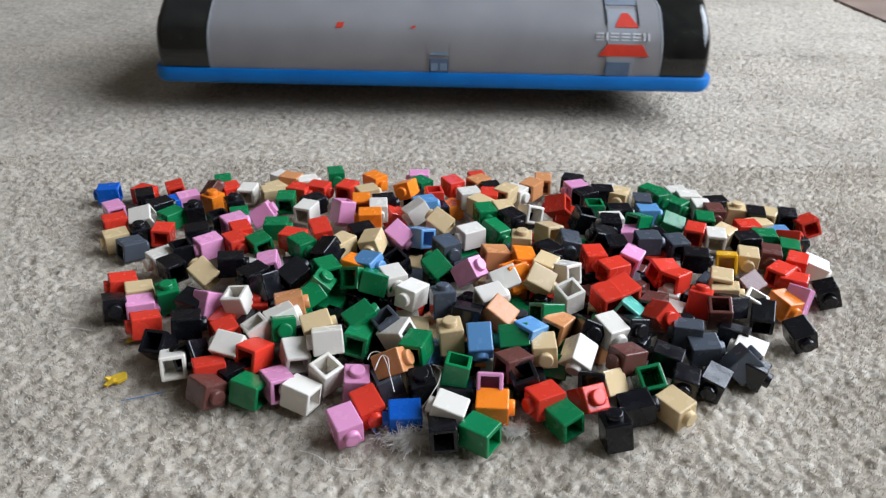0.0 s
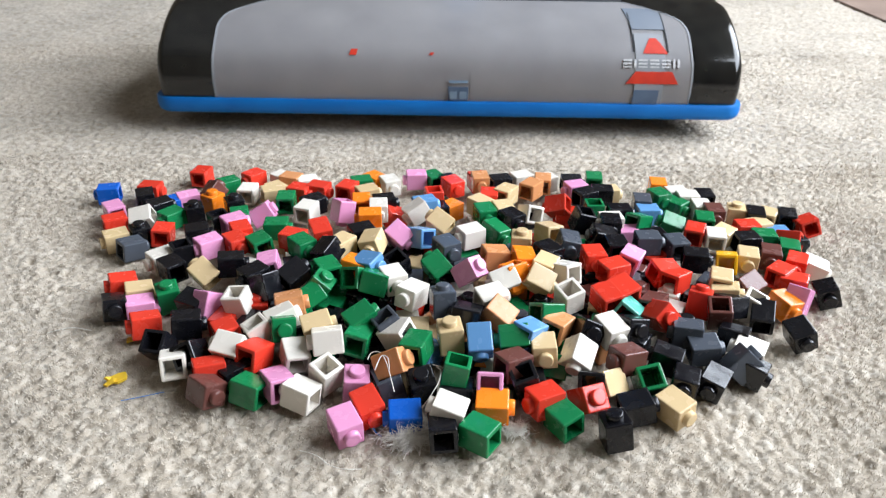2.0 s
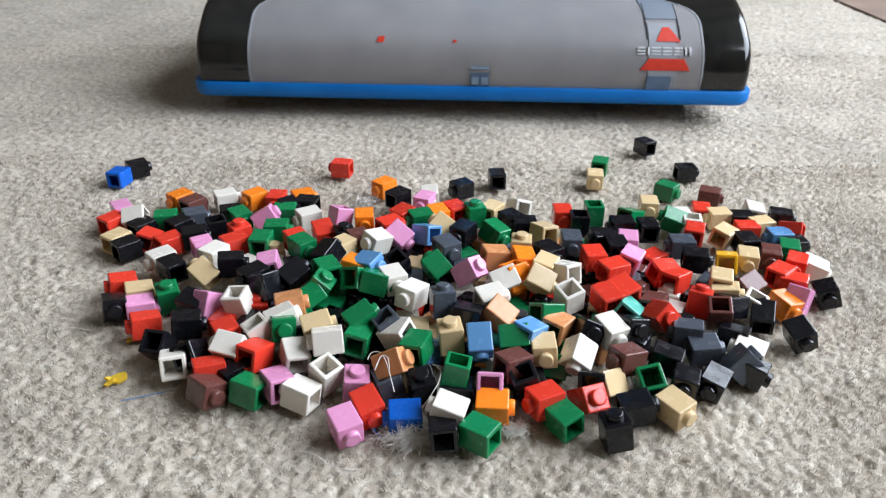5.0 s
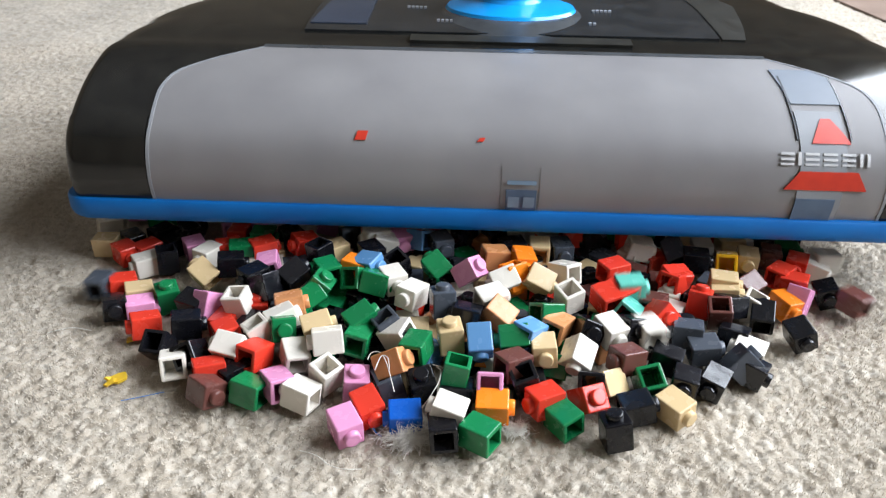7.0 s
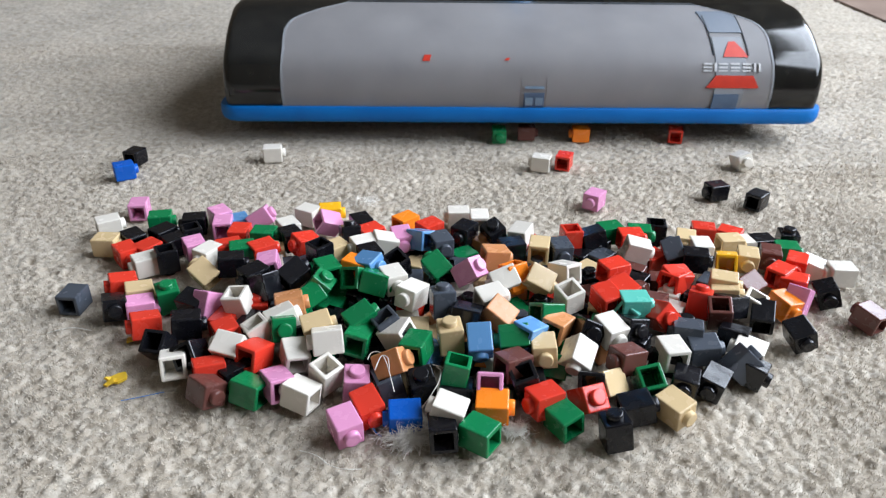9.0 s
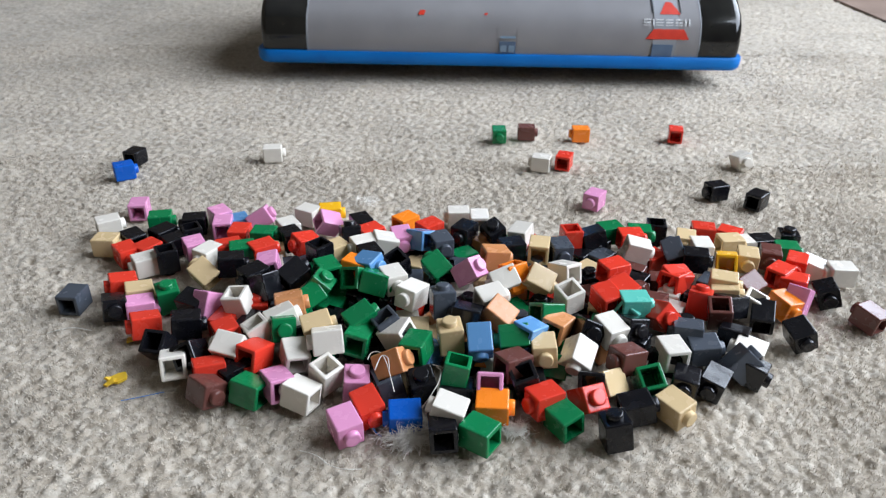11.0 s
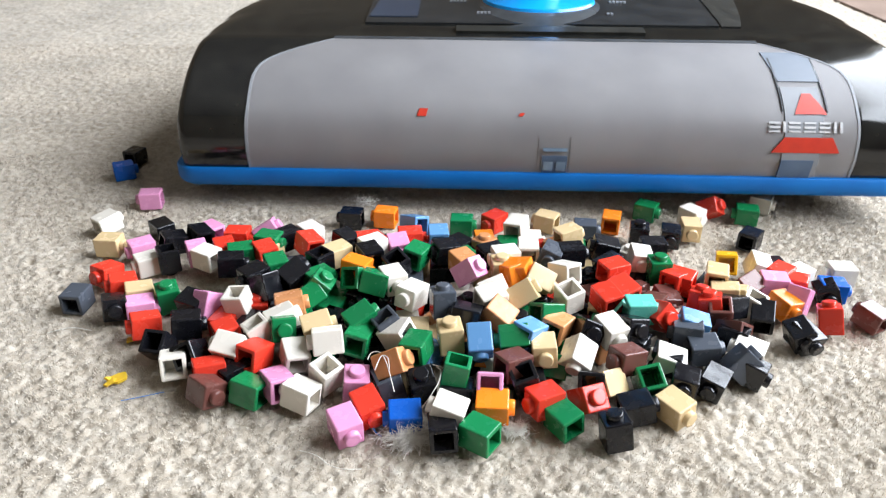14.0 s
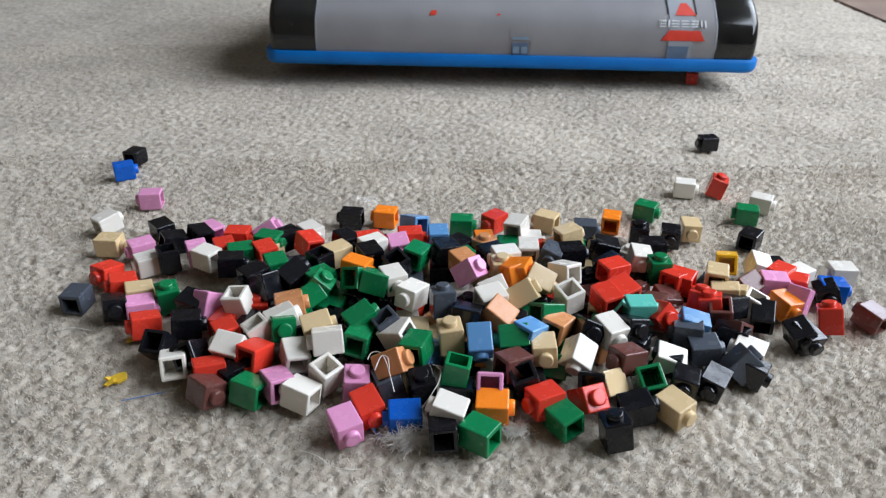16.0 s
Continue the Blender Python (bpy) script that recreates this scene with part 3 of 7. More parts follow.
# ---- toy bricks: one stud, 8 x 8 x 9.6 mm, hollow below ----
def brick_shape():
    bm = bmesh.new()
    a, lo, hi, w = 0.0039, -0.0048, 0.0048, 0.0013
    box(bm, -a, a, -a, a, lo, hi, 0.00045, 2)
    # hollow underside
    under = min(bm.faces, key=lambda f: f.calc_center_median().z)
    ring = bmesh.ops.inset_region(bm, faces=[under], thickness=w - 0.0003)
    made = bmesh.ops.extrude_face_region(bm, geom=[under])
    bmesh.ops.delete(bm, geom=[under], context="FACES_ONLY")
    bmesh.ops.translate(bm, verts=[v for v in made["geom"] if isinstance(v, bmesh.types.BMVert)], vec=(0, 0, 0.0082))
    # stud, joined to the top
    rows = ((0.00244, hi - 0.0002), (0.00244, hi + 0.00145), (0.0022, hi + 0.0017), (0.0018, hi + 0.00172))
    rings = [[bm.verts.new((r * math.cos(k * math.pi / 10), r * math.sin(k * math.pi / 10), z)) for k in range(20)] for r, z in rows]
    for p, q in zip(rings, rings[1:]):
        for k in range(20):
            bm.faces.new((p[k], p[(k + 1) % 20], q[(k + 1) % 20], q[k]))
    bm.faces.new(rings[-1])
    return bm


BRICKS, MOVES = {}, []


def carried(t0, t1, local):
    """Rows for a brick that lies inside the head and rides with it."""
    rows = []
    for (ta, a), (tb, b) in zip(HEAD_ROWS, HEAD_ROWS[1:]):
        for t, m in ((ta, a), (tb, b)):
            if t0 < t < t1 and (not rows or rows[-1][0] < t):
                rows.append((t, m @ local))
    return [(t0, head_at(t0) @ local)] * (t0 not in [r[0] for r in rows]) + rows + [(t1, head_at(t1) @ local)]


def head_at(t):
    for (ta, a), (tb, b) in zip(HEAD_ROWS, HEAD_ROWS[1:]):
        if ta <= t <= tb:
            return a.lerp(b, (t - ta) / (tb - ta))
    return HEAD_ROWS[-1][1]



def brick(colour, *rows):
    """A toy brick. One pose: it lies still. Rows of (seconds, pose): it is shoved about."""
    if colour not in BRICKS:
        bm = brick_shape()
        bmesh.ops.recalc_face_normals(bm, faces=bm.faces)
        me = bpy.data.meshes.new("toy_brick")
        bm.to_mesh(me)
        bm.free()
        for f in me.polygons:
            f.use_smooth = f.area < 2.2e-6
        me.materials.append(PLASTIC[colour])
        BRICKS[colour] = me
    ob = new("toy_brick", BRICKS[colour])
    word = colour.replace("_", " ")
    tagged(ob, "single-stud %s plastic toy brick lying in a heap on carpet" % word, "toy brick", "heap of toy bricks")
    if len(rows) == 1:
        ob.matrix_basis = rows[0]
    else:
        ob.matrix_basis = rows[0][1]
        MOVES.append((ob, rows))
    return ob


brick("blue", (0.0, pose(-0.1547, 0.3081, 0.0044, 90, -0, -78)), (4.30, pose(-0.1547, 0.3081, 0.0044, 90, -0, -78)), (5.40, pose(-0.1592, 0.3359, 0.0040, 90, -0, 125)), (8.00, pose(-0.1592, 0.3359, 0.0040, 90, -0, 125)), (8.90, pose(-0.1587, 0.3359, 0.0040, 90, -0, 120)), (13.50, pose(-0.1587, 0.3359, 0.0040, 90, -0, 120)), (14.50, pose(-0.1587, 0.3359, 0.0040, 90, -0, 117)), (16.0, pose(-0.1587, 0.3359, 0.0040, 90, -0, 117)))
brick("red", (0.0, pose(-0.1386, 0.3089, 0.0037, 90, -0, 69)), (1.10, pose(-0.1386, 0.3089, 0.0037, 90, -0, 69)), (1.60, pose(-0.1366, 0.3117, 0.0044, 90, -0, 84)), (3.15, pose(-0.1366, 0.3117, 0.0044, 90, -0, 84)), (3.75, pose(-0.1210, 0.2642, 0.0044, 98, -16, 174)), (6.55, pose(-0.1210, 0.2642, 0.0044, 98, -16, 174)), (7.05, pose(-0.1178, 0.2548, 0.0044, 90, -0, -35)), (12.40, pose(-0.1178, 0.2548, 0.0044, 90, -0, -35)), *carried(12.95, 16.0, pose(0.027, 0.139, 0.051, 333, 271, 14)))
brick("black", (0.0, pose(-0.1355, 0.3016, 0.0051, 90, -0, 24)), (4.30, pose(-0.1355, 0.3016, 0.0051, 90, -0, 24)), (5.40, pose(-0.1602, 0.3535, 0.0040, 90, -0, 164)), (8.00, pose(-0.1602, 0.3535, 0.0040, 90, -0, 164)), (8.90, pose(-0.1599, 0.3543, 0.0040, 90, -0, 164)), (13.50, pose(-0.1599, 0.3543, 0.0040, 90, -0, 164)), (14.50, pose(-0.1599, 0.3543, 0.0040, 90, -0, 164)), (16.0, pose(-0.1599, 0.3543, 0.0040, 90, -0, 164)))
brick("red", (0.0, pose(-0.1251, 0.3121, 0.0044, 90, 7, -155)), (1.10, pose(-0.1251, 0.3121, 0.0044, 90, 7, -155)), (1.60, pose(-0.1180, 0.3293, 0.0044, 90, -0, 170)), (3.15, pose(-0.1180, 0.3293, 0.0044, 90, -0, 170)), *carried(3.75, 12.40, pose(0.074, 0.142, 0.037, 26, 80, 57)), (12.95, pose(0.1346, 0.2112, 0.0059, 14, -15, -111)), (16.0, pose(0.1346, 0.2112, 0.0059, 14, -15, -111)))
brick("pink", (0.0, pose(-0.1167, 0.3035, 0.0035, 90, -0, 121)), (3.15, pose(-0.1167, 0.3035, 0.0035, 90, -0, 121)), *carried(3.75, 12.40, pose(-0.028, 0.151, 0.040, 52, 293, 127)), (12.95, pose(0.1233, 0.2332, 0.0062, 90, -0, 82)), (16.0, pose(0.1233, 0.2332, 0.0062, 90, -0, 82)))
brick("black", (0.0, pose(-0.1091, 0.2878, 0.0044, 0, -0, 26)), (3.15, pose(-0.1091, 0.2878, 0.0044, 0, -0, 26)), (3.75, pose(-0.1120, 0.2760, 0.0044, 90, -0, 142)), (6.55, pose(-0.1120, 0.2760, 0.0044, 90, -0, 142)), (7.05, pose(-0.1065, 0.2793, 0.0044, 90, -0, -79)), (12.40, pose(-0.1065, 0.2793, 0.0044, 90, -0, -79)), *carried(12.95, 16.0, pose(-0.106, 0.088, 0.038, 199, 81, 36)))
brick("black", (0.0, pose(-0.1007, 0.2649, 0.0069, 90, -0, 111)), (3.15, pose(-0.1007, 0.2649, 0.0069, 90, -0, 111)), (3.75, pose(-0.1018, 0.2643, 0.0060, 90, -0, 111)), (6.55, pose(-0.1018, 0.2643, 0.0060, 90, -0, 111)), (7.05, pose(-0.1043, 0.2681, 0.0044, 180, -0, 31)), (12.40, pose(-0.1043, 0.2681, 0.0044, 180, -0, 31)), (12.95, pose(-0.1001, 0.2661, 0.0055, 84, -12, -136)), (16.0, pose(-0.1001, 0.2661, 0.0055, 84, -12, -136)))
brick("brown", (0.0, pose(-0.1062, 0.3075, 0.0057, 57, 16, 141)), (3.15, pose(-0.1062, 0.3075, 0.0057, 57, 16, 141)), (3.75, pose(-0.1125, 0.2968, 0.0044, 90, -0, 141)), (6.55, pose(-0.1125, 0.2968, 0.0044, 90, -0, 141)), *carried(7.05, 12.40, pose(-0.079, 0.127, 0.034, 0, 2, 107)), (12.95, pose(0.0974, 0.2011, 0.0066, -124, -51, 69)), (16.0, pose(0.0974, 0.2011, 0.0066, -124, -51, 69)))
brick("green", (0.0, pose(-0.1049, 0.3198, 0.0044, 90, -0, 18)), (1.10, pose(-0.1049, 0.3198, 0.0044, 90, -0, 18)), (1.60, pose(-0.1020, 0.3179, 0.0044, 90, -0, -52)), (3.15, pose(-0.1020, 0.3179, 0.0044, 90, -0, -52)), *carried(3.75, 16.0, pose(0.060, 0.160, 0.035, 85, 148, 160)))
brick("orange", (0.0, pose(-0.1041, 0.2994, 0.0044, 0, -0, 59)), (3.15, pose(-0.1041, 0.2994, 0.0044, 0, -0, 59)), (3.75, pose(-0.1199, 0.3024, 0.0044, 90, -0, -38)), (6.55, pose(-0.1199, 0.3024, 0.0044, 90, -0, -38)), *carried(7.05, 12.40, pose(0.101, 0.119, 0.048, 104, 93, 353)), (12.95, pose(0.0169, 0.2645, 0.0050, 90, -0, -174)), (16.0, pose(0.0169, 0.2645, 0.0050, 90, -0, -174)))
brick("red", (0.0, pose(-0.0991, 0.3116, 0.0044, 90, -0, 28)), (1.10, pose(-0.0991, 0.3116, 0.0044, 90, -0, 28)), (1.60, pose(-0.0920, 0.3268, 0.0044, 90, -0, -39)), (3.15, pose(-0.0920, 0.3268, 0.0044, 90, -0, -39)), *carried(3.75, 12.40, pose(-0.066, 0.160, 0.041, 11, 184, 212)), (12.95, pose(0.0926, 0.2113, 0.0096, 14, -9, -110)), (16.0, pose(0.0926, 0.2113, 0.0096, 14, -9, -110)))
brick("white", (0.0, pose(-0.0908, 0.3100, 0.0044, 90, -0, 176)), (3.15, pose(-0.0908, 0.3100, 0.0044, 90, -0, 176)), (3.75, pose(-0.0996, 0.3037, 0.0044, 90, -0, 118)), (8.00, pose(-0.0996, 0.3037, 0.0044, 90, -0, 118)), (8.90, pose(-0.0902, 0.3614, 0.0040, 90, -0, 99)), (12.40, pose(-0.0902, 0.3614, 0.0040, 90, -0, 99)), *carried(12.95, 16.0, pose(-0.073, 0.082, 0.032, 154, 308, 300)))
brick("tan", (0.0, pose(-0.0782, 0.3050, 0.0064, 90, -0, 114)), (3.15, pose(-0.0782, 0.3050, 0.0064, 90, -0, 114)), *carried(3.75, 12.40, pose(-0.108, 0.133, 0.039, 158, 181, 156)), (12.95, pose(0.0271, 0.2096, 0.0156, 51, 31, 75)), (16.0, pose(0.0271, 0.2096, 0.0156, 51, 31, 75)))
brick("black", (0.0, pose(-0.0924, 0.2923, 0.0058, 0, -0, 28)), (3.15, pose(-0.0924, 0.2923, 0.0058, 0, -0, 28)), (3.75, pose(-0.0932, 0.2886, 0.0042, 90, -0, 108)), (6.55, pose(-0.0932, 0.2886, 0.0042, 90, -0, 108)), *carried(7.05, 12.40, pose(-0.004, 0.098, 0.043, 90, 29, 131)), (12.95, pose(0.1225, 0.2021, 0.0044, 101, 7, 22)), (16.0, pose(0.1225, 0.2021, 0.0044, 101, 7, 22)))
brick("black", (0.0, pose(-0.1251, 0.2916, 0.0056, 90, -0, 133)), (3.15, pose(-0.1251, 0.2916, 0.0056, 90, -0, 133)), (3.75, pose(-0.1271, 0.2569, 0.0044, 90, -0, 136)), (6.55, pose(-0.1271, 0.2569, 0.0044, 90, -0, 136)), (7.05, pose(-0.1268, 0.2636, 0.0044, 90, -0, -134)), (12.40, pose(-0.1268, 0.2636, 0.0044, 90, -0, -134)), *carried(12.95, 16.0, pose(0.104, 0.070, 0.050, 206, 9, 281)))
brick("blue", (0.0, pose(-0.1231, 0.2989, 0.0031, 90, -0, -48)), (3.15, pose(-0.1231, 0.2989, 0.0031, 90, -0, -48)), *carried(3.75, 12.40, pose(0.063, 0.103, 0.046, 4, 231, 23)), (12.95, pose(0.1450, 0.2323, 0.0047, 90, -0, 83)), (16.0, pose(0.1450, 0.2323, 0.0047, 90, -0, 83)))
brick("pink", (0.0, pose(-0.1450, 0.2896, 0.0044, 90, -0, -143)), (3.15, pose(-0.1450, 0.2896, 0.0044, 90, -0, -143)), (3.75, pose(-0.1418, 0.2902, 0.0044, 90, -0, 36)), (6.55, pose(-0.1418, 0.2902, 0.0044, 90, -0, 36)), (7.05, pose(-0.1355, 0.2935, 0.0040, 90, -0, -170)), (12.40, pose(-0.1355, 0.2935, 0.0040, 90, -0, -170)), (12.95, pose(-0.1340, 0.3041, 0.0040, 90, -0, -81)), (16.0, pose(-0.1340, 0.3041, 0.0040, 90, -0, -81)))
brick("red", (0.0, pose(-0.1399, 0.2778, 0.0044, 90, -0, 122)), (3.15, pose(-0.1399, 0.2778, 0.0044, 90, -0, 122)), (3.75, pose(-0.1413, 0.2783, 0.0044, 90, -0, 147)), (6.55, pose(-0.1413, 0.2783, 0.0044, 90, -0, 147)), (7.05, pose(-0.1255, 0.2524, 0.0044, 90, -0, 41)), (12.40, pose(-0.1255, 0.2524, 0.0044, 90, -0, 41)), (12.95, pose(-0.1274, 0.2380, 0.0040, -0, -78, 63)), (16.0, pose(-0.1274, 0.2380, 0.0040, -0, -78, 63)))
brick("tan", (0.0, pose(-0.1339, 0.2639, 0.0044, 90, -0, -58)), (3.15, pose(-0.1339, 0.2639, 0.0044, 90, -0, -58)), (3.75, pose(-0.1335, 0.2629, 0.0044, 90, -0, 147)), (6.55, pose(-0.1335, 0.2629, 0.0044, 90, -0, 147)), (7.05, pose(-0.1363, 0.2600, 0.0044, 90, -0, 88)), (12.40, pose(-0.1363, 0.2600, 0.0044, 90, -0, 88)), (12.95, pose(-0.1346, 0.2589, 0.0050, 90, -0, 87)), (16.0, pose(-0.1346, 0.2589, 0.0050, 90, -0, 87)))
brick("white", (0.0, pose(-0.1293, 0.2810, 0.0059, -104, -30, 107)), (3.15, pose(-0.1293, 0.2810, 0.0059, -104, -30, 107)), (3.75, pose(-0.1323, 0.2810, 0.0059, -104, -30, 107)), (6.55, pose(-0.1323, 0.2810, 0.0059, -104, -30, 107)), (7.05, pose(-0.1415, 0.2750, 0.0050, 90, -0, 122)), (12.40, pose(-0.1415, 0.2750, 0.0050, 90, -0, 122)), (12.95, pose(-0.1435, 0.2781, 0.0050, 82, 3, 141)), (16.0, pose(-0.1435, 0.2781, 0.0050, 82, 3, 141)))
brick("red", (0.0, pose(-0.1167, 0.2692, 0.0044, 92, -7, -175)), (3.15, pose(-0.1167, 0.2692, 0.0044, 92, -7, -175)), (3.75, pose(-0.1110, 0.2601, 0.0050, 90, -0, 133)), (6.55, pose(-0.1110, 0.2601, 0.0050, 90, -0, 133)), *carried(7.05, 16.0, pose(0.045, 0.127, 0.055, 60, 125, 236)))
brick("green", (0.0, pose(-0.1179, 0.2843, 0.0044, 90, -0, -37)), (3.15, pose(-0.1179, 0.2843, 0.0044, 90, -0, -37)), (3.75, pose(-0.1196, 0.2821, 0.0044, 90, -0, 103)), (6.55, pose(-0.1196, 0.2821, 0.0044, 90, -0, 103)), (7.05, pose(-0.1216, 0.2810, 0.0044, 90, -0, 103)), (12.40, pose(-0.1216, 0.2810, 0.0044, 90, -0, 103)), *carried(12.95, 16.0, pose(-0.034, 0.102, 0.044, 236, 55, 301)))
brick("grey", (0.0, pose(-0.1253, 0.2570, 0.0044, 98, -3, 136)), (3.15, pose(-0.1253, 0.2570, 0.0044, 98, -3, 136)), (3.75, pose(-0.1081, 0.2846, 0.0044, 94, -1, 119)), (6.55, pose(-0.1081, 0.2846, 0.0044, 94, -1, 119)), *carried(7.05, 16.0, pose(0.054, 0.144, 0.053, 18, 221, 46)))
brick("black", (0.0, pose(-0.1254, 0.2679, 0.0042, 0, -0, 35)), (3.15, pose(-0.1254, 0.2679, 0.0042, 0, -0, 35)), (3.75, pose(-0.1271, 0.2740, 0.0044, 90, -0, 145)), (6.55, pose(-0.1271, 0.2740, 0.0044, 90, -0, 145)), (7.05, pose(-0.1161, 0.2683, 0.0044, 90, -0, 143)), (12.40, pose(-0.1161, 0.2683, 0.0044, 90, -0, 143)), (12.95, pose(-0.1183, 0.2732, 0.0044, 90, -0, 43)), (16.0, pose(-0.1183, 0.2732, 0.0044, 90, -0, 43)))
brick("black", (0.0, pose(-0.0946, 0.2752, 0.0070, 180, -0, 39)), (3.15, pose(-0.0946, 0.2752, 0.0070, 180, -0, 39)), (3.75, pose(-0.0945, 0.2717, 0.0061, 180, -0, 29)), (6.55, pose(-0.0945, 0.2717, 0.0061, 180, -0, 29)), (7.05, pose(-0.1087, 0.2612, 0.0044, 90, -0, -47)), (12.40, pose(-0.1087, 0.2612, 0.0044, 90, -0, -47)), (12.95, pose(-0.1104, 0.2631, 0.0044, 103, -4, 125)), (16.0, pose(-0.1104, 0.2631, 0.0044, 103, -4, 125)))
brick("pink", (0.0, pose(-0.0871, 0.2715, 0.0084, 90, -0, 128)), (3.15, pose(-0.0871, 0.2715, 0.0084, 90, -0, 128)), *carried(3.75, 16.0, pose(-0.064, 0.117, 0.040, 75, 174, 141)))
brick("red", (0.0, pose(-0.0819, 0.2625, 0.0091, 90, -0, 27)), (3.15, pose(-0.0819, 0.2625, 0.0091, 90, -0, 27)), (3.75, pose(-0.0827, 0.2633, 0.0081, 0, -0, 37)), (6.55, pose(-0.0827, 0.2633, 0.0081, 0, -0, 37)), (7.05, pose(-0.0834, 0.2654, 0.0065, 90, -0, -3)), (12.40, pose(-0.0834, 0.2654, 0.0065, 90, -0, -3)), (12.95, pose(-0.0836, 0.2634, 0.0067, 90, -0, 88)), (16.0, pose(-0.0836, 0.2634, 0.0067, 90, -0, 88)))
brick("red", (0.0, pose(-0.0814, 0.2524, 0.0097, 90, -0, 38)), (3.15, pose(-0.0814, 0.2524, 0.0097, 90, -0, 38)), (3.75, pose(-0.0823, 0.2531, 0.0090, 90, -0, 128)), (6.55, pose(-0.0823, 0.2531, 0.0090, 90, -0, 128)), (7.05, pose(-0.0839, 0.2504, 0.0080, 90, -0, -66)), (12.40, pose(-0.0839, 0.2504, 0.0080, 90, -0, -66)), (12.95, pose(-0.0855, 0.2505, 0.0081, 90, -0, 24)), (16.0, pose(-0.0855, 0.2505, 0.0081, 90, -0, 24)))
brick("pink", (0.0, pose(-0.0777, 0.2820, 0.0081, 59, 16, 94)), (3.15, pose(-0.0777, 0.2820, 0.0081, 59, 16, 94)), (3.75, pose(-0.0757, 0.2787, 0.0081, 59, 16, 94)), (6.55, pose(-0.0757, 0.2787, 0.0081, 59, 16, 94)), (7.05, pose(-0.0774, 0.2776, 0.0081, 59, 16, 94)), (12.40, pose(-0.0774, 0.2776, 0.0081, 59, 16, 94)), (12.95, pose(-0.0720, 0.2660, 0.0081, 59, 16, 94)), (16.0, pose(-0.0720, 0.2660, 0.0081, 59, 16, 94)))
brick("green", (0.0, pose(-0.0868, 0.2794, 0.0071, 90, -0, -163)), (3.15, pose(-0.0868, 0.2794, 0.0071, 90, -0, -163)), (3.75, pose(-0.0879, 0.2828, 0.0056, 90, -0, 37)), (6.55, pose(-0.0879, 0.2828, 0.0056, 90, -0, 37)), (7.05, pose(-0.0773, 0.2461, 0.0095, 90, -0, 107)), (12.40, pose(-0.0773, 0.2461, 0.0095, 90, -0, 107)), (12.95, pose(-0.0776, 0.2448, 0.0094, 90, -0, -72)), (16.0, pose(-0.0776, 0.2448, 0.0094, 90, -0, -72)))
brick("green", (0.0, pose(-0.0712, 0.2499, 0.0107, 93, 8, -144)), (3.15, pose(-0.0712, 0.2499, 0.0107, 93, 8, -144)), (3.75, pose(-0.0715, 0.2531, 0.0099, 90, -0, 176)), (6.55, pose(-0.0715, 0.2531, 0.0099, 90, -0, 176)), (7.05, pose(-0.0724, 0.2614, 0.0079, 90, -0, 85)), (12.40, pose(-0.0724, 0.2614, 0.0079, 90, -0, 85)), (12.95, pose(-0.0689, 0.2548, 0.0095, 90, -0, 75)), (16.0, pose(-0.0689, 0.2548, 0.0095, 90, -0, 75)))
brick("green", (0.0, pose(-0.0679, 0.2649, 0.0101, 90, -0, 94)), (3.15, pose(-0.0679, 0.2649, 0.0101, 90, -0, 94)), (3.75, pose(-0.0680, 0.2652, 0.0091, 90, -0, 94)), (6.55, pose(-0.0680, 0.2652, 0.0091, 90, -0, 94)), *carried(7.05, 16.0, pose(0.092, 0.120, 0.039, 162, 156, 90)))
brick("pink", (0.0, pose(-0.0917, 0.2510, 0.0093, 90, -0, -50)), (3.15, pose(-0.0917, 0.2510, 0.0093, 90, -0, -50)), (3.75, pose(-0.0944, 0.2517, 0.0078, 90, -0, 31)), (6.55, pose(-0.0944, 0.2517, 0.0078, 90, -0, 31)), (7.05, pose(-0.0987, 0.2544, 0.0063, 90, -0, 31)), (12.40, pose(-0.0987, 0.2544, 0.0063, 90, -0, 31)), (12.95, pose(-0.0962, 0.2499, 0.0070, 90, -0, 26)), (16.0, pose(-0.0962, 0.2499, 0.0070, 90, -0, 26)))
brick("white", (0.0, pose(-0.0907, 0.2564, 0.0034, 90, -0, 59)), (3.15, pose(-0.0907, 0.2564, 0.0034, 90, -0, 59)), (3.75, pose(-0.0877, 0.2445, 0.0090, 90, -0, -30)), (6.55, pose(-0.0877, 0.2445, 0.0090, 90, -0, -30)), (7.05, pose(-0.0905, 0.2459, 0.0081, 90, -0, -30)), (12.40, pose(-0.0905, 0.2459, 0.0081, 90, -0, -30)), (12.95, pose(-0.0905, 0.2440, 0.0082, 90, -0, -120)), (16.0, pose(-0.0905, 0.2440, 0.0082, 90, -0, -120)))
brick("black", pose(-0.0787, 0.2350, 0.0108, -145, 84, -130))
brick("white", (0.0, pose(-0.1086, 0.2450, 0.0063, 90, -0, -46)), (6.55, pose(-0.1086, 0.2450, 0.0063, 90, -0, -46)), (7.05, pose(-0.1150, 0.2450, 0.0044, 90, -0, -55)), (12.40, pose(-0.1150, 0.2450, 0.0044, 90, -0, -55)), (12.95, pose(-0.1142, 0.2455, 0.0044, 90, -0, -55)), (16.0, pose(-0.1142, 0.2455, 0.0044, 90, -0, -55)))
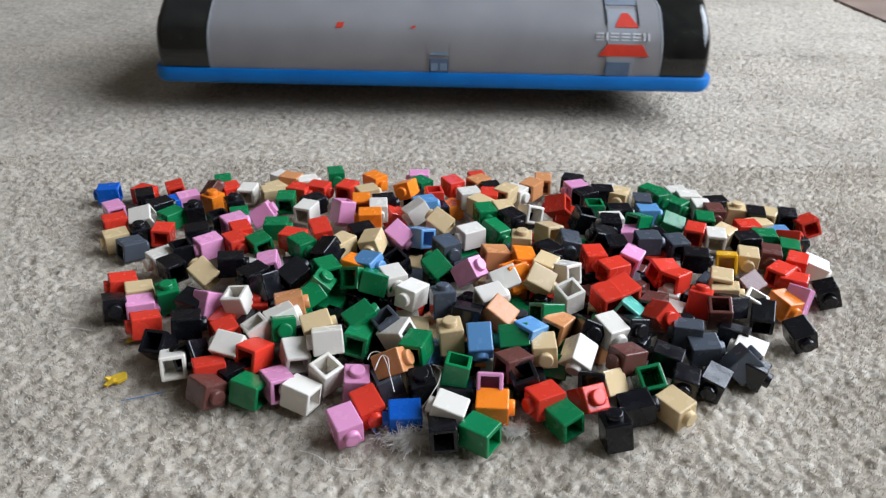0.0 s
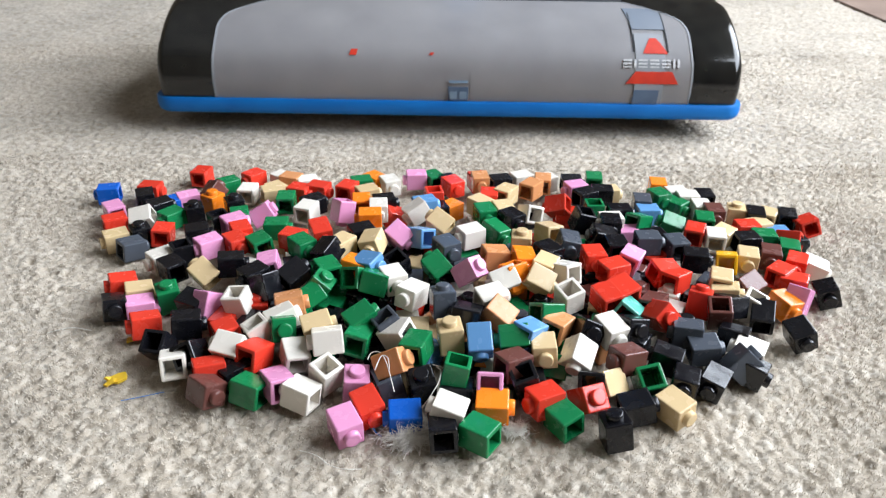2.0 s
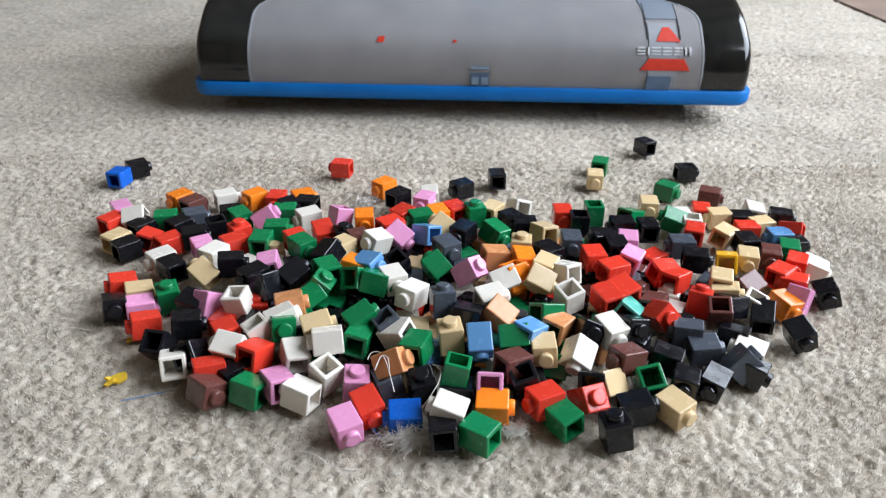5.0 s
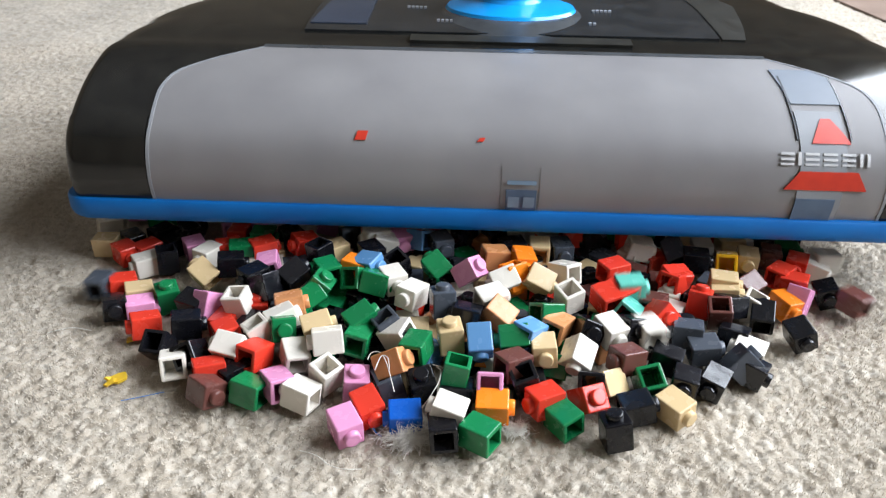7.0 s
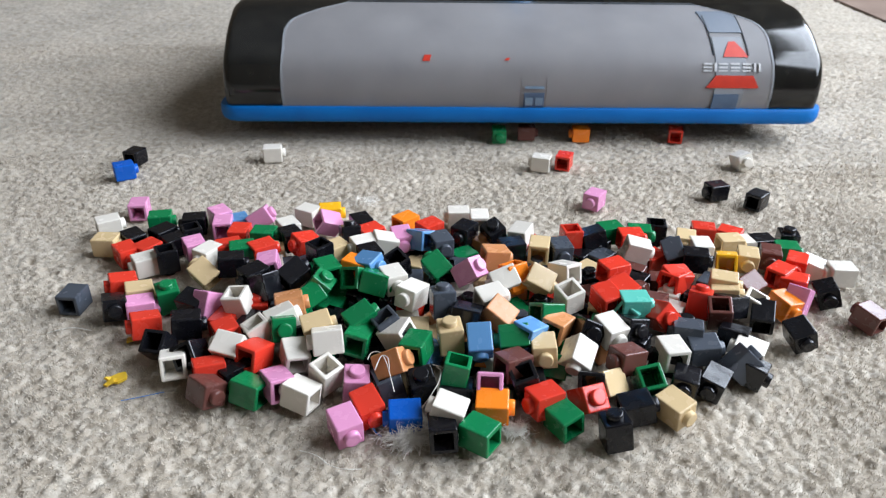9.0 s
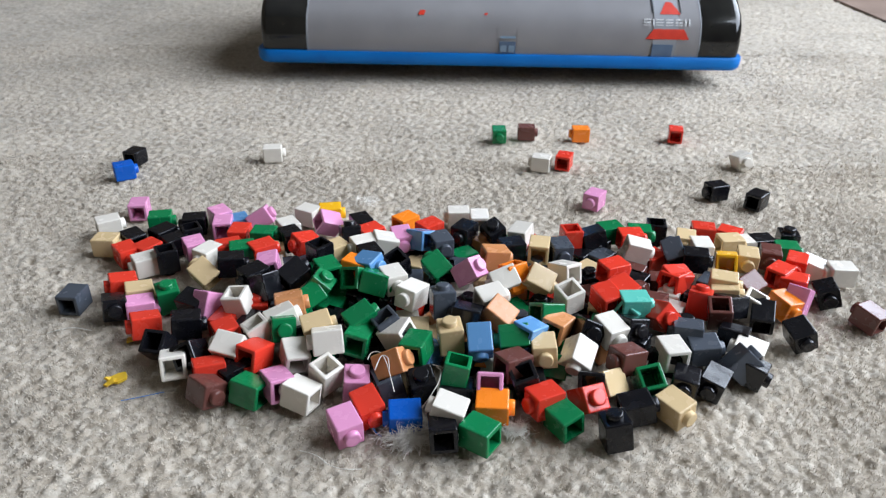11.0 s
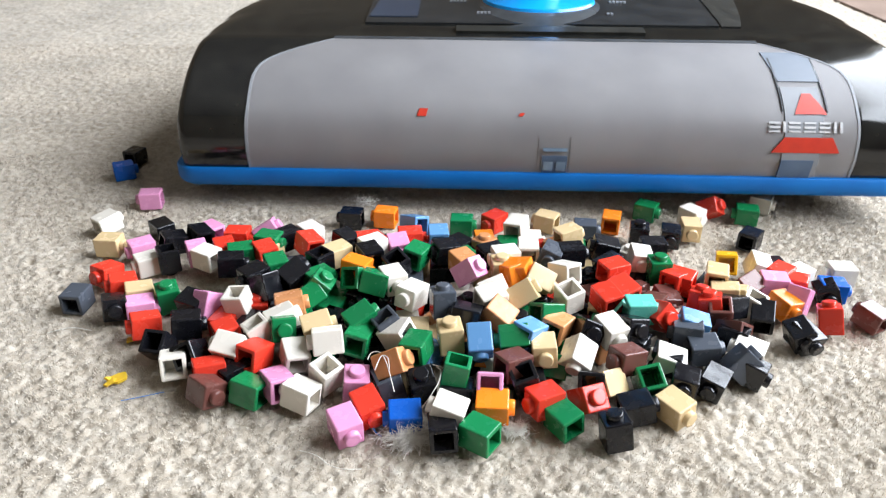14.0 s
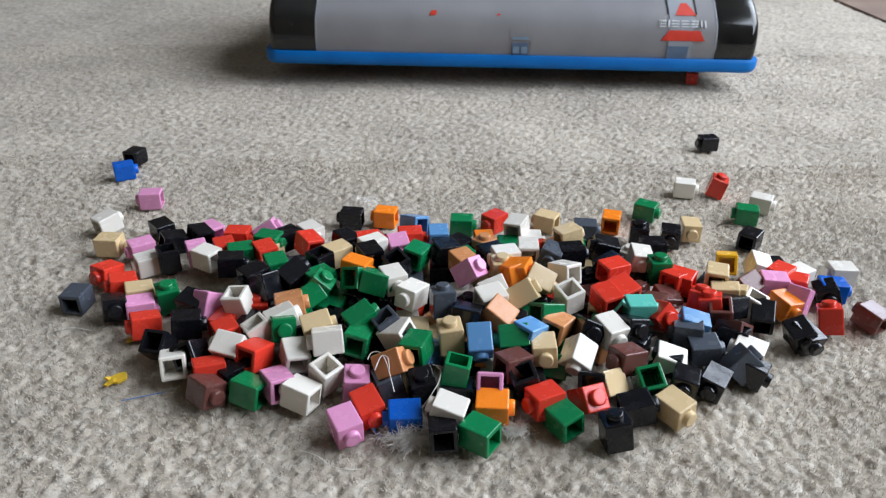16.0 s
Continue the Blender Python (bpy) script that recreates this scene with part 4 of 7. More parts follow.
brick("black", (0.0, pose(-0.1012, 0.2473, 0.0077, 180, -0, 32)), (4.30, pose(-0.1012, 0.2473, 0.0077, 180, -0, 32)), (5.40, pose(-0.0536, 0.3084, 0.0060, 90, -0, 40)), (6.55, pose(-0.0536, 0.3084, 0.0060, 90, -0, 40)), (7.05, pose(-0.0342, 0.2725, 0.0084, 90, -0, -153)), (12.40, pose(-0.0342, 0.2725, 0.0084, 90, -0, -153)), (12.95, pose(-0.0401, 0.2873, 0.0040, 90, -0, -97)), (16.0, pose(-0.0401, 0.2873, 0.0040, 90, -0, -97)))
brick("black", (0.0, pose(-0.1016, 0.2363, 0.0076, 90, -0, -137)), (6.55, pose(-0.1016, 0.2363, 0.0076, 90, -0, -137)), (7.05, pose(-0.1073, 0.2467, 0.0059, 180, -0, 29)), (12.40, pose(-0.1073, 0.2467, 0.0059, 180, -0, 29)), (12.95, pose(-0.1065, 0.2461, 0.0063, 180, -0, 28)), (16.0, pose(-0.1065, 0.2461, 0.0063, 180, -0, 28)))
brick("tan", (0.0, pose(-0.0880, 0.2318, 0.0084, 40, -51, -78)), (12.40, pose(-0.0880, 0.2318, 0.0084, 40, -51, -78)), (12.95, pose(0.0213, 0.2282, 0.0136, 0, -0, 5)), (16.0, pose(0.0213, 0.2282, 0.0136, 0, -0, 5)))
brick("pink", (0.0, pose(-0.0640, 0.2324, 0.0119, 89, 9, -170)), (12.40, pose(-0.0640, 0.2324, 0.0119, 89, 9, -170)), *carried(12.95, 16.0, pose(0.065, 0.128, 0.049, 158, 247, 82)))
brick("white", (0.0, pose(-0.0785, 0.3274, 0.0034, 90, -0, 53)), (3.15, pose(-0.0785, 0.3274, 0.0034, 90, -0, 53)), *carried(3.75, 6.55, pose(0.048, 0.075, 0.046, 207, 16, 121)), (7.05, pose(-0.0642, 0.2698, 0.0073, 90, -0, 33)), (12.40, pose(-0.0642, 0.2698, 0.0073, 90, -0, 33)), *carried(12.95, 16.0, pose(0.052, 0.101, 0.037, 333, 215, 74)))
brick("nougat", (0.0, pose(-0.0729, 0.3219, 0.0053, 90, -0, 73)), (3.15, pose(-0.0729, 0.3219, 0.0053, 90, -0, 73)), *carried(3.75, 16.0, pose(-0.097, 0.155, 0.031, 252, 171, 106)))
brick("green", (0.0, pose(-0.0528, 0.3308, 0.0044, 90, -0, 14)), (1.10, pose(-0.0528, 0.3308, 0.0044, 90, -0, 14)), (1.60, pose(-0.0386, 0.3152, 0.0071, 90, -0, 107)), (3.15, pose(-0.0386, 0.3152, 0.0071, 90, -0, 107)), *carried(3.75, 16.0, pose(-0.081, 0.138, 0.055, 322, 211, 54)))
brick("red", (0.0, pose(-0.0576, 0.3092, 0.0067, 90, -0, 71)), (3.15, pose(-0.0576, 0.3092, 0.0067, 90, -0, 71)), *carried(3.75, 16.0, pose(-0.072, 0.103, 0.032, 215, 150, 72)))
brick("red", (0.0, pose(-0.0443, 0.3078, 0.0075, 90, -0, 158)), (4.30, pose(-0.0443, 0.3078, 0.0075, 90, -0, 158)), (5.40, pose(-0.0539, 0.3541, 0.0040, 90, -0, -61)), (6.55, pose(-0.0539, 0.3541, 0.0040, 90, -0, -61)), *carried(7.05, 16.0, pose(-0.010, 0.163, 0.053, 267, 232, 249)))
brick("red", (0.0, pose(-0.0664, 0.3071, 0.0064, 90, -0, 72)), (3.15, pose(-0.0664, 0.3071, 0.0064, 90, -0, 72)), (3.75, pose(-0.0761, 0.3026, 0.0044, 90, -0, -6)), (6.55, pose(-0.0761, 0.3026, 0.0044, 90, -0, -6)), (7.05, pose(-0.0694, 0.2460, 0.0102, 90, -0, 126)), (12.40, pose(-0.0694, 0.2460, 0.0102, 90, -0, 126)), (12.95, pose(-0.0680, 0.2445, 0.0103, 90, -0, -149)), (16.0, pose(-0.0680, 0.2445, 0.0103, 90, -0, -149)))
brick("white", (0.0, pose(-0.0648, 0.3198, 0.0049, 90, -0, 111)), (3.15, pose(-0.0648, 0.3198, 0.0049, 90, -0, 111)), *carried(3.75, 6.55, pose(0.041, 0.098, 0.038, 240, 206, 75)), (7.05, pose(-0.0303, 0.2469, 0.0122, 90, -0, -63)), (12.40, pose(-0.0303, 0.2469, 0.0122, 90, -0, -63)), (12.95, pose(-0.0269, 0.2458, 0.0129, 90, -0, -54)), (16.0, pose(-0.0269, 0.2458, 0.0129, 90, -0, -54)))
brick("orange", (0.0, pose(-0.0327, 0.3206, 0.0065, 90, -0, 46)), (4.30, pose(-0.0327, 0.3206, 0.0065, 90, -0, 46)), (5.40, pose(-0.0262, 0.3151, 0.0050, 90, -0, -75)), (6.55, pose(-0.0262, 0.3151, 0.0050, 90, -0, -75)), *carried(7.05, 12.40, pose(-0.084, 0.146, 0.044, 91, 321, 255)), (12.95, pose(0.0268, 0.2234, 0.0163, 74, -7, 65)), (16.0, pose(0.0268, 0.2234, 0.0163, 74, -7, 65)))
brick("tan", (0.0, pose(-0.0346, 0.3016, 0.0086, 90, -0, 117)), (3.15, pose(-0.0346, 0.3016, 0.0086, 90, -0, 117)), *carried(3.75, 16.0, pose(0.080, 0.085, 0.043, 263, 280, 257)))
brick("green", (0.0, pose(-0.0701, 0.2954, 0.0074, 90, -0, -177)), (3.15, pose(-0.0701, 0.2954, 0.0074, 90, -0, -177)), (3.75, pose(-0.0687, 0.2854, 0.0068, 90, -0, -86)), (6.55, pose(-0.0687, 0.2854, 0.0068, 90, -0, -86)), *carried(7.05, 16.0, pose(-0.030, 0.143, 0.051, 355, 300, 339)))
brick("black", (0.0, pose(-0.0572, 0.2909, 0.0086, 90, -0, 131)), (3.15, pose(-0.0572, 0.2909, 0.0086, 90, -0, 131)), (3.75, pose(-0.0606, 0.2951, 0.0060, 90, -0, -98)), (6.55, pose(-0.0606, 0.2951, 0.0060, 90, -0, -98)), (7.05, pose(-0.0610, 0.2586, 0.0091, 90, -0, -147)), (12.40, pose(-0.0610, 0.2586, 0.0091, 90, -0, -147)), (12.95, pose(-0.0629, 0.2600, 0.0084, 90, -0, 134)), (16.0, pose(-0.0629, 0.2600, 0.0084, 90, -0, 134)))
brick("tan", (0.0, pose(-0.0782, 0.3127, 0.0042, 90, -0, 44)), (3.15, pose(-0.0782, 0.3127, 0.0042, 90, -0, 44)), *carried(3.75, 16.0, pose(-0.102, 0.097, 0.045, 342, 143, 248)))
brick("white", (0.0, pose(-0.0586, 0.2822, 0.0093, 90, -0, 162)), (3.15, pose(-0.0586, 0.2822, 0.0093, 90, -0, 162)), (3.75, pose(-0.0571, 0.2781, 0.0084, 90, -0, -58)), (6.55, pose(-0.0571, 0.2781, 0.0084, 90, -0, -58)), (7.05, pose(-0.0589, 0.2875, 0.0050, 90, -0, 62)), (12.40, pose(-0.0589, 0.2875, 0.0050, 90, -0, 62)), (12.95, pose(-0.0538, 0.2630, 0.0090, 90, -0, 42)), (16.0, pose(-0.0538, 0.2630, 0.0090, 90, -0, 42)))
brick("pink", (0.0, pose(-0.0430, 0.2815, 0.0104, -171, -18, -145)), (3.15, pose(-0.0430, 0.2815, 0.0104, -171, -18, -145)), (3.75, pose(-0.0433, 0.2746, 0.0104, -171, -18, -145)), (6.55, pose(-0.0433, 0.2746, 0.0104, -171, -18, -145)), (7.05, pose(-0.0488, 0.2762, 0.0072, 136, 54, 161)), (12.40, pose(-0.0488, 0.2762, 0.0072, 136, 54, 161)), *carried(12.95, 16.0, pose(-0.051, 0.162, 0.049, 174, 332, 91)))
brick("orange", (0.0, pose(-0.0358, 0.2891, 0.0098, 90, -0, -173)), (3.15, pose(-0.0358, 0.2891, 0.0098, 90, -0, -173)), (3.75, pose(-0.0645, 0.3053, 0.0044, 90, -0, 117)), (6.55, pose(-0.0645, 0.3053, 0.0044, 90, -0, 117)), *carried(7.05, 16.0, pose(0.018, 0.069, 0.045, 128, 166, 343)))
brick("orange", (0.0, pose(-0.0304, 0.2717, 0.0116, 90, -0, -84)), (3.15, pose(-0.0304, 0.2717, 0.0116, 90, -0, -84)), (3.75, pose(-0.0330, 0.2734, 0.0101, 90, -0, 7)), (6.55, pose(-0.0330, 0.2734, 0.0101, 90, -0, 7)), *carried(7.05, 16.0, pose(-0.049, 0.095, 0.044, 344, 182, 178)))
brick("red", (0.0, pose(-0.0493, 0.2608, 0.0112, 167, 76, 100)), (3.15, pose(-0.0493, 0.2608, 0.0112, 167, 76, 100)), (3.75, pose(-0.0479, 0.2594, 0.0112, 167, 76, 100)), (6.55, pose(-0.0479, 0.2594, 0.0112, 167, 76, 100)), *carried(7.05, 16.0, pose(-0.049, 0.101, 0.055, 209, 179, 88)))
brick("red", (0.0, pose(-0.0587, 0.2529, 0.0115, 90, -0, 73)), (3.15, pose(-0.0587, 0.2529, 0.0115, 90, -0, 73)), (3.75, pose(-0.0577, 0.2534, 0.0107, 90, -0, -147)), (6.55, pose(-0.0577, 0.2534, 0.0107, 90, -0, -147)), (7.05, pose(-0.0541, 0.2517, 0.0104, 79, 7, -51)), (12.40, pose(-0.0541, 0.2517, 0.0104, 79, 7, -51)), (12.95, pose(-0.0525, 0.2516, 0.0106, 83, -11, -140)), (16.0, pose(-0.0525, 0.2516, 0.0106, 83, -11, -140)))
brick("red", (0.0, pose(-0.0208, 0.2855, 0.0054, 65, 10, -72)), (3.15, pose(-0.0208, 0.2855, 0.0054, 65, 10, -72)), (3.75, pose(-0.0167, 0.2782, 0.0100, 83, -11, 41)), (6.55, pose(-0.0167, 0.2782, 0.0100, 83, -11, 41)), (7.05, pose(-0.0056, 0.2651, 0.0103, 90, -0, -49)), (12.40, pose(-0.0056, 0.2651, 0.0103, 90, -0, -49)), (12.95, pose(-0.0130, 0.2557, 0.0115, 90, -0, 98)), (16.0, pose(-0.0130, 0.2557, 0.0115, 90, -0, 98)))
brick("white", (0.0, pose(-0.0112, 0.2790, 0.0116, 116, -7, -66)), (4.30, pose(-0.0112, 0.2790, 0.0116, 116, -7, -66)), (5.40, pose(-0.0041, 0.3152, 0.0050, 90, -0, 31)), (6.55, pose(-0.0041, 0.3152, 0.0050, 90, -0, 31)), (7.05, pose(0.0065, 0.2878, 0.0050, 90, -0, -86)), (12.40, pose(0.0065, 0.2878, 0.0050, 90, -0, -86)), (12.95, pose(0.0355, 0.2665, 0.0048, 90, -0, 87)), (16.0, pose(0.0355, 0.2665, 0.0048, 90, -0, 87)))
brick("orange", (0.0, pose(-0.0171, 0.3085, 0.0083, 81, -21, -21)), (1.10, pose(-0.0171, 0.3085, 0.0083, 81, -21, -21)), (1.60, pose(0.1024, 0.3224, 0.0044, 90, -0, -8)), (3.15, pose(0.1024, 0.3224, 0.0044, 90, -0, -8)), (3.75, pose(-0.0864, 0.3047, 0.0044, 90, -0, -44)), (6.55, pose(-0.0864, 0.3047, 0.0044, 90, -0, -44)), *carried(7.05, 16.0, pose(0.081, 0.134, 0.056, 171, 265, 72)))
brick("pink", (0.0, pose(-0.0120, 0.3291, 0.0042, 90, -0, -88)), (1.10, pose(-0.0120, 0.3291, 0.0042, 90, -0, -88)), (1.60, pose(-0.0132, 0.3234, 0.0067, 90, -0, -83)), (3.15, pose(-0.0132, 0.3234, 0.0067, 90, -0, -83)), (3.75, pose(-0.0084, 0.2980, 0.0070, 90, -0, -23)), (6.55, pose(-0.0084, 0.2980, 0.0070, 90, -0, -23)), (7.05, pose(-0.0929, 0.2746, 0.0054, 90, -0, -171)), (12.40, pose(-0.0929, 0.2746, 0.0054, 90, -0, -171)), (12.95, pose(-0.0978, 0.2734, 0.0033, 90, -0, -130)), (16.0, pose(-0.0978, 0.2734, 0.0033, 90, -0, -130)))
brick("green", (0.0, pose(-0.0109, 0.3212, 0.0042, 90, -0, 42)), (1.10, pose(-0.0109, 0.3212, 0.0042, 90, -0, 42)), (1.60, pose(-0.0052, 0.3243, 0.0060, 90, -0, -149)), (3.15, pose(-0.0052, 0.3243, 0.0060, 90, -0, -149)), (3.75, pose(-0.0094, 0.2733, 0.0108, 90, -0, -68)), (6.55, pose(-0.0094, 0.2733, 0.0108, 90, -0, -68)), *carried(7.05, 16.0, pose(0.006, 0.084, 0.052, 244, 144, 354)))
brick("red", (0.0, pose(0.0041, 0.3129, 0.0082, 90, -0, 29)), (3.15, pose(0.0041, 0.3129, 0.0082, 90, -0, 29)), (3.75, pose(-0.0218, 0.2651, 0.0114, 90, -0, 125)), (6.55, pose(-0.0218, 0.2651, 0.0114, 90, -0, 125)), (7.05, pose(-0.0293, 0.2597, 0.0105, 90, -0, 126)), (12.40, pose(-0.0293, 0.2597, 0.0105, 90, -0, 126)), (12.95, pose(-0.0294, 0.2530, 0.0106, 90, -0, 107)), (16.0, pose(-0.0294, 0.2530, 0.0106, 90, -0, 107)))
brick("red", (0.0, pose(-0.0043, 0.2971, 0.0092, 180, -0, 11)), (3.15, pose(-0.0043, 0.2971, 0.0092, 180, -0, 11)), (3.75, pose(0.0049, 0.2832, 0.0097, 90, -0, -151)), (8.00, pose(0.0049, 0.2832, 0.0097, 90, -0, -151)), (8.90, pose(0.0623, 0.3558, 0.0040, 90, -0, 160)), (12.40, pose(0.0623, 0.3558, 0.0040, 90, -0, 160)), *carried(12.95, 16.0, pose(-0.092, 0.132, 0.041, 315, 297, 264)))
brick("light_blue", (0.0, pose(-0.0081, 0.2863, 0.0107, 90, -0, 112)), (3.15, pose(-0.0081, 0.2863, 0.0107, 90, -0, 112)), *carried(3.75, 6.55, pose(0.036, 0.108, 0.047, 326, 138, 14)), (7.05, pose(-0.0889, 0.2812, 0.0034, 90, -0, 118)), (12.40, pose(-0.0889, 0.2812, 0.0034, 90, -0, 118)), *carried(12.95, 16.0, pose(-0.066, 0.124, 0.047, 92, 112, 351)))
brick("black", (0.0, pose(-0.0260, 0.2896, 0.0098, 90, -0, 105)), (4.30, pose(-0.0260, 0.2896, 0.0098, 90, -0, 105)), (5.40, pose(-0.0183, 0.3070, 0.0060, 90, -0, 153)), (6.55, pose(-0.0183, 0.3070, 0.0060, 90, -0, 153)), (7.05, pose(-0.0271, 0.2372, 0.0133, 90, -0, 27)), (12.40, pose(-0.0271, 0.2372, 0.0133, 90, -0, 27)), (12.95, pose(-0.0272, 0.2378, 0.0137, 90, -0, -153)), (16.0, pose(-0.0272, 0.2378, 0.0137, 90, -0, -153)))
brick("black", (0.0, pose(-0.0128, 0.3105, 0.0028, 90, -0, 132)), (1.10, pose(-0.0128, 0.3105, 0.0028, 90, -0, 132)), (1.60, pose(0.0015, 0.3201, 0.0060, 90, -0, 20)), (4.30, pose(0.0015, 0.3201, 0.0060, 90, -0, 20)), (5.40, pose(0.0113, 0.3150, 0.0050, 90, -0, -87)), (6.55, pose(0.0113, 0.3150, 0.0050, 90, -0, -87)), *carried(7.05, 16.0, pose(-0.070, 0.136, 0.056, 115, 84, 27)))
brick("white", (0.0, pose(-0.0277, 0.2814, 0.0110, 90, -0, 6)), (3.15, pose(-0.0277, 0.2814, 0.0110, 90, -0, 6)), (3.75, pose(-0.0257, 0.2481, 0.0139, 77, 12, -45)), (6.55, pose(-0.0257, 0.2481, 0.0139, 77, 12, -45)), (7.05, pose(-0.0228, 0.2497, 0.0121, 107, -4, 105)), (12.40, pose(-0.0228, 0.2497, 0.0121, 107, -4, 105)), *carried(12.95, 16.0, pose(0.085, 0.078, 0.056, 247, 99, 280)))
brick("orange", (0.0, pose(0.0031, 0.2954, 0.0042, 90, -0, -46)), (3.15, pose(0.0031, 0.2954, 0.0042, 90, -0, -46)), (3.75, pose(-0.0023, 0.2781, 0.0103, 90, -0, 20)), (6.55, pose(-0.0023, 0.2781, 0.0103, 90, -0, 20)), (7.05, pose(-0.0161, 0.2788, 0.0060, 90, -0, 133)), (12.40, pose(-0.0161, 0.2788, 0.0060, 90, -0, 133)), (12.95, pose(-0.0253, 0.2889, 0.0040, 90, -0, -100)), (16.0, pose(-0.0253, 0.2889, 0.0040, 90, -0, -100)))
brick("black", (0.0, pose(-0.0024, 0.2899, 0.0063, 90, -0, -160)), (3.15, pose(-0.0024, 0.2899, 0.0063, 90, -0, -160)), (3.75, pose(0.0080, 0.2589, 0.0125, 90, -0, -32)), (6.55, pose(0.0080, 0.2589, 0.0125, 90, -0, -32)), (7.05, pose(0.0086, 0.2619, 0.0110, 90, -0, -32)), (12.40, pose(0.0086, 0.2619, 0.0110, 90, -0, -32)), (12.95, pose(0.0007, 0.2420, 0.0135, 82, 4, -65)), (16.0, pose(0.0007, 0.2420, 0.0135, 82, 4, -65)))
brick("tan", (0.0, pose(-0.0012, 0.2676, 0.0125, 52, -47, -90)), (3.15, pose(-0.0012, 0.2676, 0.0125, 52, -47, -90)), (3.75, pose(0.0001, 0.2637, 0.0125, 52, -47, -90)), (6.55, pose(0.0001, 0.2637, 0.0125, 52, -47, -90)), *carried(7.05, 16.0, pose(-0.101, 0.112, 0.040, 313, 36, 302)))
brick("pink", (0.0, pose(-0.0173, 0.2550, 0.0129, 137, 51, 97)), (6.55, pose(-0.0173, 0.2550, 0.0129, 137, 51, 97)), (7.05, pose(-0.0163, 0.2550, 0.0114, 144, 84, 68)), (12.40, pose(-0.0163, 0.2550, 0.0114, 144, 84, 68)), (12.95, pose(-0.0171, 0.2488, 0.0114, 144, 84, 68)), (16.0, pose(-0.0171, 0.2488, 0.0114, 144, 84, 68)))
brick("light_blue", (0.0, pose(-0.0090, 0.2541, 0.0127, -131, -68, 85)), (3.15, pose(-0.0090, 0.2541, 0.0127, -131, -68, 85)), (3.75, pose(-0.0066, 0.2568, 0.0127, -131, -68, 85)), (6.55, pose(-0.0066, 0.2568, 0.0127, -131, -68, 85)), (7.05, pose(-0.0087, 0.2525, 0.0127, -131, -68, 85)), (12.40, pose(-0.0087, 0.2525, 0.0127, -131, -68, 85)), (12.95, pose(-0.0118, 0.2649, 0.0127, -131, -68, 85)), (16.0, pose(-0.0118, 0.2649, 0.0127, -131, -68, 85)))
brick("black", (0.0, pose(-0.0323, 0.2561, 0.0127, 90, -0, -63)), (3.15, pose(-0.0323, 0.2561, 0.0127, 90, -0, -63)), (3.75, pose(-0.0391, 0.2559, 0.0109, 0, -0, 19)), (6.55, pose(-0.0391, 0.2559, 0.0109, 0, -0, 19)), (7.05, pose(-0.0370, 0.2576, 0.0106, -20, 3, 18)), (12.40, pose(-0.0370, 0.2576, 0.0106, -20, 3, 18)), (12.95, pose(-0.0380, 0.2527, 0.0112, 95, 7, 44)), (16.0, pose(-0.0380, 0.2527, 0.0112, 95, 7, 44)))
brick("tan", (0.0, pose(-0.0271, 0.2480, 0.0134, 98, -16, -15)), (3.15, pose(-0.0271, 0.2480, 0.0134, 98, -16, -15)), *carried(3.75, 16.0, pose(-0.064, 0.136, 0.040, 179, 207, 142)))
brick("green", (0.0, pose(-0.0541, 0.2464, 0.0122, 90, -0, 42)), (6.55, pose(-0.0541, 0.2464, 0.0122, 90, -0, 42)), *carried(7.05, 16.0, pose(0.078, 0.151, 0.049, 280, 191, 18)))
brick("black", (0.0, pose(-0.0434, 0.2404, 0.0137, 110, -17, -33)), (3.15, pose(-0.0434, 0.2404, 0.0137, 110, -17, -33)), (3.75, pose(-0.0429, 0.2383, 0.0139, 70, 17, 147)), (6.55, pose(-0.0429, 0.2383, 0.0139, 70, 17, 147)), (7.05, pose(-0.0463, 0.2400, 0.0129, 180, -0, 46)), (12.40, pose(-0.0463, 0.2400, 0.0129, 180, -0, 46)), (12.95, pose(-0.0451, 0.2330, 0.0129, 180, -0, 46)), (16.0, pose(-0.0451, 0.2330, 0.0129, 180, -0, 46)))
brick("tan", (0.0, pose(-0.0390, 0.2469, 0.0124, 90, -0, -36)), (3.15, pose(-0.0390, 0.2469, 0.0124, 90, -0, -36)), (3.75, pose(-0.0387, 0.2450, 0.0124, 90, -0, 139)), (6.55, pose(-0.0387, 0.2450, 0.0124, 90, -0, 139)), (7.05, pose(-0.0416, 0.2459, 0.0104, 90, -0, -50)), (12.40, pose(-0.0416, 0.2459, 0.0104, 90, -0, -50)), (12.95, pose(-0.0399, 0.2405, 0.0125, 90, -0, -51)), (16.0, pose(-0.0399, 0.2405, 0.0125, 90, -0, -51)))
brick("green", (0.0, pose(-0.0451, 0.2348, 0.0072, 90, -0, 41)), (12.40, pose(-0.0451, 0.2348, 0.0072, 90, -0, 41)), (12.95, pose(-0.0441, 0.2235, 0.0116, 90, -0, 131)), (16.0, pose(-0.0441, 0.2235, 0.0116, 90, -0, 131)))
brick("light_blue", (0.0, pose(-0.0265, 0.2271, 0.0157, 78, -12, 58)), (12.40, pose(-0.0265, 0.2271, 0.0157, 78, -12, 58)), (12.95, pose(-0.0019, 0.2566, 0.0116, 90, -0, -175)), (16.0, pose(-0.0019, 0.2566, 0.0116, 90, -0, -175)))
brick("green", (0.0, pose(-0.0020, 0.2285, 0.0143, 43, -54, -95)), (12.40, pose(-0.0020, 0.2285, 0.0143, 43, -54, -95)), (12.95, pose(-0.0099, 0.2383, 0.0137, 93, -8, 157)), (16.0, pose(-0.0099, 0.2383, 0.0137, 93, -8, 157)))
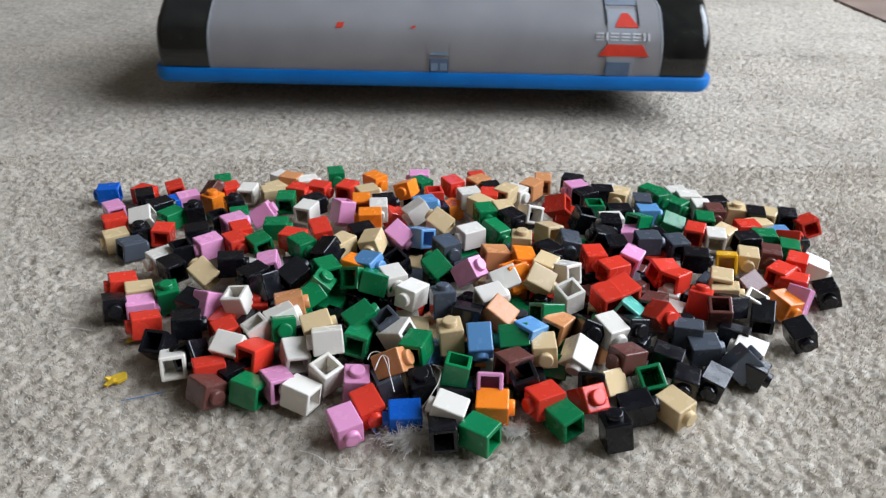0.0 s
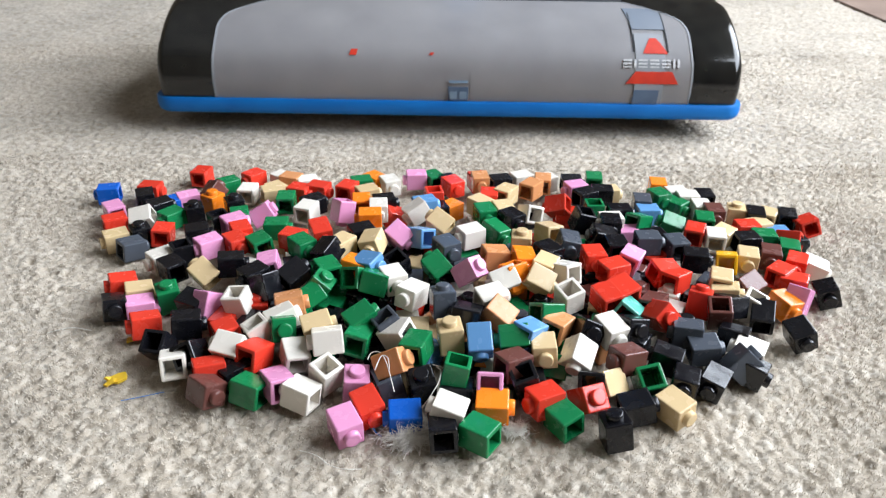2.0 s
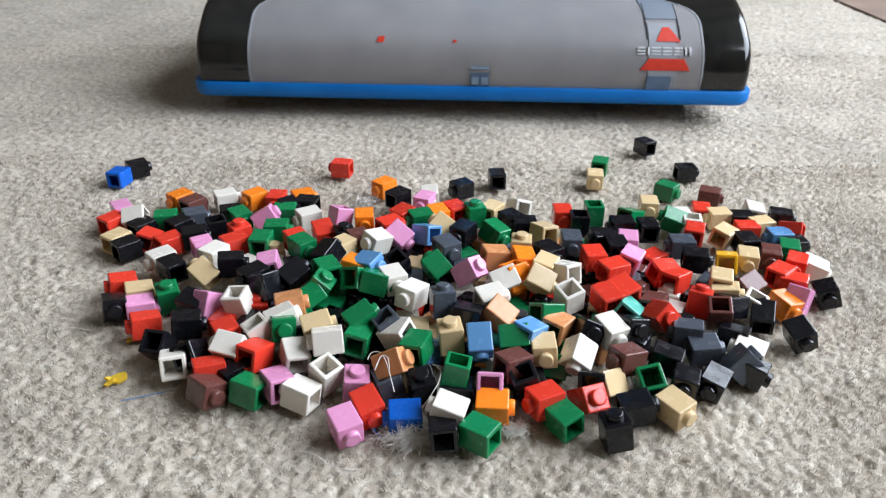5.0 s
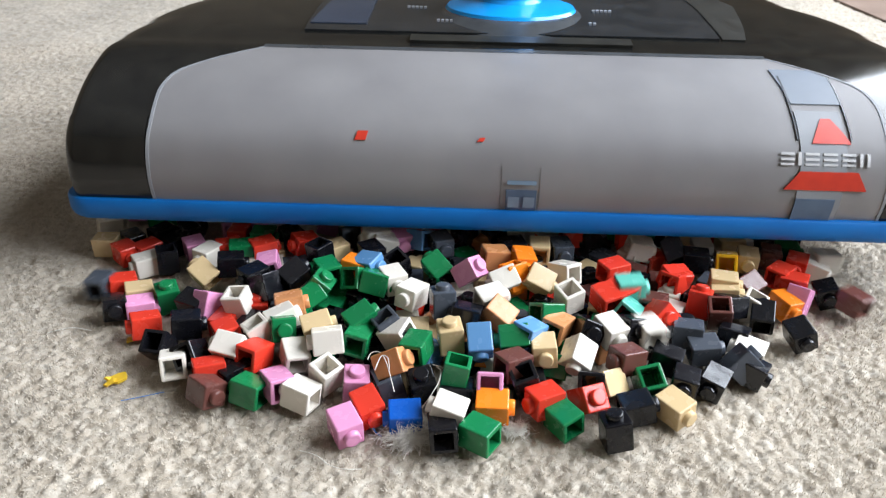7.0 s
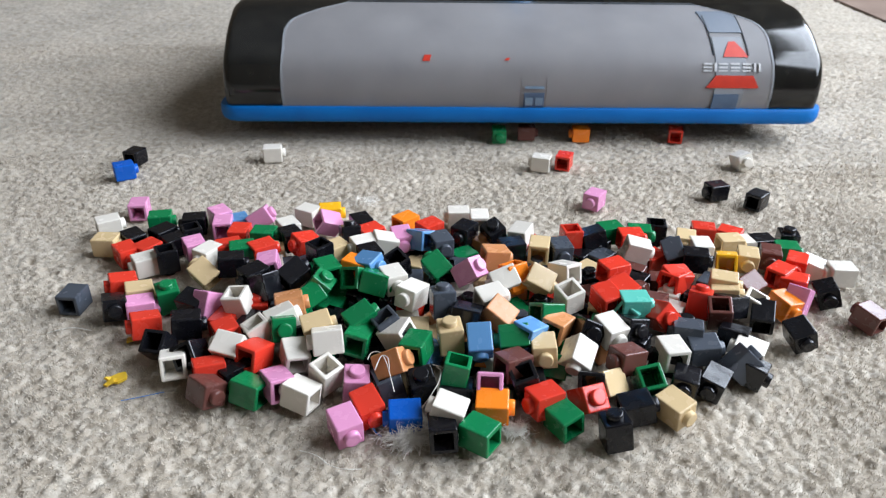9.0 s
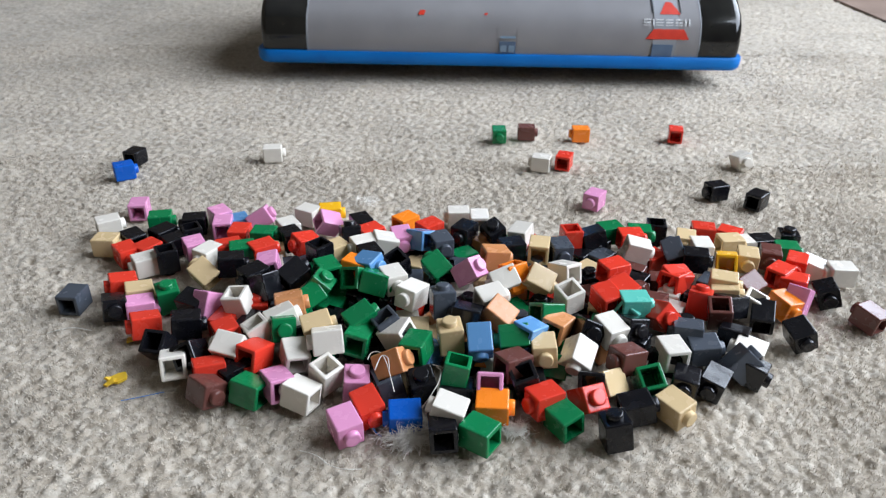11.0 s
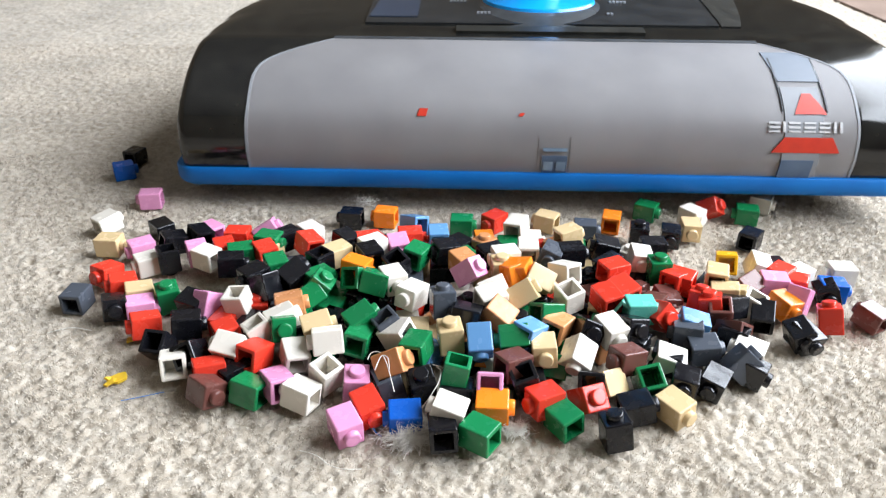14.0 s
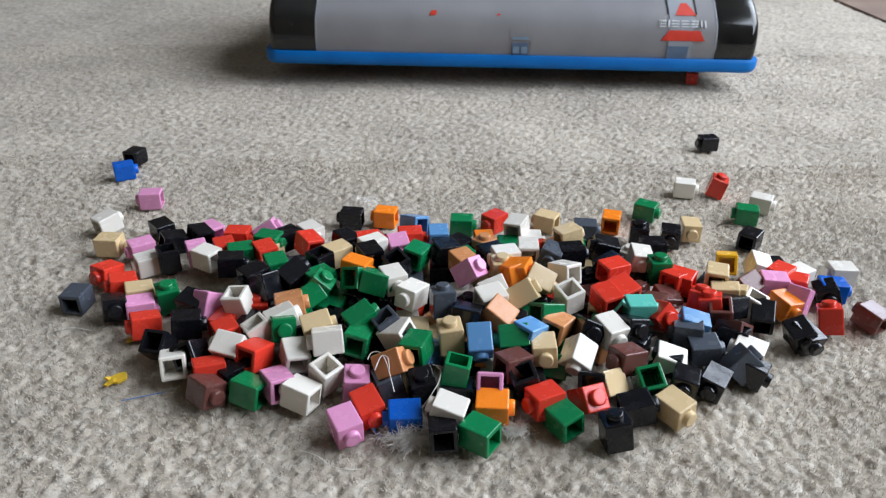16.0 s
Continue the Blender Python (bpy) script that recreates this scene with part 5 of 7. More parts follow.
brick("grey", (0.0, pose(0.0013, 0.2426, 0.0144, 90, -0, 30)), (6.55, pose(0.0013, 0.2426, 0.0144, 90, -0, 30)), (7.05, pose(-0.0009, 0.2493, 0.0126, 90, -0, 20)), (12.40, pose(-0.0009, 0.2493, 0.0126, 90, -0, 20)), (12.95, pose(0.0603, 0.2771, 0.0050, 90, -0, 83)), (16.0, pose(0.0603, 0.2771, 0.0050, 90, -0, 83)))
brick("white", (0.0, pose(0.0108, 0.2541, 0.0137, 90, -0, -62)), (3.15, pose(0.0108, 0.2541, 0.0137, 90, -0, -62)), *carried(3.75, 6.55, pose(0.011, 0.096, 0.038, 262, 173, 297)), (7.05, pose(0.0151, 0.2765, 0.0087, 90, -0, -178)), (12.40, pose(0.0151, 0.2765, 0.0087, 90, -0, -178)), (12.95, pose(0.0231, 0.2358, 0.0146, 90, -0, -76)), (16.0, pose(0.0231, 0.2358, 0.0146, 90, -0, -76)))
brick("red", (0.0, pose(0.0160, 0.3215, 0.0068, 90, -0, -163)), (3.15, pose(0.0160, 0.3215, 0.0068, 90, -0, -163)), *carried(3.75, 16.0, pose(-0.045, 0.101, 0.034, 209, 288, 328)))
brick("nougat", (0.0, pose(0.0162, 0.3137, 0.0086, 90, -0, 127)), (1.10, pose(0.0162, 0.3137, 0.0086, 90, -0, 127)), (1.60, pose(0.0170, 0.3175, 0.0086, 90, -0, 7)), (3.15, pose(0.0170, 0.3175, 0.0086, 90, -0, 7)), *carried(3.75, 16.0, pose(0.008, 0.112, 0.035, 195, 288, 244)))
brick("black", (0.0, pose(0.0219, 0.3059, 0.0088, 90, -0, -164)), (1.10, pose(0.0219, 0.3059, 0.0088, 90, -0, -164)), (1.60, pose(0.0265, 0.3173, 0.0077, 90, -0, -75)), (4.30, pose(0.0265, 0.3173, 0.0077, 90, -0, -75)), (5.40, pose(0.0255, 0.3342, 0.0040, 90, -0, 146)), (6.55, pose(0.0255, 0.3342, 0.0040, 90, -0, 146)), *carried(7.05, 16.0, pose(0.100, 0.160, 0.046, 179, 338, 0)))
brick("white", (0.0, pose(0.0113, 0.2973, 0.0099, 90, -0, 108)), (1.10, pose(0.0113, 0.2973, 0.0099, 90, -0, 108)), (1.60, pose(-0.0253, 0.3149, 0.0074, 90, -0, 25)), (3.15, pose(-0.0253, 0.3149, 0.0074, 90, -0, 25)), *carried(3.75, 8.00, pose(-0.026, 0.099, 0.054, 276, 72, 166)), (8.90, pose(0.0502, 0.3531, 0.0040, 90, -0, -108)), (12.40, pose(0.0502, 0.3531, 0.0040, 90, -0, -108)), (12.95, pose(0.0323, 0.2434, 0.0132, 90, -0, 177)), (16.0, pose(0.0323, 0.2434, 0.0132, 90, -0, 177)))
brick("red", (0.0, pose(0.0201, 0.2962, 0.0100, 90, -0, -4)), (3.15, pose(0.0201, 0.2962, 0.0100, 90, -0, -4)), *carried(3.75, 16.0, pose(0.028, 0.153, 0.040, 221, 115, 252)))
brick("tan", (0.0, pose(0.0159, 0.2867, 0.0109, 90, -0, 42)), (3.15, pose(0.0159, 0.2867, 0.0109, 90, -0, 42)), *carried(3.75, 16.0, pose(-0.045, 0.161, 0.040, 81, 305, 304)))
brick("tan", (0.0, pose(0.0278, 0.2992, 0.0106, 90, -0, 145)), (3.15, pose(0.0278, 0.2992, 0.0106, 90, -0, 145)), *carried(3.75, 16.0, pose(-0.052, 0.162, 0.044, 212, 10, 163)))
brick("white", (0.0, pose(0.0327, 0.3050, 0.0080, 90, -0, 54)), (1.10, pose(0.0327, 0.3050, 0.0080, 90, -0, 54)), (1.60, pose(0.0370, 0.3235, 0.0068, 90, -0, 113)), (3.15, pose(0.0370, 0.3235, 0.0068, 90, -0, 113)), *carried(3.75, 8.00, pose(0.097, 0.097, 0.055, 73, 244, 12)), (8.90, pose(0.1553, 0.3585, 0.0045, 79, -16, 15)), (12.40, pose(0.1553, 0.3585, 0.0045, 79, -16, 15)), (12.95, pose(0.1467, 0.3077, 0.0040, 90, -0, 60)), (16.0, pose(0.1467, 0.3077, 0.0040, 90, -0, 60)))
brick("nougat", (0.0, pose(0.0405, 0.3109, 0.0082, 90, -0, 143)), (3.15, pose(0.0405, 0.3109, 0.0082, 90, -0, 143)), *carried(3.75, 16.0, pose(-0.082, 0.127, 0.042, 150, 20, 69)))
brick("white", (0.0, pose(0.0369, 0.2806, 0.0101, -141, -60, 73)), (3.15, pose(0.0369, 0.2806, 0.0101, -141, -60, 73)), (3.75, pose(0.0323, 0.2860, 0.0101, -141, -60, 73)), (6.55, pose(0.0323, 0.2860, 0.0101, -141, -60, 73)), (7.05, pose(0.0314, 0.2615, 0.0104, -54, 82, 9)), (12.40, pose(0.0314, 0.2615, 0.0104, -54, 82, 9)), (12.95, pose(0.0302, 0.2685, 0.0104, -54, 82, 9)), (16.0, pose(0.0302, 0.2685, 0.0104, -54, 82, 9)))
brick("nougat", (0.0, pose(0.0469, 0.3200, 0.0070, 90, -0, 172)), (3.15, pose(0.0469, 0.3200, 0.0070, 90, -0, 172)), *carried(3.75, 16.0, pose(0.071, 0.069, 0.044, 140, 124, 242)))
brick("black", (0.0, pose(0.0612, 0.3219, 0.0064, 90, -0, 69)), (1.10, pose(0.0612, 0.3219, 0.0064, 90, -0, 69)), (1.60, pose(0.0605, 0.3209, 0.0065, 90, -0, 89)), (3.15, pose(0.0605, 0.3209, 0.0065, 90, -0, 89)), *carried(3.75, 16.0, pose(0.061, 0.091, 0.038, 79, 146, 150)))
brick("tan", (0.0, pose(0.0253, 0.2804, 0.0114, 90, -0, -165)), (3.15, pose(0.0253, 0.2804, 0.0114, 90, -0, -165)), (3.75, pose(0.0207, 0.2831, 0.0098, 90, -0, 146)), (6.55, pose(0.0207, 0.2831, 0.0098, 90, -0, 146)), *carried(7.05, 16.0, pose(-0.002, 0.163, 0.044, 309, 60, 8)))
brick("green", (0.0, pose(0.0174, 0.2767, 0.0118, 90, -0, 16)), (3.15, pose(0.0174, 0.2767, 0.0118, 90, -0, 16)), (3.75, pose(0.0133, 0.2799, 0.0102, 0, -0, 17)), (8.00, pose(0.0133, 0.2799, 0.0102, 0, -0, 17)), (8.90, pose(0.0307, 0.3936, 0.0040, 90, -0, 1)), (11.60, pose(0.0307, 0.3936, 0.0040, 90, -0, 1)), (12.00, pose(0.0336, 0.3580, 0.0040, 90, -0, 1)), (12.40, pose(0.0366, 0.3080, 0.0040, 90, -0, 1)), (12.95, pose(0.0079, 0.2822, 0.0040, 90, -0, 86)), (16.0, pose(0.0079, 0.2822, 0.0040, 90, -0, 86)))
brick("black", (0.0, pose(0.0281, 0.2710, 0.0122, 90, -0, 34)), (3.15, pose(0.0281, 0.2710, 0.0122, 90, -0, 34)), (3.75, pose(0.0283, 0.2726, 0.0109, 90, -0, 34)), (6.55, pose(0.0283, 0.2726, 0.0109, 90, -0, 34)), (7.05, pose(0.0202, 0.2613, 0.0111, 18, -19, 31)), (12.40, pose(0.0202, 0.2613, 0.0111, 18, -19, 31)), (12.95, pose(0.0485, 0.2422, 0.0128, 90, -0, 99)), (16.0, pose(0.0485, 0.2422, 0.0128, 90, -0, 99)))
brick("black", (0.0, pose(0.0372, 0.2876, 0.0053, 90, -0, -57)), (3.15, pose(0.0372, 0.2876, 0.0053, 90, -0, -57)), (3.75, pose(0.0331, 0.2662, 0.0116, 90, -0, -87)), (6.55, pose(0.0331, 0.2662, 0.0116, 90, -0, -87)), (7.05, pose(0.0261, 0.2446, 0.0131, 90, -0, -76)), (12.40, pose(0.0261, 0.2446, 0.0131, 90, -0, -76)), (12.95, pose(0.0183, 0.2417, 0.0122, 90, -0, 116)), (16.0, pose(0.0183, 0.2417, 0.0122, 90, -0, 116)))
brick("green", (0.0, pose(0.0203, 0.2578, 0.0134, 105, 10, 47)), (3.15, pose(0.0203, 0.2578, 0.0134, 105, 10, 47)), (3.75, pose(0.0205, 0.2595, 0.0125, 105, 10, 47)), (6.55, pose(0.0205, 0.2595, 0.0125, 105, 10, 47)), *carried(7.05, 16.0, pose(0.057, 0.096, 0.044, 172, 314, 151)))
brick("red", (0.0, pose(0.0499, 0.2890, 0.0105, -118, -43, 87)), (3.15, pose(0.0499, 0.2890, 0.0105, -118, -43, 87)), *carried(3.75, 16.0, pose(0.050, 0.070, 0.040, 349, 302, 67)))
brick("pink", (0.0, pose(0.0612, 0.3117, 0.0075, 90, -0, -71)), (3.15, pose(0.0612, 0.3117, 0.0075, 90, -0, -71)), *carried(3.75, 16.0, pose(-0.101, 0.092, 0.042, 55, 351, 279)))
brick("black", (0.0, pose(0.0639, 0.3019, 0.0084, 90, -0, 118)), (3.15, pose(0.0639, 0.3019, 0.0084, 90, -0, 118)), *carried(3.75, 16.0, pose(-0.067, 0.109, 0.052, 304, 294, 352)))
brick("green", (0.0, pose(0.0646, 0.2843, 0.0100, 180, -0, 2)), (3.15, pose(0.0646, 0.2843, 0.0100, 180, -0, 2)), (3.75, pose(0.0651, 0.2861, 0.0084, 180, -0, 2)), (6.55, pose(0.0651, 0.2861, 0.0084, 180, -0, 2)), (7.05, pose(0.0683, 0.2673, 0.0090, 90, -0, -74)), (12.40, pose(0.0683, 0.2673, 0.0090, 90, -0, -74)), (12.95, pose(0.0796, 0.2331, 0.0118, 0, -0, 1)), (16.0, pose(0.0796, 0.2331, 0.0118, 0, -0, 1)))
brick("white", (0.0, pose(0.0770, 0.3108, 0.0059, 90, -0, -64)), (1.10, pose(0.0770, 0.3108, 0.0059, 90, -0, -64)), (1.60, pose(0.0493, 0.3271, 0.0042, 90, -0, -59)), (3.15, pose(0.0493, 0.3271, 0.0042, 90, -0, -59)), *carried(3.75, 6.55, pose(0.045, 0.128, 0.043, 197, 243, 200)), (7.05, pose(0.1534, 0.2433, 0.0050, 90, -0, -92)), (16.0, pose(0.1534, 0.2433, 0.0050, 90, -0, -92)))
brick("tan", (0.0, pose(0.0798, 0.3034, 0.0079, 90, -0, -25)), (1.10, pose(0.0798, 0.3034, 0.0079, 90, -0, -25)), (1.60, pose(0.0763, 0.3112, 0.0057, 90, -0, 96)), (4.30, pose(0.0763, 0.3112, 0.0057, 90, -0, 96)), (5.40, pose(0.0730, 0.3407, 0.0040, 90, -0, -47)), (6.55, pose(0.0730, 0.3407, 0.0040, 90, -0, -47)), *carried(7.05, 16.0, pose(0.040, 0.137, 0.054, 238, 33, 155)))
brick("green", (0.0, pose(0.0966, 0.3131, 0.0051, 90, -0, 43)), (1.10, pose(0.0966, 0.3131, 0.0051, 90, -0, 43)), (1.60, pose(0.0724, 0.3266, 0.0053, 90, -0, 173)), (4.30, pose(0.0724, 0.3266, 0.0053, 90, -0, 173)), (5.40, pose(0.0826, 0.3580, 0.0040, 90, -0, 157)), (6.55, pose(0.0826, 0.3580, 0.0040, 90, -0, 157)), *carried(7.05, 16.0, pose(0.073, 0.134, 0.042, 146, 331, 241)))
brick("black", (0.0, pose(0.0720, 0.3050, 0.0085, 90, -0, -93)), (4.30, pose(0.0720, 0.3050, 0.0085, 90, -0, -93)), (5.40, pose(0.1241, 0.4044, 0.0040, 90, -0, -177)), (6.55, pose(0.1241, 0.4044, 0.0040, 90, -0, -177)), *carried(7.05, 16.0, pose(0.090, 0.081, 0.043, 281, 254, 169)))
brick("grey", (0.0, pose(0.0893, 0.2996, 0.0065, 90, -0, -7)), (3.15, pose(0.0893, 0.2996, 0.0065, 90, -0, -7)), *carried(3.75, 6.55, pose(0.008, 0.108, 0.045, 24, 35, 117)), (7.05, pose(-0.1322, 0.2202, 0.0040, 90, -0, 176)), (12.40, pose(-0.1322, 0.2202, 0.0040, 90, -0, 176)), (12.95, pose(-0.1312, 0.2206, 0.0040, 90, -0, 176)), (16.0, pose(-0.1312, 0.2206, 0.0040, 90, -0, 176)))
brick("tan", (0.0, pose(0.0422, 0.2599, 0.0123, -144, -76, 82)), (3.15, pose(0.0422, 0.2599, 0.0123, -144, -76, 82)), (3.75, pose(0.0402, 0.2598, 0.0123, -144, -76, 82)), (6.55, pose(0.0402, 0.2598, 0.0123, -144, -76, 82)), *carried(7.05, 16.0, pose(-0.051, 0.076, 0.032, 13, 170, 219)))
brick("grey", (0.0, pose(0.0484, 0.2494, 0.0133, 94, 13, 2)), (3.15, pose(0.0484, 0.2494, 0.0133, 94, 13, 2)), (3.75, pose(0.0499, 0.2517, 0.0125, 90, -0, -1)), (6.55, pose(0.0499, 0.2517, 0.0125, 90, -0, -1)), (7.05, pose(0.0448, 0.2452, 0.0126, 90, -0, 10)), (12.40, pose(0.0448, 0.2452, 0.0126, 90, -0, 10)), (12.95, pose(0.0407, 0.2404, 0.0133, 88, 17, -20)), (16.0, pose(0.0407, 0.2404, 0.0133, 88, 17, -20)))
brick("black", (0.0, pose(0.0631, 0.2574, 0.0121, 74, 7, -84)), (3.15, pose(0.0631, 0.2574, 0.0121, 74, 7, -84)), (3.75, pose(0.0629, 0.2560, 0.0116, 82, 4, -79)), (6.55, pose(0.0629, 0.2560, 0.0116, 82, 4, -79)), (7.05, pose(0.0598, 0.2596, 0.0104, 102, -5, -77)), (12.40, pose(0.0598, 0.2596, 0.0104, 102, -5, -77)), (12.95, pose(0.0628, 0.2494, 0.0115, 77, 4, -92)), (16.0, pose(0.0628, 0.2494, 0.0115, 77, 4, -92)))
brick("black", (0.0, pose(0.0579, 0.2739, 0.0112, -172, 16, 10)), (3.15, pose(0.0579, 0.2739, 0.0112, -172, 16, 10)), (3.75, pose(0.0566, 0.2726, 0.0103, 180, -0, -2)), (6.55, pose(0.0566, 0.2726, 0.0103, 180, -0, -2)), *carried(7.05, 16.0, pose(0.104, 0.163, 0.049, 25, 63, 62)))
brick("red", (0.0, pose(0.0539, 0.2910, 0.0038, 90, -0, 90)), (3.15, pose(0.0539, 0.2910, 0.0038, 90, -0, 90)), (3.75, pose(0.0508, 0.2814, 0.0094, 90, -0, -0)), (6.55, pose(0.0508, 0.2814, 0.0094, 90, -0, -0)), (7.05, pose(0.0510, 0.2585, 0.0108, 180, -0, 9)), (12.40, pose(0.0510, 0.2585, 0.0108, 180, -0, 9)), (12.95, pose(0.0223, 0.2859, 0.0040, 90, -0, -44)), (16.0, pose(0.0223, 0.2859, 0.0040, 90, -0, -44)))
brick("black", (0.0, pose(0.0753, 0.2827, 0.0097, 90, -0, 95)), (3.15, pose(0.0753, 0.2827, 0.0097, 90, -0, 95)), *carried(3.75, 16.0, pose(-0.061, 0.130, 0.055, 68, 149, 224)))
brick("green", (0.0, pose(0.0822, 0.2765, 0.0088, -156, 72, -117)), (3.15, pose(0.0822, 0.2765, 0.0088, -156, 72, -117)), (3.75, pose(0.0799, 0.2813, 0.0088, -156, 72, -117)), (6.55, pose(0.0799, 0.2813, 0.0088, -156, 72, -117)), (7.05, pose(0.0803, 0.2664, 0.0083, 90, -0, 83)), (12.40, pose(0.0803, 0.2664, 0.0083, 90, -0, 83)), (12.95, pose(0.0914, 0.2984, 0.0040, 90, -0, 58)), (16.0, pose(0.0914, 0.2984, 0.0040, 90, -0, 58)))
brick("white", (0.0, pose(0.0701, 0.2746, 0.0097, 90, -0, -84)), (3.15, pose(0.0701, 0.2746, 0.0097, 90, -0, -84)), *carried(3.75, 6.55, pose(-0.076, 0.126, 0.041, 82, 34, 318)), (7.05, pose(0.0721, 0.1851, 0.0100, 90, -0, -171)), (12.40, pose(0.0721, 0.1851, 0.0100, 90, -0, -171)), (12.95, pose(0.0722, 0.1868, 0.0059, 34, -74, -49)), (16.0, pose(0.0722, 0.1868, 0.0059, 34, -74, -49)))
brick("black", (0.0, pose(0.0683, 0.2672, 0.0122, 90, -0, -4)), (3.15, pose(0.0683, 0.2672, 0.0122, 90, -0, -4)), (3.75, pose(0.0741, 0.2713, 0.0096, 90, -0, -85)), (6.55, pose(0.0741, 0.2713, 0.0096, 90, -0, -85)), *carried(7.05, 16.0, pose(-0.063, 0.121, 0.048, 36, 143, 29)))
brick("pink", (0.0, pose(0.0771, 0.2714, 0.0053, 90, -0, 94)), (3.15, pose(0.0771, 0.2714, 0.0053, 90, -0, 94)), (3.75, pose(0.0728, 0.2547, 0.0112, 90, -0, -11)), (6.55, pose(0.0728, 0.2547, 0.0112, 90, -0, -11)), (7.05, pose(0.0701, 0.3097, 0.0040, 90, -0, -33)), (12.40, pose(0.0701, 0.3097, 0.0040, 90, -0, -33)), *carried(12.95, 16.0, pose(0.016, 0.079, 0.041, 319, 68, 5)))
brick("black", (0.0, pose(0.0840, 0.2790, 0.0028, 90, -0, 13)), (3.15, pose(0.0840, 0.2790, 0.0028, 90, -0, 13)), (3.75, pose(0.0845, 0.2699, 0.0092, 90, -0, -177)), (6.55, pose(0.0845, 0.2699, 0.0092, 90, -0, -177)), (7.05, pose(0.0887, 0.2717, 0.0072, 180, -0, -8)), (12.40, pose(0.0887, 0.2717, 0.0072, 180, -0, -8)), (12.95, pose(0.0954, 0.2725, 0.0050, 90, -0, -14)), (16.0, pose(0.0954, 0.2725, 0.0050, 90, -0, -14)))
brick("nougat", (0.0, pose(0.0192, 0.2365, 0.0143, -158, 81, -144)), (12.40, pose(0.0192, 0.2365, 0.0143, -158, 81, -144)), (12.95, pose(0.0075, 0.2320, 0.0145, 90, -0, 28)), (16.0, pose(0.0075, 0.2320, 0.0145, 90, -0, 28)))
brick("tan", (0.0, pose(0.0300, 0.2473, 0.0139, 0, -0, -7)), (3.15, pose(0.0300, 0.2473, 0.0139, 0, -0, -7)), (3.75, pose(0.0297, 0.2446, 0.0137, 0, -0, -7)), (6.55, pose(0.0297, 0.2446, 0.0137, 0, -0, -7)), *carried(7.05, 16.0, pose(-0.015, 0.098, 0.046, 250, 180, 335)))
brick("orange", (0.0, pose(0.0294, 0.2335, 0.0147, 93, 8, 8)), (8.00, pose(0.0294, 0.2335, 0.0147, 93, 8, 8)), (8.90, pose(0.0771, 0.3962, 0.0040, 90, -0, -91)), (11.60, pose(0.0771, 0.3962, 0.0040, 90, -0, -91)), (12.00, pose(0.0781, 0.3587, 0.0040, 90, -0, -91)), (12.40, pose(0.0811, 0.3087, 0.0040, 90, -0, -91)), (12.95, pose(0.0734, 0.2868, 0.0040, 90, -0, 164)), (16.0, pose(0.0734, 0.2868, 0.0040, 90, -0, 164)))
brick("black", (0.0, pose(0.0395, 0.2398, 0.0141, 90, -0, 31)), (6.55, pose(0.0395, 0.2398, 0.0141, 90, -0, 31)), *carried(7.05, 16.0, pose(-0.027, 0.073, 0.049, 77, 291, 323)))
brick("tan", (0.0, pose(0.0368, 0.2293, 0.0146, 88, 10, -25)), (6.55, pose(0.0368, 0.2293, 0.0146, 88, 10, -25)), (7.05, pose(0.0368, 0.2452, 0.0129, 90, -0, 169)), (12.40, pose(0.0368, 0.2452, 0.0129, 90, -0, 169)), (12.95, pose(0.0451, 0.2865, 0.0040, 90, -0, -119)), (16.0, pose(0.0451, 0.2865, 0.0040, 90, -0, -119)))
brick("white", (0.0, pose(0.0215, 0.2195, 0.0149, -112, 46, 93)), (12.40, pose(0.0215, 0.2195, 0.0149, -112, 46, 93)), (12.95, pose(0.0172, 0.2125, 0.0149, -112, 46, 93)), (16.0, pose(0.0172, 0.2125, 0.0149, -112, 46, 93)))
brick("red", (0.0, pose(0.0562, 0.2379, 0.0135, 90, -0, 7)), (6.55, pose(0.0562, 0.2379, 0.0135, 90, -0, 7)), (7.05, pose(0.0753, 0.2603, 0.0097, 90, -0, 94)), (12.40, pose(0.0753, 0.2603, 0.0097, 90, -0, 94)), *carried(12.95, 16.0, pose(0.039, 0.095, 0.055, 281, 317, 112)))
brick("pink", (0.0, pose(0.0703, 0.2389, 0.0126, 92, -13, 151)), (6.55, pose(0.0703, 0.2389, 0.0126, 92, -13, 151)), (7.05, pose(-0.0974, 0.2860, 0.0044, 90, -0, -141)), (12.40, pose(-0.0974, 0.2860, 0.0044, 90, -0, -141)), (12.95, pose(-0.1208, 0.2566, 0.0044, 90, -0, -55)), (16.0, pose(-0.1208, 0.2566, 0.0044, 90, -0, -55)))
brick("red", pose(0.0619, 0.2292, 0.0134, 90, -0, 115))
brick("grey", (0.0, pose(0.0801, 0.2532, 0.0122, 90, -0, 92)), (3.15, pose(0.0801, 0.2532, 0.0122, 90, -0, 92)), *carried(3.75, 16.0, pose(-0.052, 0.120, 0.037, 145, 264, 68)))
brick("green", (0.0, pose(0.0984, 0.3055, 0.0067, 90, -0, 22)), (4.30, pose(0.0984, 0.3055, 0.0067, 90, -0, 22)), (5.40, pose(0.1089, 0.3241, 0.0040, 90, -0, 61)), (6.55, pose(0.1089, 0.3241, 0.0040, 90, -0, 61)), *carried(7.05, 16.0, pose(0.067, 0.150, 0.042, 199, 91, 67)))
brick("white", (0.0, pose(0.1091, 0.3147, 0.0039, 90, -0, -79)), (3.15, pose(0.1091, 0.3147, 0.0039, 90, -0, -79)), *carried(3.75, 16.0, pose(0.046, 0.130, 0.033, 341, 18, 46)))
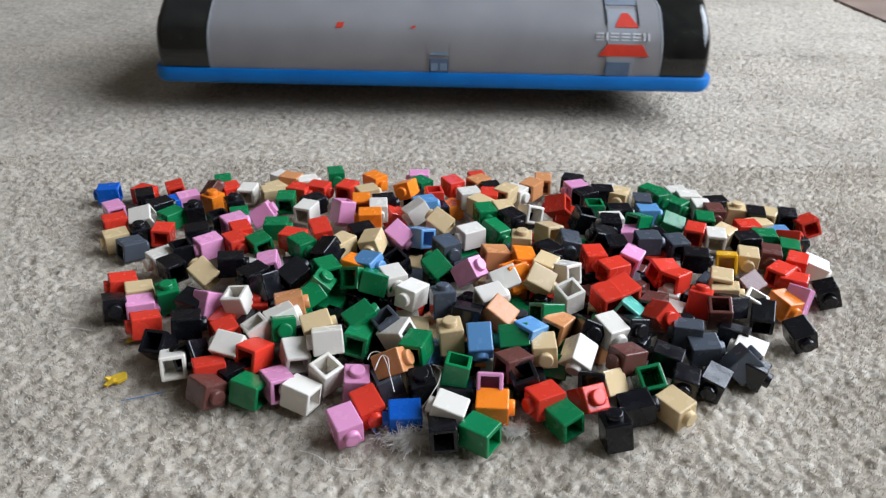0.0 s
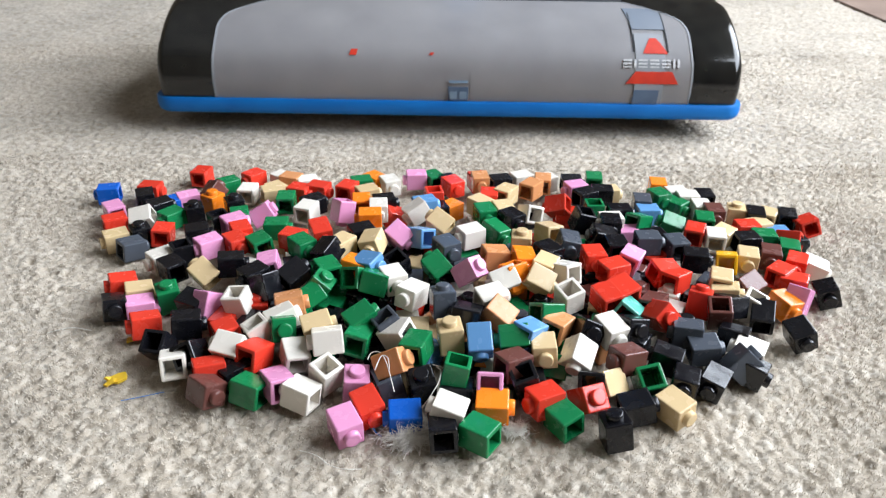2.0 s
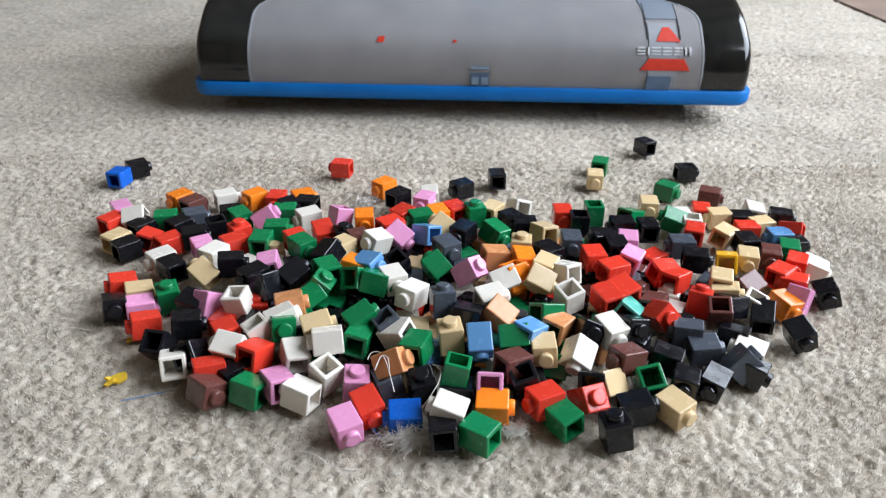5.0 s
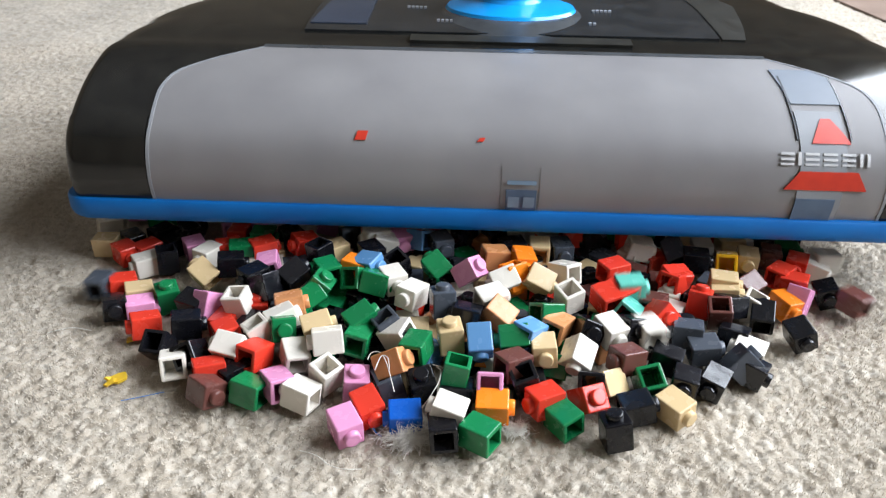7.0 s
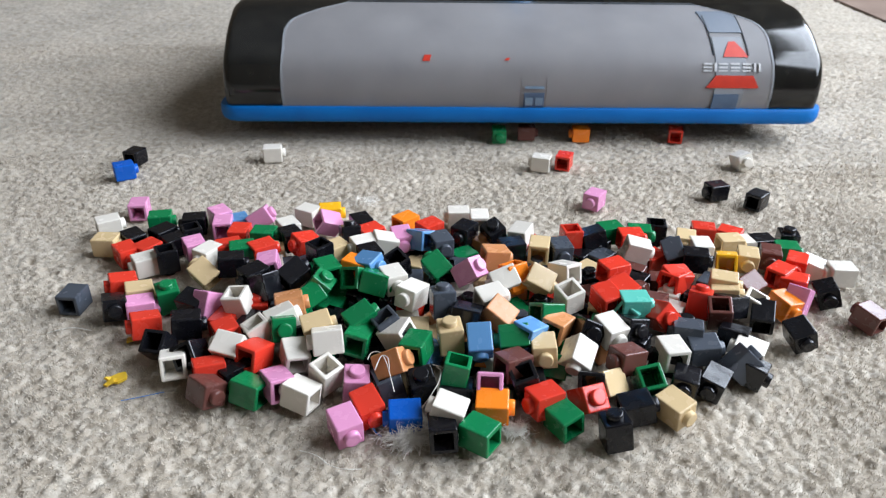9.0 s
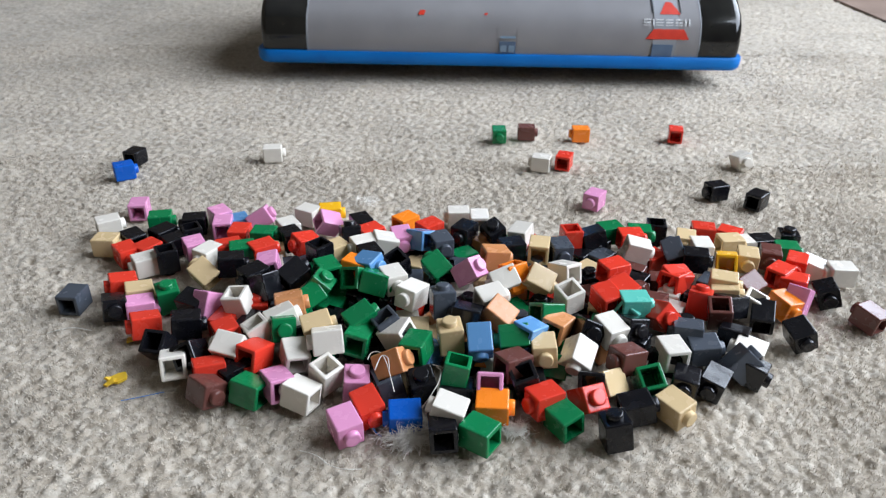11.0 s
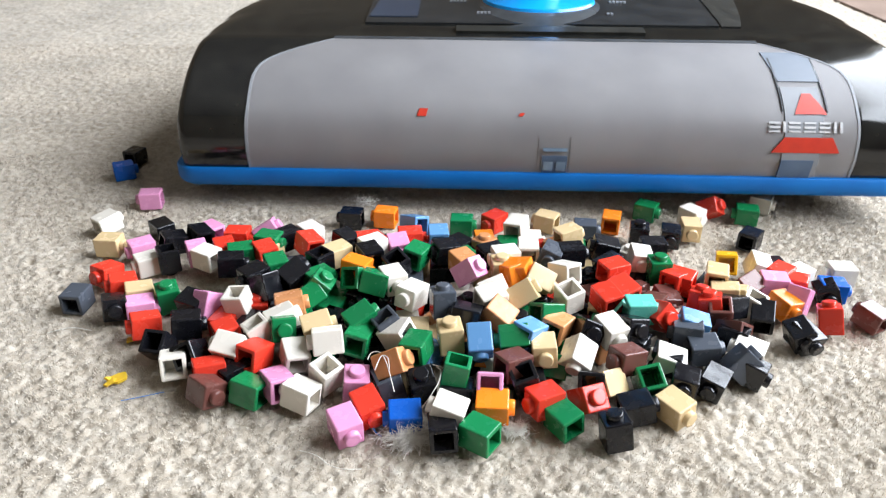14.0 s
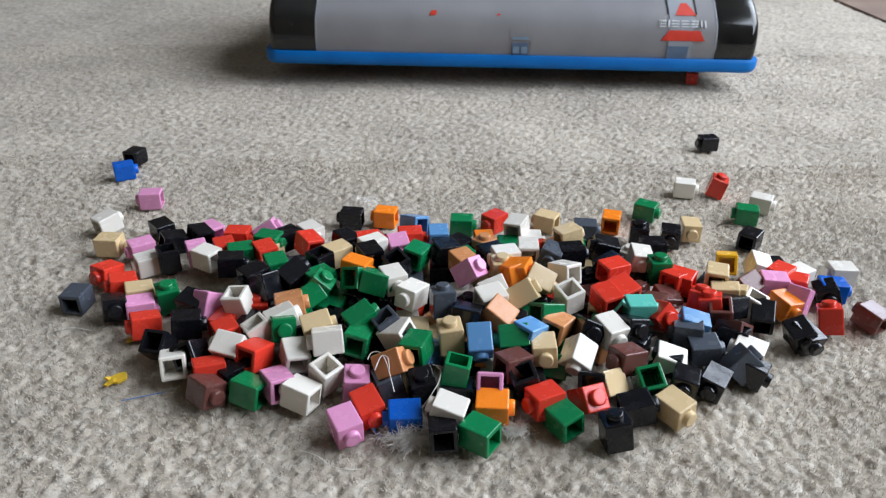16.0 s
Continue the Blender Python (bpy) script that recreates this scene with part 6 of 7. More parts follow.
brick("green", (0.0, pose(0.1055, 0.3014, 0.0042, 90, -0, 41)), (3.15, pose(0.1055, 0.3014, 0.0042, 90, -0, 41)), *carried(3.75, 16.0, pose(0.079, 0.116, 0.042, 199, 236, 245)))
brick("white", (0.0, pose(0.1122, 0.3074, 0.0051, 90, -0, 90)), (3.15, pose(0.1122, 0.3074, 0.0051, 90, -0, 90)), (3.75, pose(0.1036, 0.2866, 0.0060, 90, -0, -180)), (6.55, pose(0.1036, 0.2866, 0.0060, 90, -0, -180)), (7.05, pose(0.0756, 0.2502, 0.0107, 103, -4, 86)), (12.40, pose(0.0756, 0.2502, 0.0107, 103, -4, 86)), (12.95, pose(0.0747, 0.2417, 0.0116, 93, 8, -2)), (16.0, pose(0.0747, 0.2417, 0.0116, 93, 8, -2)))
brick("black", (0.0, pose(0.1240, 0.3033, 0.0044, 90, -0, 98)), (0.55, pose(0.1240, 0.3033, 0.0044, 90, -0, 98)), (1.05, pose(0.1210, 0.3104, 0.0044, 90, -0, 179)), (4.30, pose(0.1210, 0.3104, 0.0044, 90, -0, 179)), (5.40, pose(0.1217, 0.3563, 0.0040, 90, -0, 61)), (8.00, pose(0.1217, 0.3563, 0.0040, 90, -0, 61)), (8.90, pose(0.1302, 0.3209, 0.0040, 90, -0, -72)), (13.50, pose(0.1302, 0.3209, 0.0040, 90, -0, -72)), (14.50, pose(0.1458, 0.3846, 0.0040, 90, -0, -81)), (16.0, pose(0.1458, 0.3846, 0.0040, 90, -0, -81)))
brick("brown", (0.0, pose(0.1190, 0.2908, 0.0062, 90, -0, -2)), (3.15, pose(0.1190, 0.2908, 0.0062, 90, -0, -2)), (3.75, pose(0.1250, 0.3144, 0.0040, 90, -0, 66)), (8.00, pose(0.1250, 0.3144, 0.0040, 90, -0, 66)), (8.90, pose(0.0465, 0.3978, 0.0040, 90, -0, 88)), (11.60, pose(0.0465, 0.3978, 0.0040, 90, -0, 88)), (12.00, pose(0.0458, 0.3561, 0.0040, 90, -0, 88)), (12.40, pose(0.0488, 0.3061, 0.0040, 90, -0, 88)), *carried(12.95, 16.0, pose(0.101, 0.078, 0.044, 277, 196, 27)))
brick("white", (0.0, pose(0.1159, 0.2981, 0.0048, 90, -0, -1)), (3.15, pose(0.1159, 0.2981, 0.0048, 90, -0, -1)), (3.75, pose(0.1056, 0.2788, 0.0066, 180, -0, -11)), (6.55, pose(0.1056, 0.2788, 0.0066, 180, -0, -11)), (7.05, pose(0.1025, 0.2554, 0.0082, 90, -0, -2)), (13.50, pose(0.1025, 0.2554, 0.0082, 90, -0, -2)), (14.50, pose(0.1159, 0.3237, 0.0040, 90, -0, 75)), (16.0, pose(0.1159, 0.3237, 0.0040, 90, -0, 75)))
brick("green", (0.0, pose(0.0961, 0.2762, 0.0082, 49, -64, -67)), (3.15, pose(0.0961, 0.2762, 0.0082, 49, -64, -67)), (3.75, pose(0.0981, 0.2810, 0.0082, 49, -64, -67)), (6.55, pose(0.0981, 0.2810, 0.0082, 49, -64, -67)), *carried(7.05, 16.0, pose(0.076, 0.158, 0.042, 114, 59, 42)))
brick("red", (0.0, pose(0.1032, 0.2671, 0.0088, 90, -0, 157)), (3.15, pose(0.1032, 0.2671, 0.0088, 90, -0, 157)), (3.75, pose(0.1039, 0.2691, 0.0078, 90, -0, 159)), (6.55, pose(0.1039, 0.2691, 0.0078, 90, -0, 159)), (7.05, pose(0.1099, 0.2757, 0.0049, 90, -0, 78)), (13.50, pose(0.1099, 0.2757, 0.0049, 90, -0, 78)), (14.50, pose(0.1315, 0.3239, 0.0050, 2, 14, -18)), (16.0, pose(0.1315, 0.3239, 0.0050, 2, 14, -18)))
brick("tan", (0.0, pose(0.1157, 0.2689, 0.0072, 92, -7, 138)), (3.15, pose(0.1157, 0.2689, 0.0072, 92, -7, 138)), (3.75, pose(0.1169, 0.2706, 0.0064, 93, -10, 136)), (6.55, pose(0.1169, 0.2706, 0.0064, 93, -10, 136)), (7.05, pose(0.1164, 0.2622, 0.0067, 90, -0, 96)), (12.40, pose(0.1164, 0.2622, 0.0067, 90, -0, 96)), (12.95, pose(0.0503, 0.2610, 0.0105, 83, 5, 113)), (16.0, pose(0.0503, 0.2610, 0.0105, 83, 5, 113)))
brick("tan", (0.0, pose(0.1298, 0.2936, 0.0044, 0, -0, -14)), (3.15, pose(0.1298, 0.2936, 0.0044, 0, -0, -14)), (3.75, pose(0.1215, 0.2909, 0.0045, 90, -0, -83)), (6.55, pose(0.1215, 0.2909, 0.0045, 90, -0, -83)), (7.05, pose(0.0984, 0.2627, 0.0077, 90, -0, -16)), (12.40, pose(0.0984, 0.2627, 0.0077, 90, -0, -16)), (12.95, pose(0.1056, 0.2789, 0.0050, 90, -0, -6)), (16.0, pose(0.1056, 0.2789, 0.0050, 90, -0, -6)))
brick("tan", (0.0, pose(0.1441, 0.2931, 0.0035, 90, -0, 149)), (3.15, pose(0.1441, 0.2931, 0.0035, 90, -0, 149)), (3.75, pose(0.0922, 0.2984, 0.0060, 90, -0, -7)), (6.55, pose(0.0922, 0.2984, 0.0060, 90, -0, -7)), *carried(7.05, 16.0, pose(0.103, 0.131, 0.052, 71, 359, 319)))
brick("black", (0.0, pose(0.1370, 0.2899, 0.0056, 90, -0, -15)), (3.15, pose(0.1370, 0.2899, 0.0056, 90, -0, -15)), (3.75, pose(0.1306, 0.2887, 0.0044, 90, -0, 86)), (6.55, pose(0.1306, 0.2887, 0.0044, 90, -0, 86)), (7.05, pose(0.1462, 0.3113, 0.0040, 90, -0, 135)), (12.40, pose(0.1462, 0.3113, 0.0040, 90, -0, 135)), (12.95, pose(0.0823, 0.2731, 0.0050, 0, -0, -12)), (16.0, pose(0.0823, 0.2731, 0.0050, 0, -0, -12)))
brick("black", (0.0, pose(0.1519, 0.2917, 0.0040, 90, -0, 163)), (3.15, pose(0.1519, 0.2917, 0.0040, 90, -0, 163)), (3.75, pose(0.1491, 0.2914, 0.0044, 90, -0, 73)), (6.55, pose(0.1491, 0.2914, 0.0044, 90, -0, 73)), *carried(7.05, 16.0, pose(-0.027, 0.148, 0.038, 314, 178, 197)))
brick("red", (0.0, pose(0.1289, 0.2775, 0.0055, 90, -0, -85)), (3.15, pose(0.1289, 0.2775, 0.0055, 90, -0, -85)), (3.75, pose(0.1295, 0.2786, 0.0044, 90, -0, -90)), (6.55, pose(0.1295, 0.2786, 0.0044, 90, -0, -90)), (7.05, pose(0.1205, 0.2733, 0.0044, 90, -0, 56)), (12.40, pose(0.1205, 0.2733, 0.0044, 90, -0, 56)), *carried(12.95, 16.0, pose(-0.027, 0.137, 0.040, 151, 323, 221)))
brick("tan", (0.0, pose(0.1356, 0.2818, 0.0042, 90, -0, 104)), (3.15, pose(0.1356, 0.2818, 0.0042, 90, -0, 104)), (3.75, pose(0.1372, 0.2830, 0.0044, 90, -0, 104)), (6.55, pose(0.1372, 0.2830, 0.0044, 90, -0, 104)), *carried(7.05, 16.0, pose(0.101, 0.102, 0.031, 293, 110, 92)))
brick("red", (0.0, pose(0.1579, 0.2841, 0.0047, 100, 21, -177)), (3.15, pose(0.1579, 0.2841, 0.0047, 100, 21, -177)), (3.75, pose(0.1153, 0.2959, 0.0043, 90, -0, 169)), (8.00, pose(0.1153, 0.2959, 0.0043, 90, -0, 169)), (8.90, pose(0.1313, 0.3973, 0.0040, 90, -0, 167)), (13.50, pose(0.1313, 0.3973, 0.0040, 90, -0, 167)), (14.50, pose(0.1740, 0.5128, 0.0040, 90, -0, -14)), (16.0, pose(0.1740, 0.5128, 0.0040, 90, -0, -14)))
brick("red", (0.0, pose(0.1437, 0.2686, 0.0055, -112, -54, 74)), (3.15, pose(0.1437, 0.2686, 0.0055, -112, -54, 74)), (3.75, pose(0.1478, 0.2766, 0.0055, -112, -54, 74)), (6.55, pose(0.1478, 0.2766, 0.0055, -112, -54, 74)), *carried(7.05, 16.0, pose(-0.023, 0.077, 0.031, 103, 100, 20)))
brick("light_blue", (0.0, pose(0.1422, 0.2774, 0.0028, 90, -0, -87)), (3.15, pose(0.1422, 0.2774, 0.0028, 90, -0, -87)), (3.75, pose(0.1412, 0.2729, 0.0043, 90, -0, -87)), (6.55, pose(0.1412, 0.2729, 0.0043, 90, -0, -87)), *carried(7.05, 12.40, pose(-0.002, 0.157, 0.048, 178, 0, 218)), (12.95, pose(0.0836, 0.2018, 0.0093, 78, 3, -101)), (16.0, pose(0.0836, 0.2018, 0.0093, 78, 3, -101)))
brick("black", (0.0, pose(0.1467, 0.2711, 0.0028, 90, -0, 92)), (3.15, pose(0.1467, 0.2711, 0.0028, 90, -0, 92)), (3.75, pose(0.1452, 0.2675, 0.0036, 90, -0, 92)), (6.55, pose(0.1452, 0.2675, 0.0036, 90, -0, 92)), (7.05, pose(0.1435, 0.2700, 0.0044, 0, -0, -8)), (12.40, pose(0.1435, 0.2700, 0.0044, 0, -0, -8)), (12.95, pose(0.1293, 0.2475, 0.0039, 90, -0, 2)), (16.0, pose(0.1293, 0.2475, 0.0039, 90, -0, 2)))
brick("green", (0.0, pose(0.1334, 0.2700, 0.0051, 90, -0, 84)), (3.15, pose(0.1334, 0.2700, 0.0051, 90, -0, 84)), *carried(3.75, 16.0, pose(-0.006, 0.153, 0.047, 219, 165, 238)))
brick("green", (0.0, pose(0.1406, 0.2613, 0.0047, 90, -0, -18)), (6.55, pose(0.1406, 0.2613, 0.0047, 90, -0, -18)), (7.05, pose(0.1393, 0.2608, 0.0044, 90, -0, 82)), (12.40, pose(0.1393, 0.2608, 0.0044, 90, -0, 82)), (12.95, pose(0.1359, 0.2958, 0.0040, 90, -0, -105)), (16.0, pose(0.1359, 0.2958, 0.0040, 90, -0, -105)))
brick("black", (0.0, pose(0.1240, 0.2644, 0.0066, 90, -0, 95)), (3.15, pose(0.1240, 0.2644, 0.0066, 90, -0, 95)), (3.75, pose(0.1243, 0.2648, 0.0059, 90, -0, -175)), (6.55, pose(0.1243, 0.2648, 0.0059, 90, -0, -175)), (7.05, pose(0.1312, 0.2667, 0.0044, 90, -0, 99)), (12.40, pose(0.1312, 0.2667, 0.0044, 90, -0, 99)), (12.95, pose(0.1291, 0.2723, 0.0040, 90, -0, 140)), (16.0, pose(0.1291, 0.2723, 0.0040, 90, -0, 140)))
brick("grey", (0.0, pose(0.0915, 0.2533, 0.0105, 90, -0, -170)), (3.15, pose(0.0915, 0.2533, 0.0105, 90, -0, -170)), (3.75, pose(0.0944, 0.2554, 0.0096, 90, -0, -90)), (6.55, pose(0.0944, 0.2554, 0.0096, 90, -0, -90)), (7.05, pose(0.0900, 0.2498, 0.0098, 38, -56, -124)), (12.40, pose(0.0900, 0.2498, 0.0098, 38, -56, -124)), *carried(12.95, 16.0, pose(-0.008, 0.086, 0.048, 36, 191, 197)))
brick("black", (0.0, pose(0.0964, 0.2435, 0.0103, 90, -0, 78)), (12.40, pose(0.0964, 0.2435, 0.0103, 90, -0, 78)), (12.95, pose(0.0824, 0.2525, 0.0100, 90, -0, -88)), (16.0, pose(0.0824, 0.2525, 0.0100, 90, -0, -88)))
brick("tan", (0.0, pose(0.1187, 0.2487, 0.0077, 90, -0, -16)), (12.40, pose(0.1187, 0.2487, 0.0077, 90, -0, -16)), (12.95, pose(0.1034, 0.2205, 0.0087, -125, -74, 98)), (16.0, pose(0.1034, 0.2205, 0.0087, -125, -74, 98)))
brick("red", (0.0, pose(0.0813, 0.2319, 0.0114, 126, 79, 143)), (6.55, pose(0.0813, 0.2319, 0.0114, 126, 79, 143)), (7.05, pose(0.0845, 0.2278, 0.0114, 126, 79, 143)), (12.40, pose(0.0845, 0.2278, 0.0114, 126, 79, 143)), (12.95, pose(0.0861, 0.2267, 0.0111, 95, -88, -127)), (16.0, pose(0.0861, 0.2267, 0.0111, 95, -88, -127)))
brick("brown", (0.0, pose(0.1300, 0.2541, 0.0060, 90, -0, -17)), (12.40, pose(0.1300, 0.2541, 0.0060, 90, -0, -17)), *carried(12.95, 16.0, pose(0.080, 0.113, 0.045, 56, 142, 82)))
brick("red", pose(0.1284, 0.2398, 0.0060, 90, -0, 132))
brick("white", (0.0, pose(0.1450, 0.2482, 0.0043, 107, -5, 70)), (12.40, pose(0.1450, 0.2482, 0.0043, 107, -5, 70)), (12.95, pose(0.1365, 0.2418, 0.0044, 90, -0, 121)), (16.0, pose(0.1365, 0.2418, 0.0044, 90, -0, 121)))
brick("red", (0.0, pose(0.1382, 0.2484, 0.0057, 90, -0, -29)), (12.40, pose(0.1382, 0.2484, 0.0057, 90, -0, -29)), *carried(12.95, 16.0, pose(0.055, 0.132, 0.031, 16, 176, 188)))
brick("green", (0.0, pose(0.1115, 0.2806, 0.0072, 90, -0, 168)), (3.15, pose(0.1115, 0.2806, 0.0072, 90, -0, 168)), *carried(3.75, 16.0, pose(-0.040, 0.073, 0.031, 233, 241, 79)))
brick("white", (0.0, pose(0.1105, 0.2630, 0.0085, 90, -0, 167)), (3.15, pose(0.1105, 0.2630, 0.0085, 90, -0, 167)), (3.75, pose(0.1390, 0.2968, 0.0044, 87, -9, 171)), (6.55, pose(0.1390, 0.2968, 0.0044, 87, -9, 171)), (7.05, pose(0.1232, 0.2657, 0.0043, 90, -0, 95)), (12.40, pose(0.1232, 0.2657, 0.0043, 90, -0, 95)), (12.95, pose(0.1218, 0.2447, 0.0070, 98, 16, -5)), (16.0, pose(0.1218, 0.2447, 0.0070, 98, 16, -5)))
brick("light_blue", (0.0, pose(0.0902, 0.2918, 0.0053, 90, -0, 93)), (3.15, pose(0.0902, 0.2918, 0.0053, 90, -0, 93)), *carried(3.75, 16.0, pose(-0.083, 0.132, 0.038, 345, 122, 83)))
brick("black", (0.0, pose(0.0842, 0.2597, 0.0099, 90, -0, -78)), (3.15, pose(0.0842, 0.2597, 0.0099, 90, -0, -78)), *carried(3.75, 16.0, pose(-0.102, 0.136, 0.046, 336, 40, 316)))
brick("black", (0.0, pose(0.0667, 0.2477, 0.0125, 90, -0, -175)), (6.55, pose(0.0667, 0.2477, 0.0125, 90, -0, -175)), *carried(7.05, 16.0, pose(-0.022, 0.161, 0.040, 159, 94, 239)))
brick("black", pose(-0.0677, 0.2248, 0.0117, 90, -0, -43))
brick("green", (0.0, pose(-0.0413, 0.2260, 0.0137, 90, -0, -150)), (12.40, pose(-0.0413, 0.2260, 0.0137, 90, -0, -150)), (12.95, pose(-0.0610, 0.2318, 0.0119, 90, -0, 25)), (16.0, pose(-0.0610, 0.2318, 0.0119, 90, -0, 25)))
brick("white", pose(-0.0174, 0.2199, 0.0143, 90, -0, 25))
brick("black", (0.0, pose(0.0014, 0.2312, 0.0076, 90, -0, -60)), (12.40, pose(0.0014, 0.2312, 0.0076, 90, -0, -60)), (12.95, pose(0.0622, 0.2367, 0.0108, 104, -10, -66)), (16.0, pose(0.0622, 0.2367, 0.0108, 104, -10, -66)))
brick("tan", (0.0, pose(0.1004, 0.2261, 0.0111, 90, -0, 161)), (6.55, pose(0.1004, 0.2261, 0.0111, 90, -0, 161)), (7.05, pose(0.1010, 0.2250, 0.0110, 90, -0, 71)), (12.40, pose(0.1010, 0.2250, 0.0110, 90, -0, 71)), (12.95, pose(0.0999, 0.2293, 0.0113, 90, -0, 161)), (16.0, pose(0.0999, 0.2293, 0.0113, 90, -0, 161)))
brick("brown", (0.0, pose(0.0823, 0.2349, 0.0041, 90, -0, -99)), (12.40, pose(0.0823, 0.2349, 0.0041, 90, -0, -99)), (12.95, pose(0.0795, 0.2193, 0.0074, 95, 7, 10)), (16.0, pose(0.0795, 0.2193, 0.0074, 95, 7, 10)))
brick("brown", *carried(0.00, 3.15, pose(-0.030, 0.074, 0.057, 239, 83, 123)), (3.75, pose(-0.0327, 0.2514, 0.0122, 90, -0, 27)), (6.55, pose(-0.0327, 0.2514, 0.0122, 90, -0, 27)), *carried(7.05, 16.0, pose(-0.071, 0.088, 0.032, 311, 220, 138)))
brick("yellow", *carried(0.00, 6.55, pose(-0.108, 0.073, 0.051, 210, 86, 23)), (7.05, pose(-0.0497, 0.2895, 0.0050, 90, -0, 100)), (12.40, pose(-0.0497, 0.2895, 0.0050, 90, -0, 100)), *carried(12.95, 16.0, pose(-0.102, 0.148, 0.052, 289, 179, 48)))
brick("brown", *carried(0.00, 6.55, pose(0.047, 0.090, 0.052, 47, 241, 27)), (7.05, pose(0.1510, 0.2150, 0.0040, 82, -3, -150)), (12.40, pose(0.1510, 0.2150, 0.0040, 82, -3, -150)), (12.95, pose(0.1518, 0.2153, 0.0040, 82, -3, -150)), (16.0, pose(0.1518, 0.2153, 0.0040, 82, -3, -150)))
brick("turquoise", *carried(0.00, 6.55, pose(0.040, 0.129, 0.044, 30, 24, 130)), (7.05, pose(0.0649, 0.2080, 0.0128, 90, -0, 93)), (12.40, pose(0.0649, 0.2080, 0.0128, 90, -0, 93)), (12.95, pose(0.0665, 0.2062, 0.0122, 90, -0, 92)), (16.0, pose(0.0665, 0.2062, 0.0122, 90, -0, 92)))
# the front of the heap, which the head never reaches
brick("black", pose(-0.1153, 0.2144, 0.0050, -78, -9, -154))
brick("pink", pose(-0.1065, 0.2153, 0.0039, -94, -0, -66))
brick("red", pose(-0.1005, 0.2040, 0.0048, -54, -77, 82))
brick("green", pose(-0.0983, 0.2208, 0.0051, -7, 1, -153))
brick("black", pose(-0.0864, 0.2132, 0.0075, 90, 13, -114))
brick("black", pose(-0.0851, 0.2003, 0.0078, -97, -4, -71))
brick("pink", pose(-0.0813, 0.2117, 0.0080, -166, -32, -129))
brick("white", pose(-0.0698, 0.2100, 0.0103, -172, -9, -10))
brick("white", pose(-0.0588, 0.1932, 0.0099, -161, -7, -57))
brick("white", pose(-0.0668, 0.1865, 0.0091, 86, 30, -108))
brick("red", pose(-0.0584, 0.1833, 0.0087, -106, 1, -27))
brick("white", pose(-0.0837, 0.1819, 0.0058, -109, 2, 19))
brick("red", pose(-0.0716, 0.1785, 0.0057, -95, -12, -65))
brick("brown", pose(-0.0704, 0.1707, 0.0049, -87, -20, -131))
brick("green", pose(-0.0575, 0.1710, 0.0047, 86, -14, -111))
brick("pink", pose(-0.0496, 0.1733, 0.0054, 99, -7, -147))
brick("white", pose(-0.0459, 0.1838, 0.0081, 80, -9, -157))
brick("white", pose(-0.0353, 0.1765, 0.0067, -176, 15, -41))
brick("white", pose(-0.0417, 0.1690, 0.0052, 84, -10, -114))
brick("white", pose(-0.0355, 0.1851, 0.0133, -93, -66, 104))
brick("pink", pose(-0.0258, 0.1740, 0.0053, -8, -6, -174))
brick("nougat", pose(-0.0148, 0.1763, 0.0117, -44, 46, -62))
brick("grey", pose(-0.0158, 0.1732, 0.0062, 179, 13, -159))
brick("red", pose(-0.0212, 0.1642, 0.0052, -99, 10, -153))
brick("pink", pose(-0.0271, 0.1568, 0.0047, -95, 3, -152))
brick("blue", pose(-0.0103, 0.1608, 0.0043, 90, 7, -84))
brick("black", pose(-0.0059, 0.1719, 0.0068, -14, 5, -165))
brick("black", pose(0.0046, 0.1695, 0.0060, -93, -9, -94))
brick("green", pose(0.0043, 0.1716, 0.0119, -173, -9, 171))
brick("white", pose(0.0022, 0.1588, 0.0086, 77, 2, -106))
brick("black", pose(0.0006, 0.1534, 0.0059, 98, 3, -175))
brick("green", pose(0.0109, 0.1525, 0.0060, 92, -0, -125))
brick("orange", pose(0.0149, 0.1631, 0.0067, -88, 9, -95))
brick("pink", pose(0.0144, 0.1698, 0.0090, 127, 1, 176))
brick("brown", pose(0.0218, 0.1780, 0.0102, -96, -7, -58))
brick("black", pose(0.0253, 0.1723, 0.0084, 172, 18, -170))
brick("red", pose(0.0302, 0.1654, 0.0073, 89, -4, -63))
brick("green", pose(0.0352, 0.1601, 0.0050, 90, 8, -147))
brick("red", pose(0.0434, 0.1676, 0.0060, -5, 46, -69))
brick("black", pose(0.0492, 0.1552, 0.0054, 6, 8, -172))
brick("black", pose(0.0453, 0.1729, 0.0071, 126, 5, 166))
brick("white", pose(0.0424, 0.1832, 0.0106, -119, -36, 175))
brick("tan", pose(0.0319, 0.1848, 0.0109, -87, 6, 179))
brick("green", pose(0.0229, 0.1887, 0.0121, 98, 33, -85))
brick("light_blue", pose(0.0118, 0.1861, 0.0133, -123, 4, -178))
brick("tan", pose(0.0027, 0.1885, 0.0131, -2, 4, -171))
brick("tan", pose(-0.0090, 0.2007, 0.0055, -89, 9, -89))
brick("white", pose(-0.0139, 0.1887, 0.0135, 111, 14, -115))
brick("green", pose(-0.0078, 0.1822, 0.0131, 94, -84, 156))
brick("green", pose(-0.0263, 0.1880, 0.0116, -98, 9, -13))
brick("grey", pose(-0.0169, 0.1924, 0.0137, -156, -6, -63))
brick("green", pose(-0.0260, 0.1954, 0.0142, -70, 7, -55))
brick("green", pose(-0.0235, 0.2174, 0.0147, 121, -67, 52))
brick("green", pose(-0.0300, 0.2203, 0.0141, -122, -17, -28))
brick("green", pose(-0.0456, 0.2124, 0.0115, -59, 41, -35))
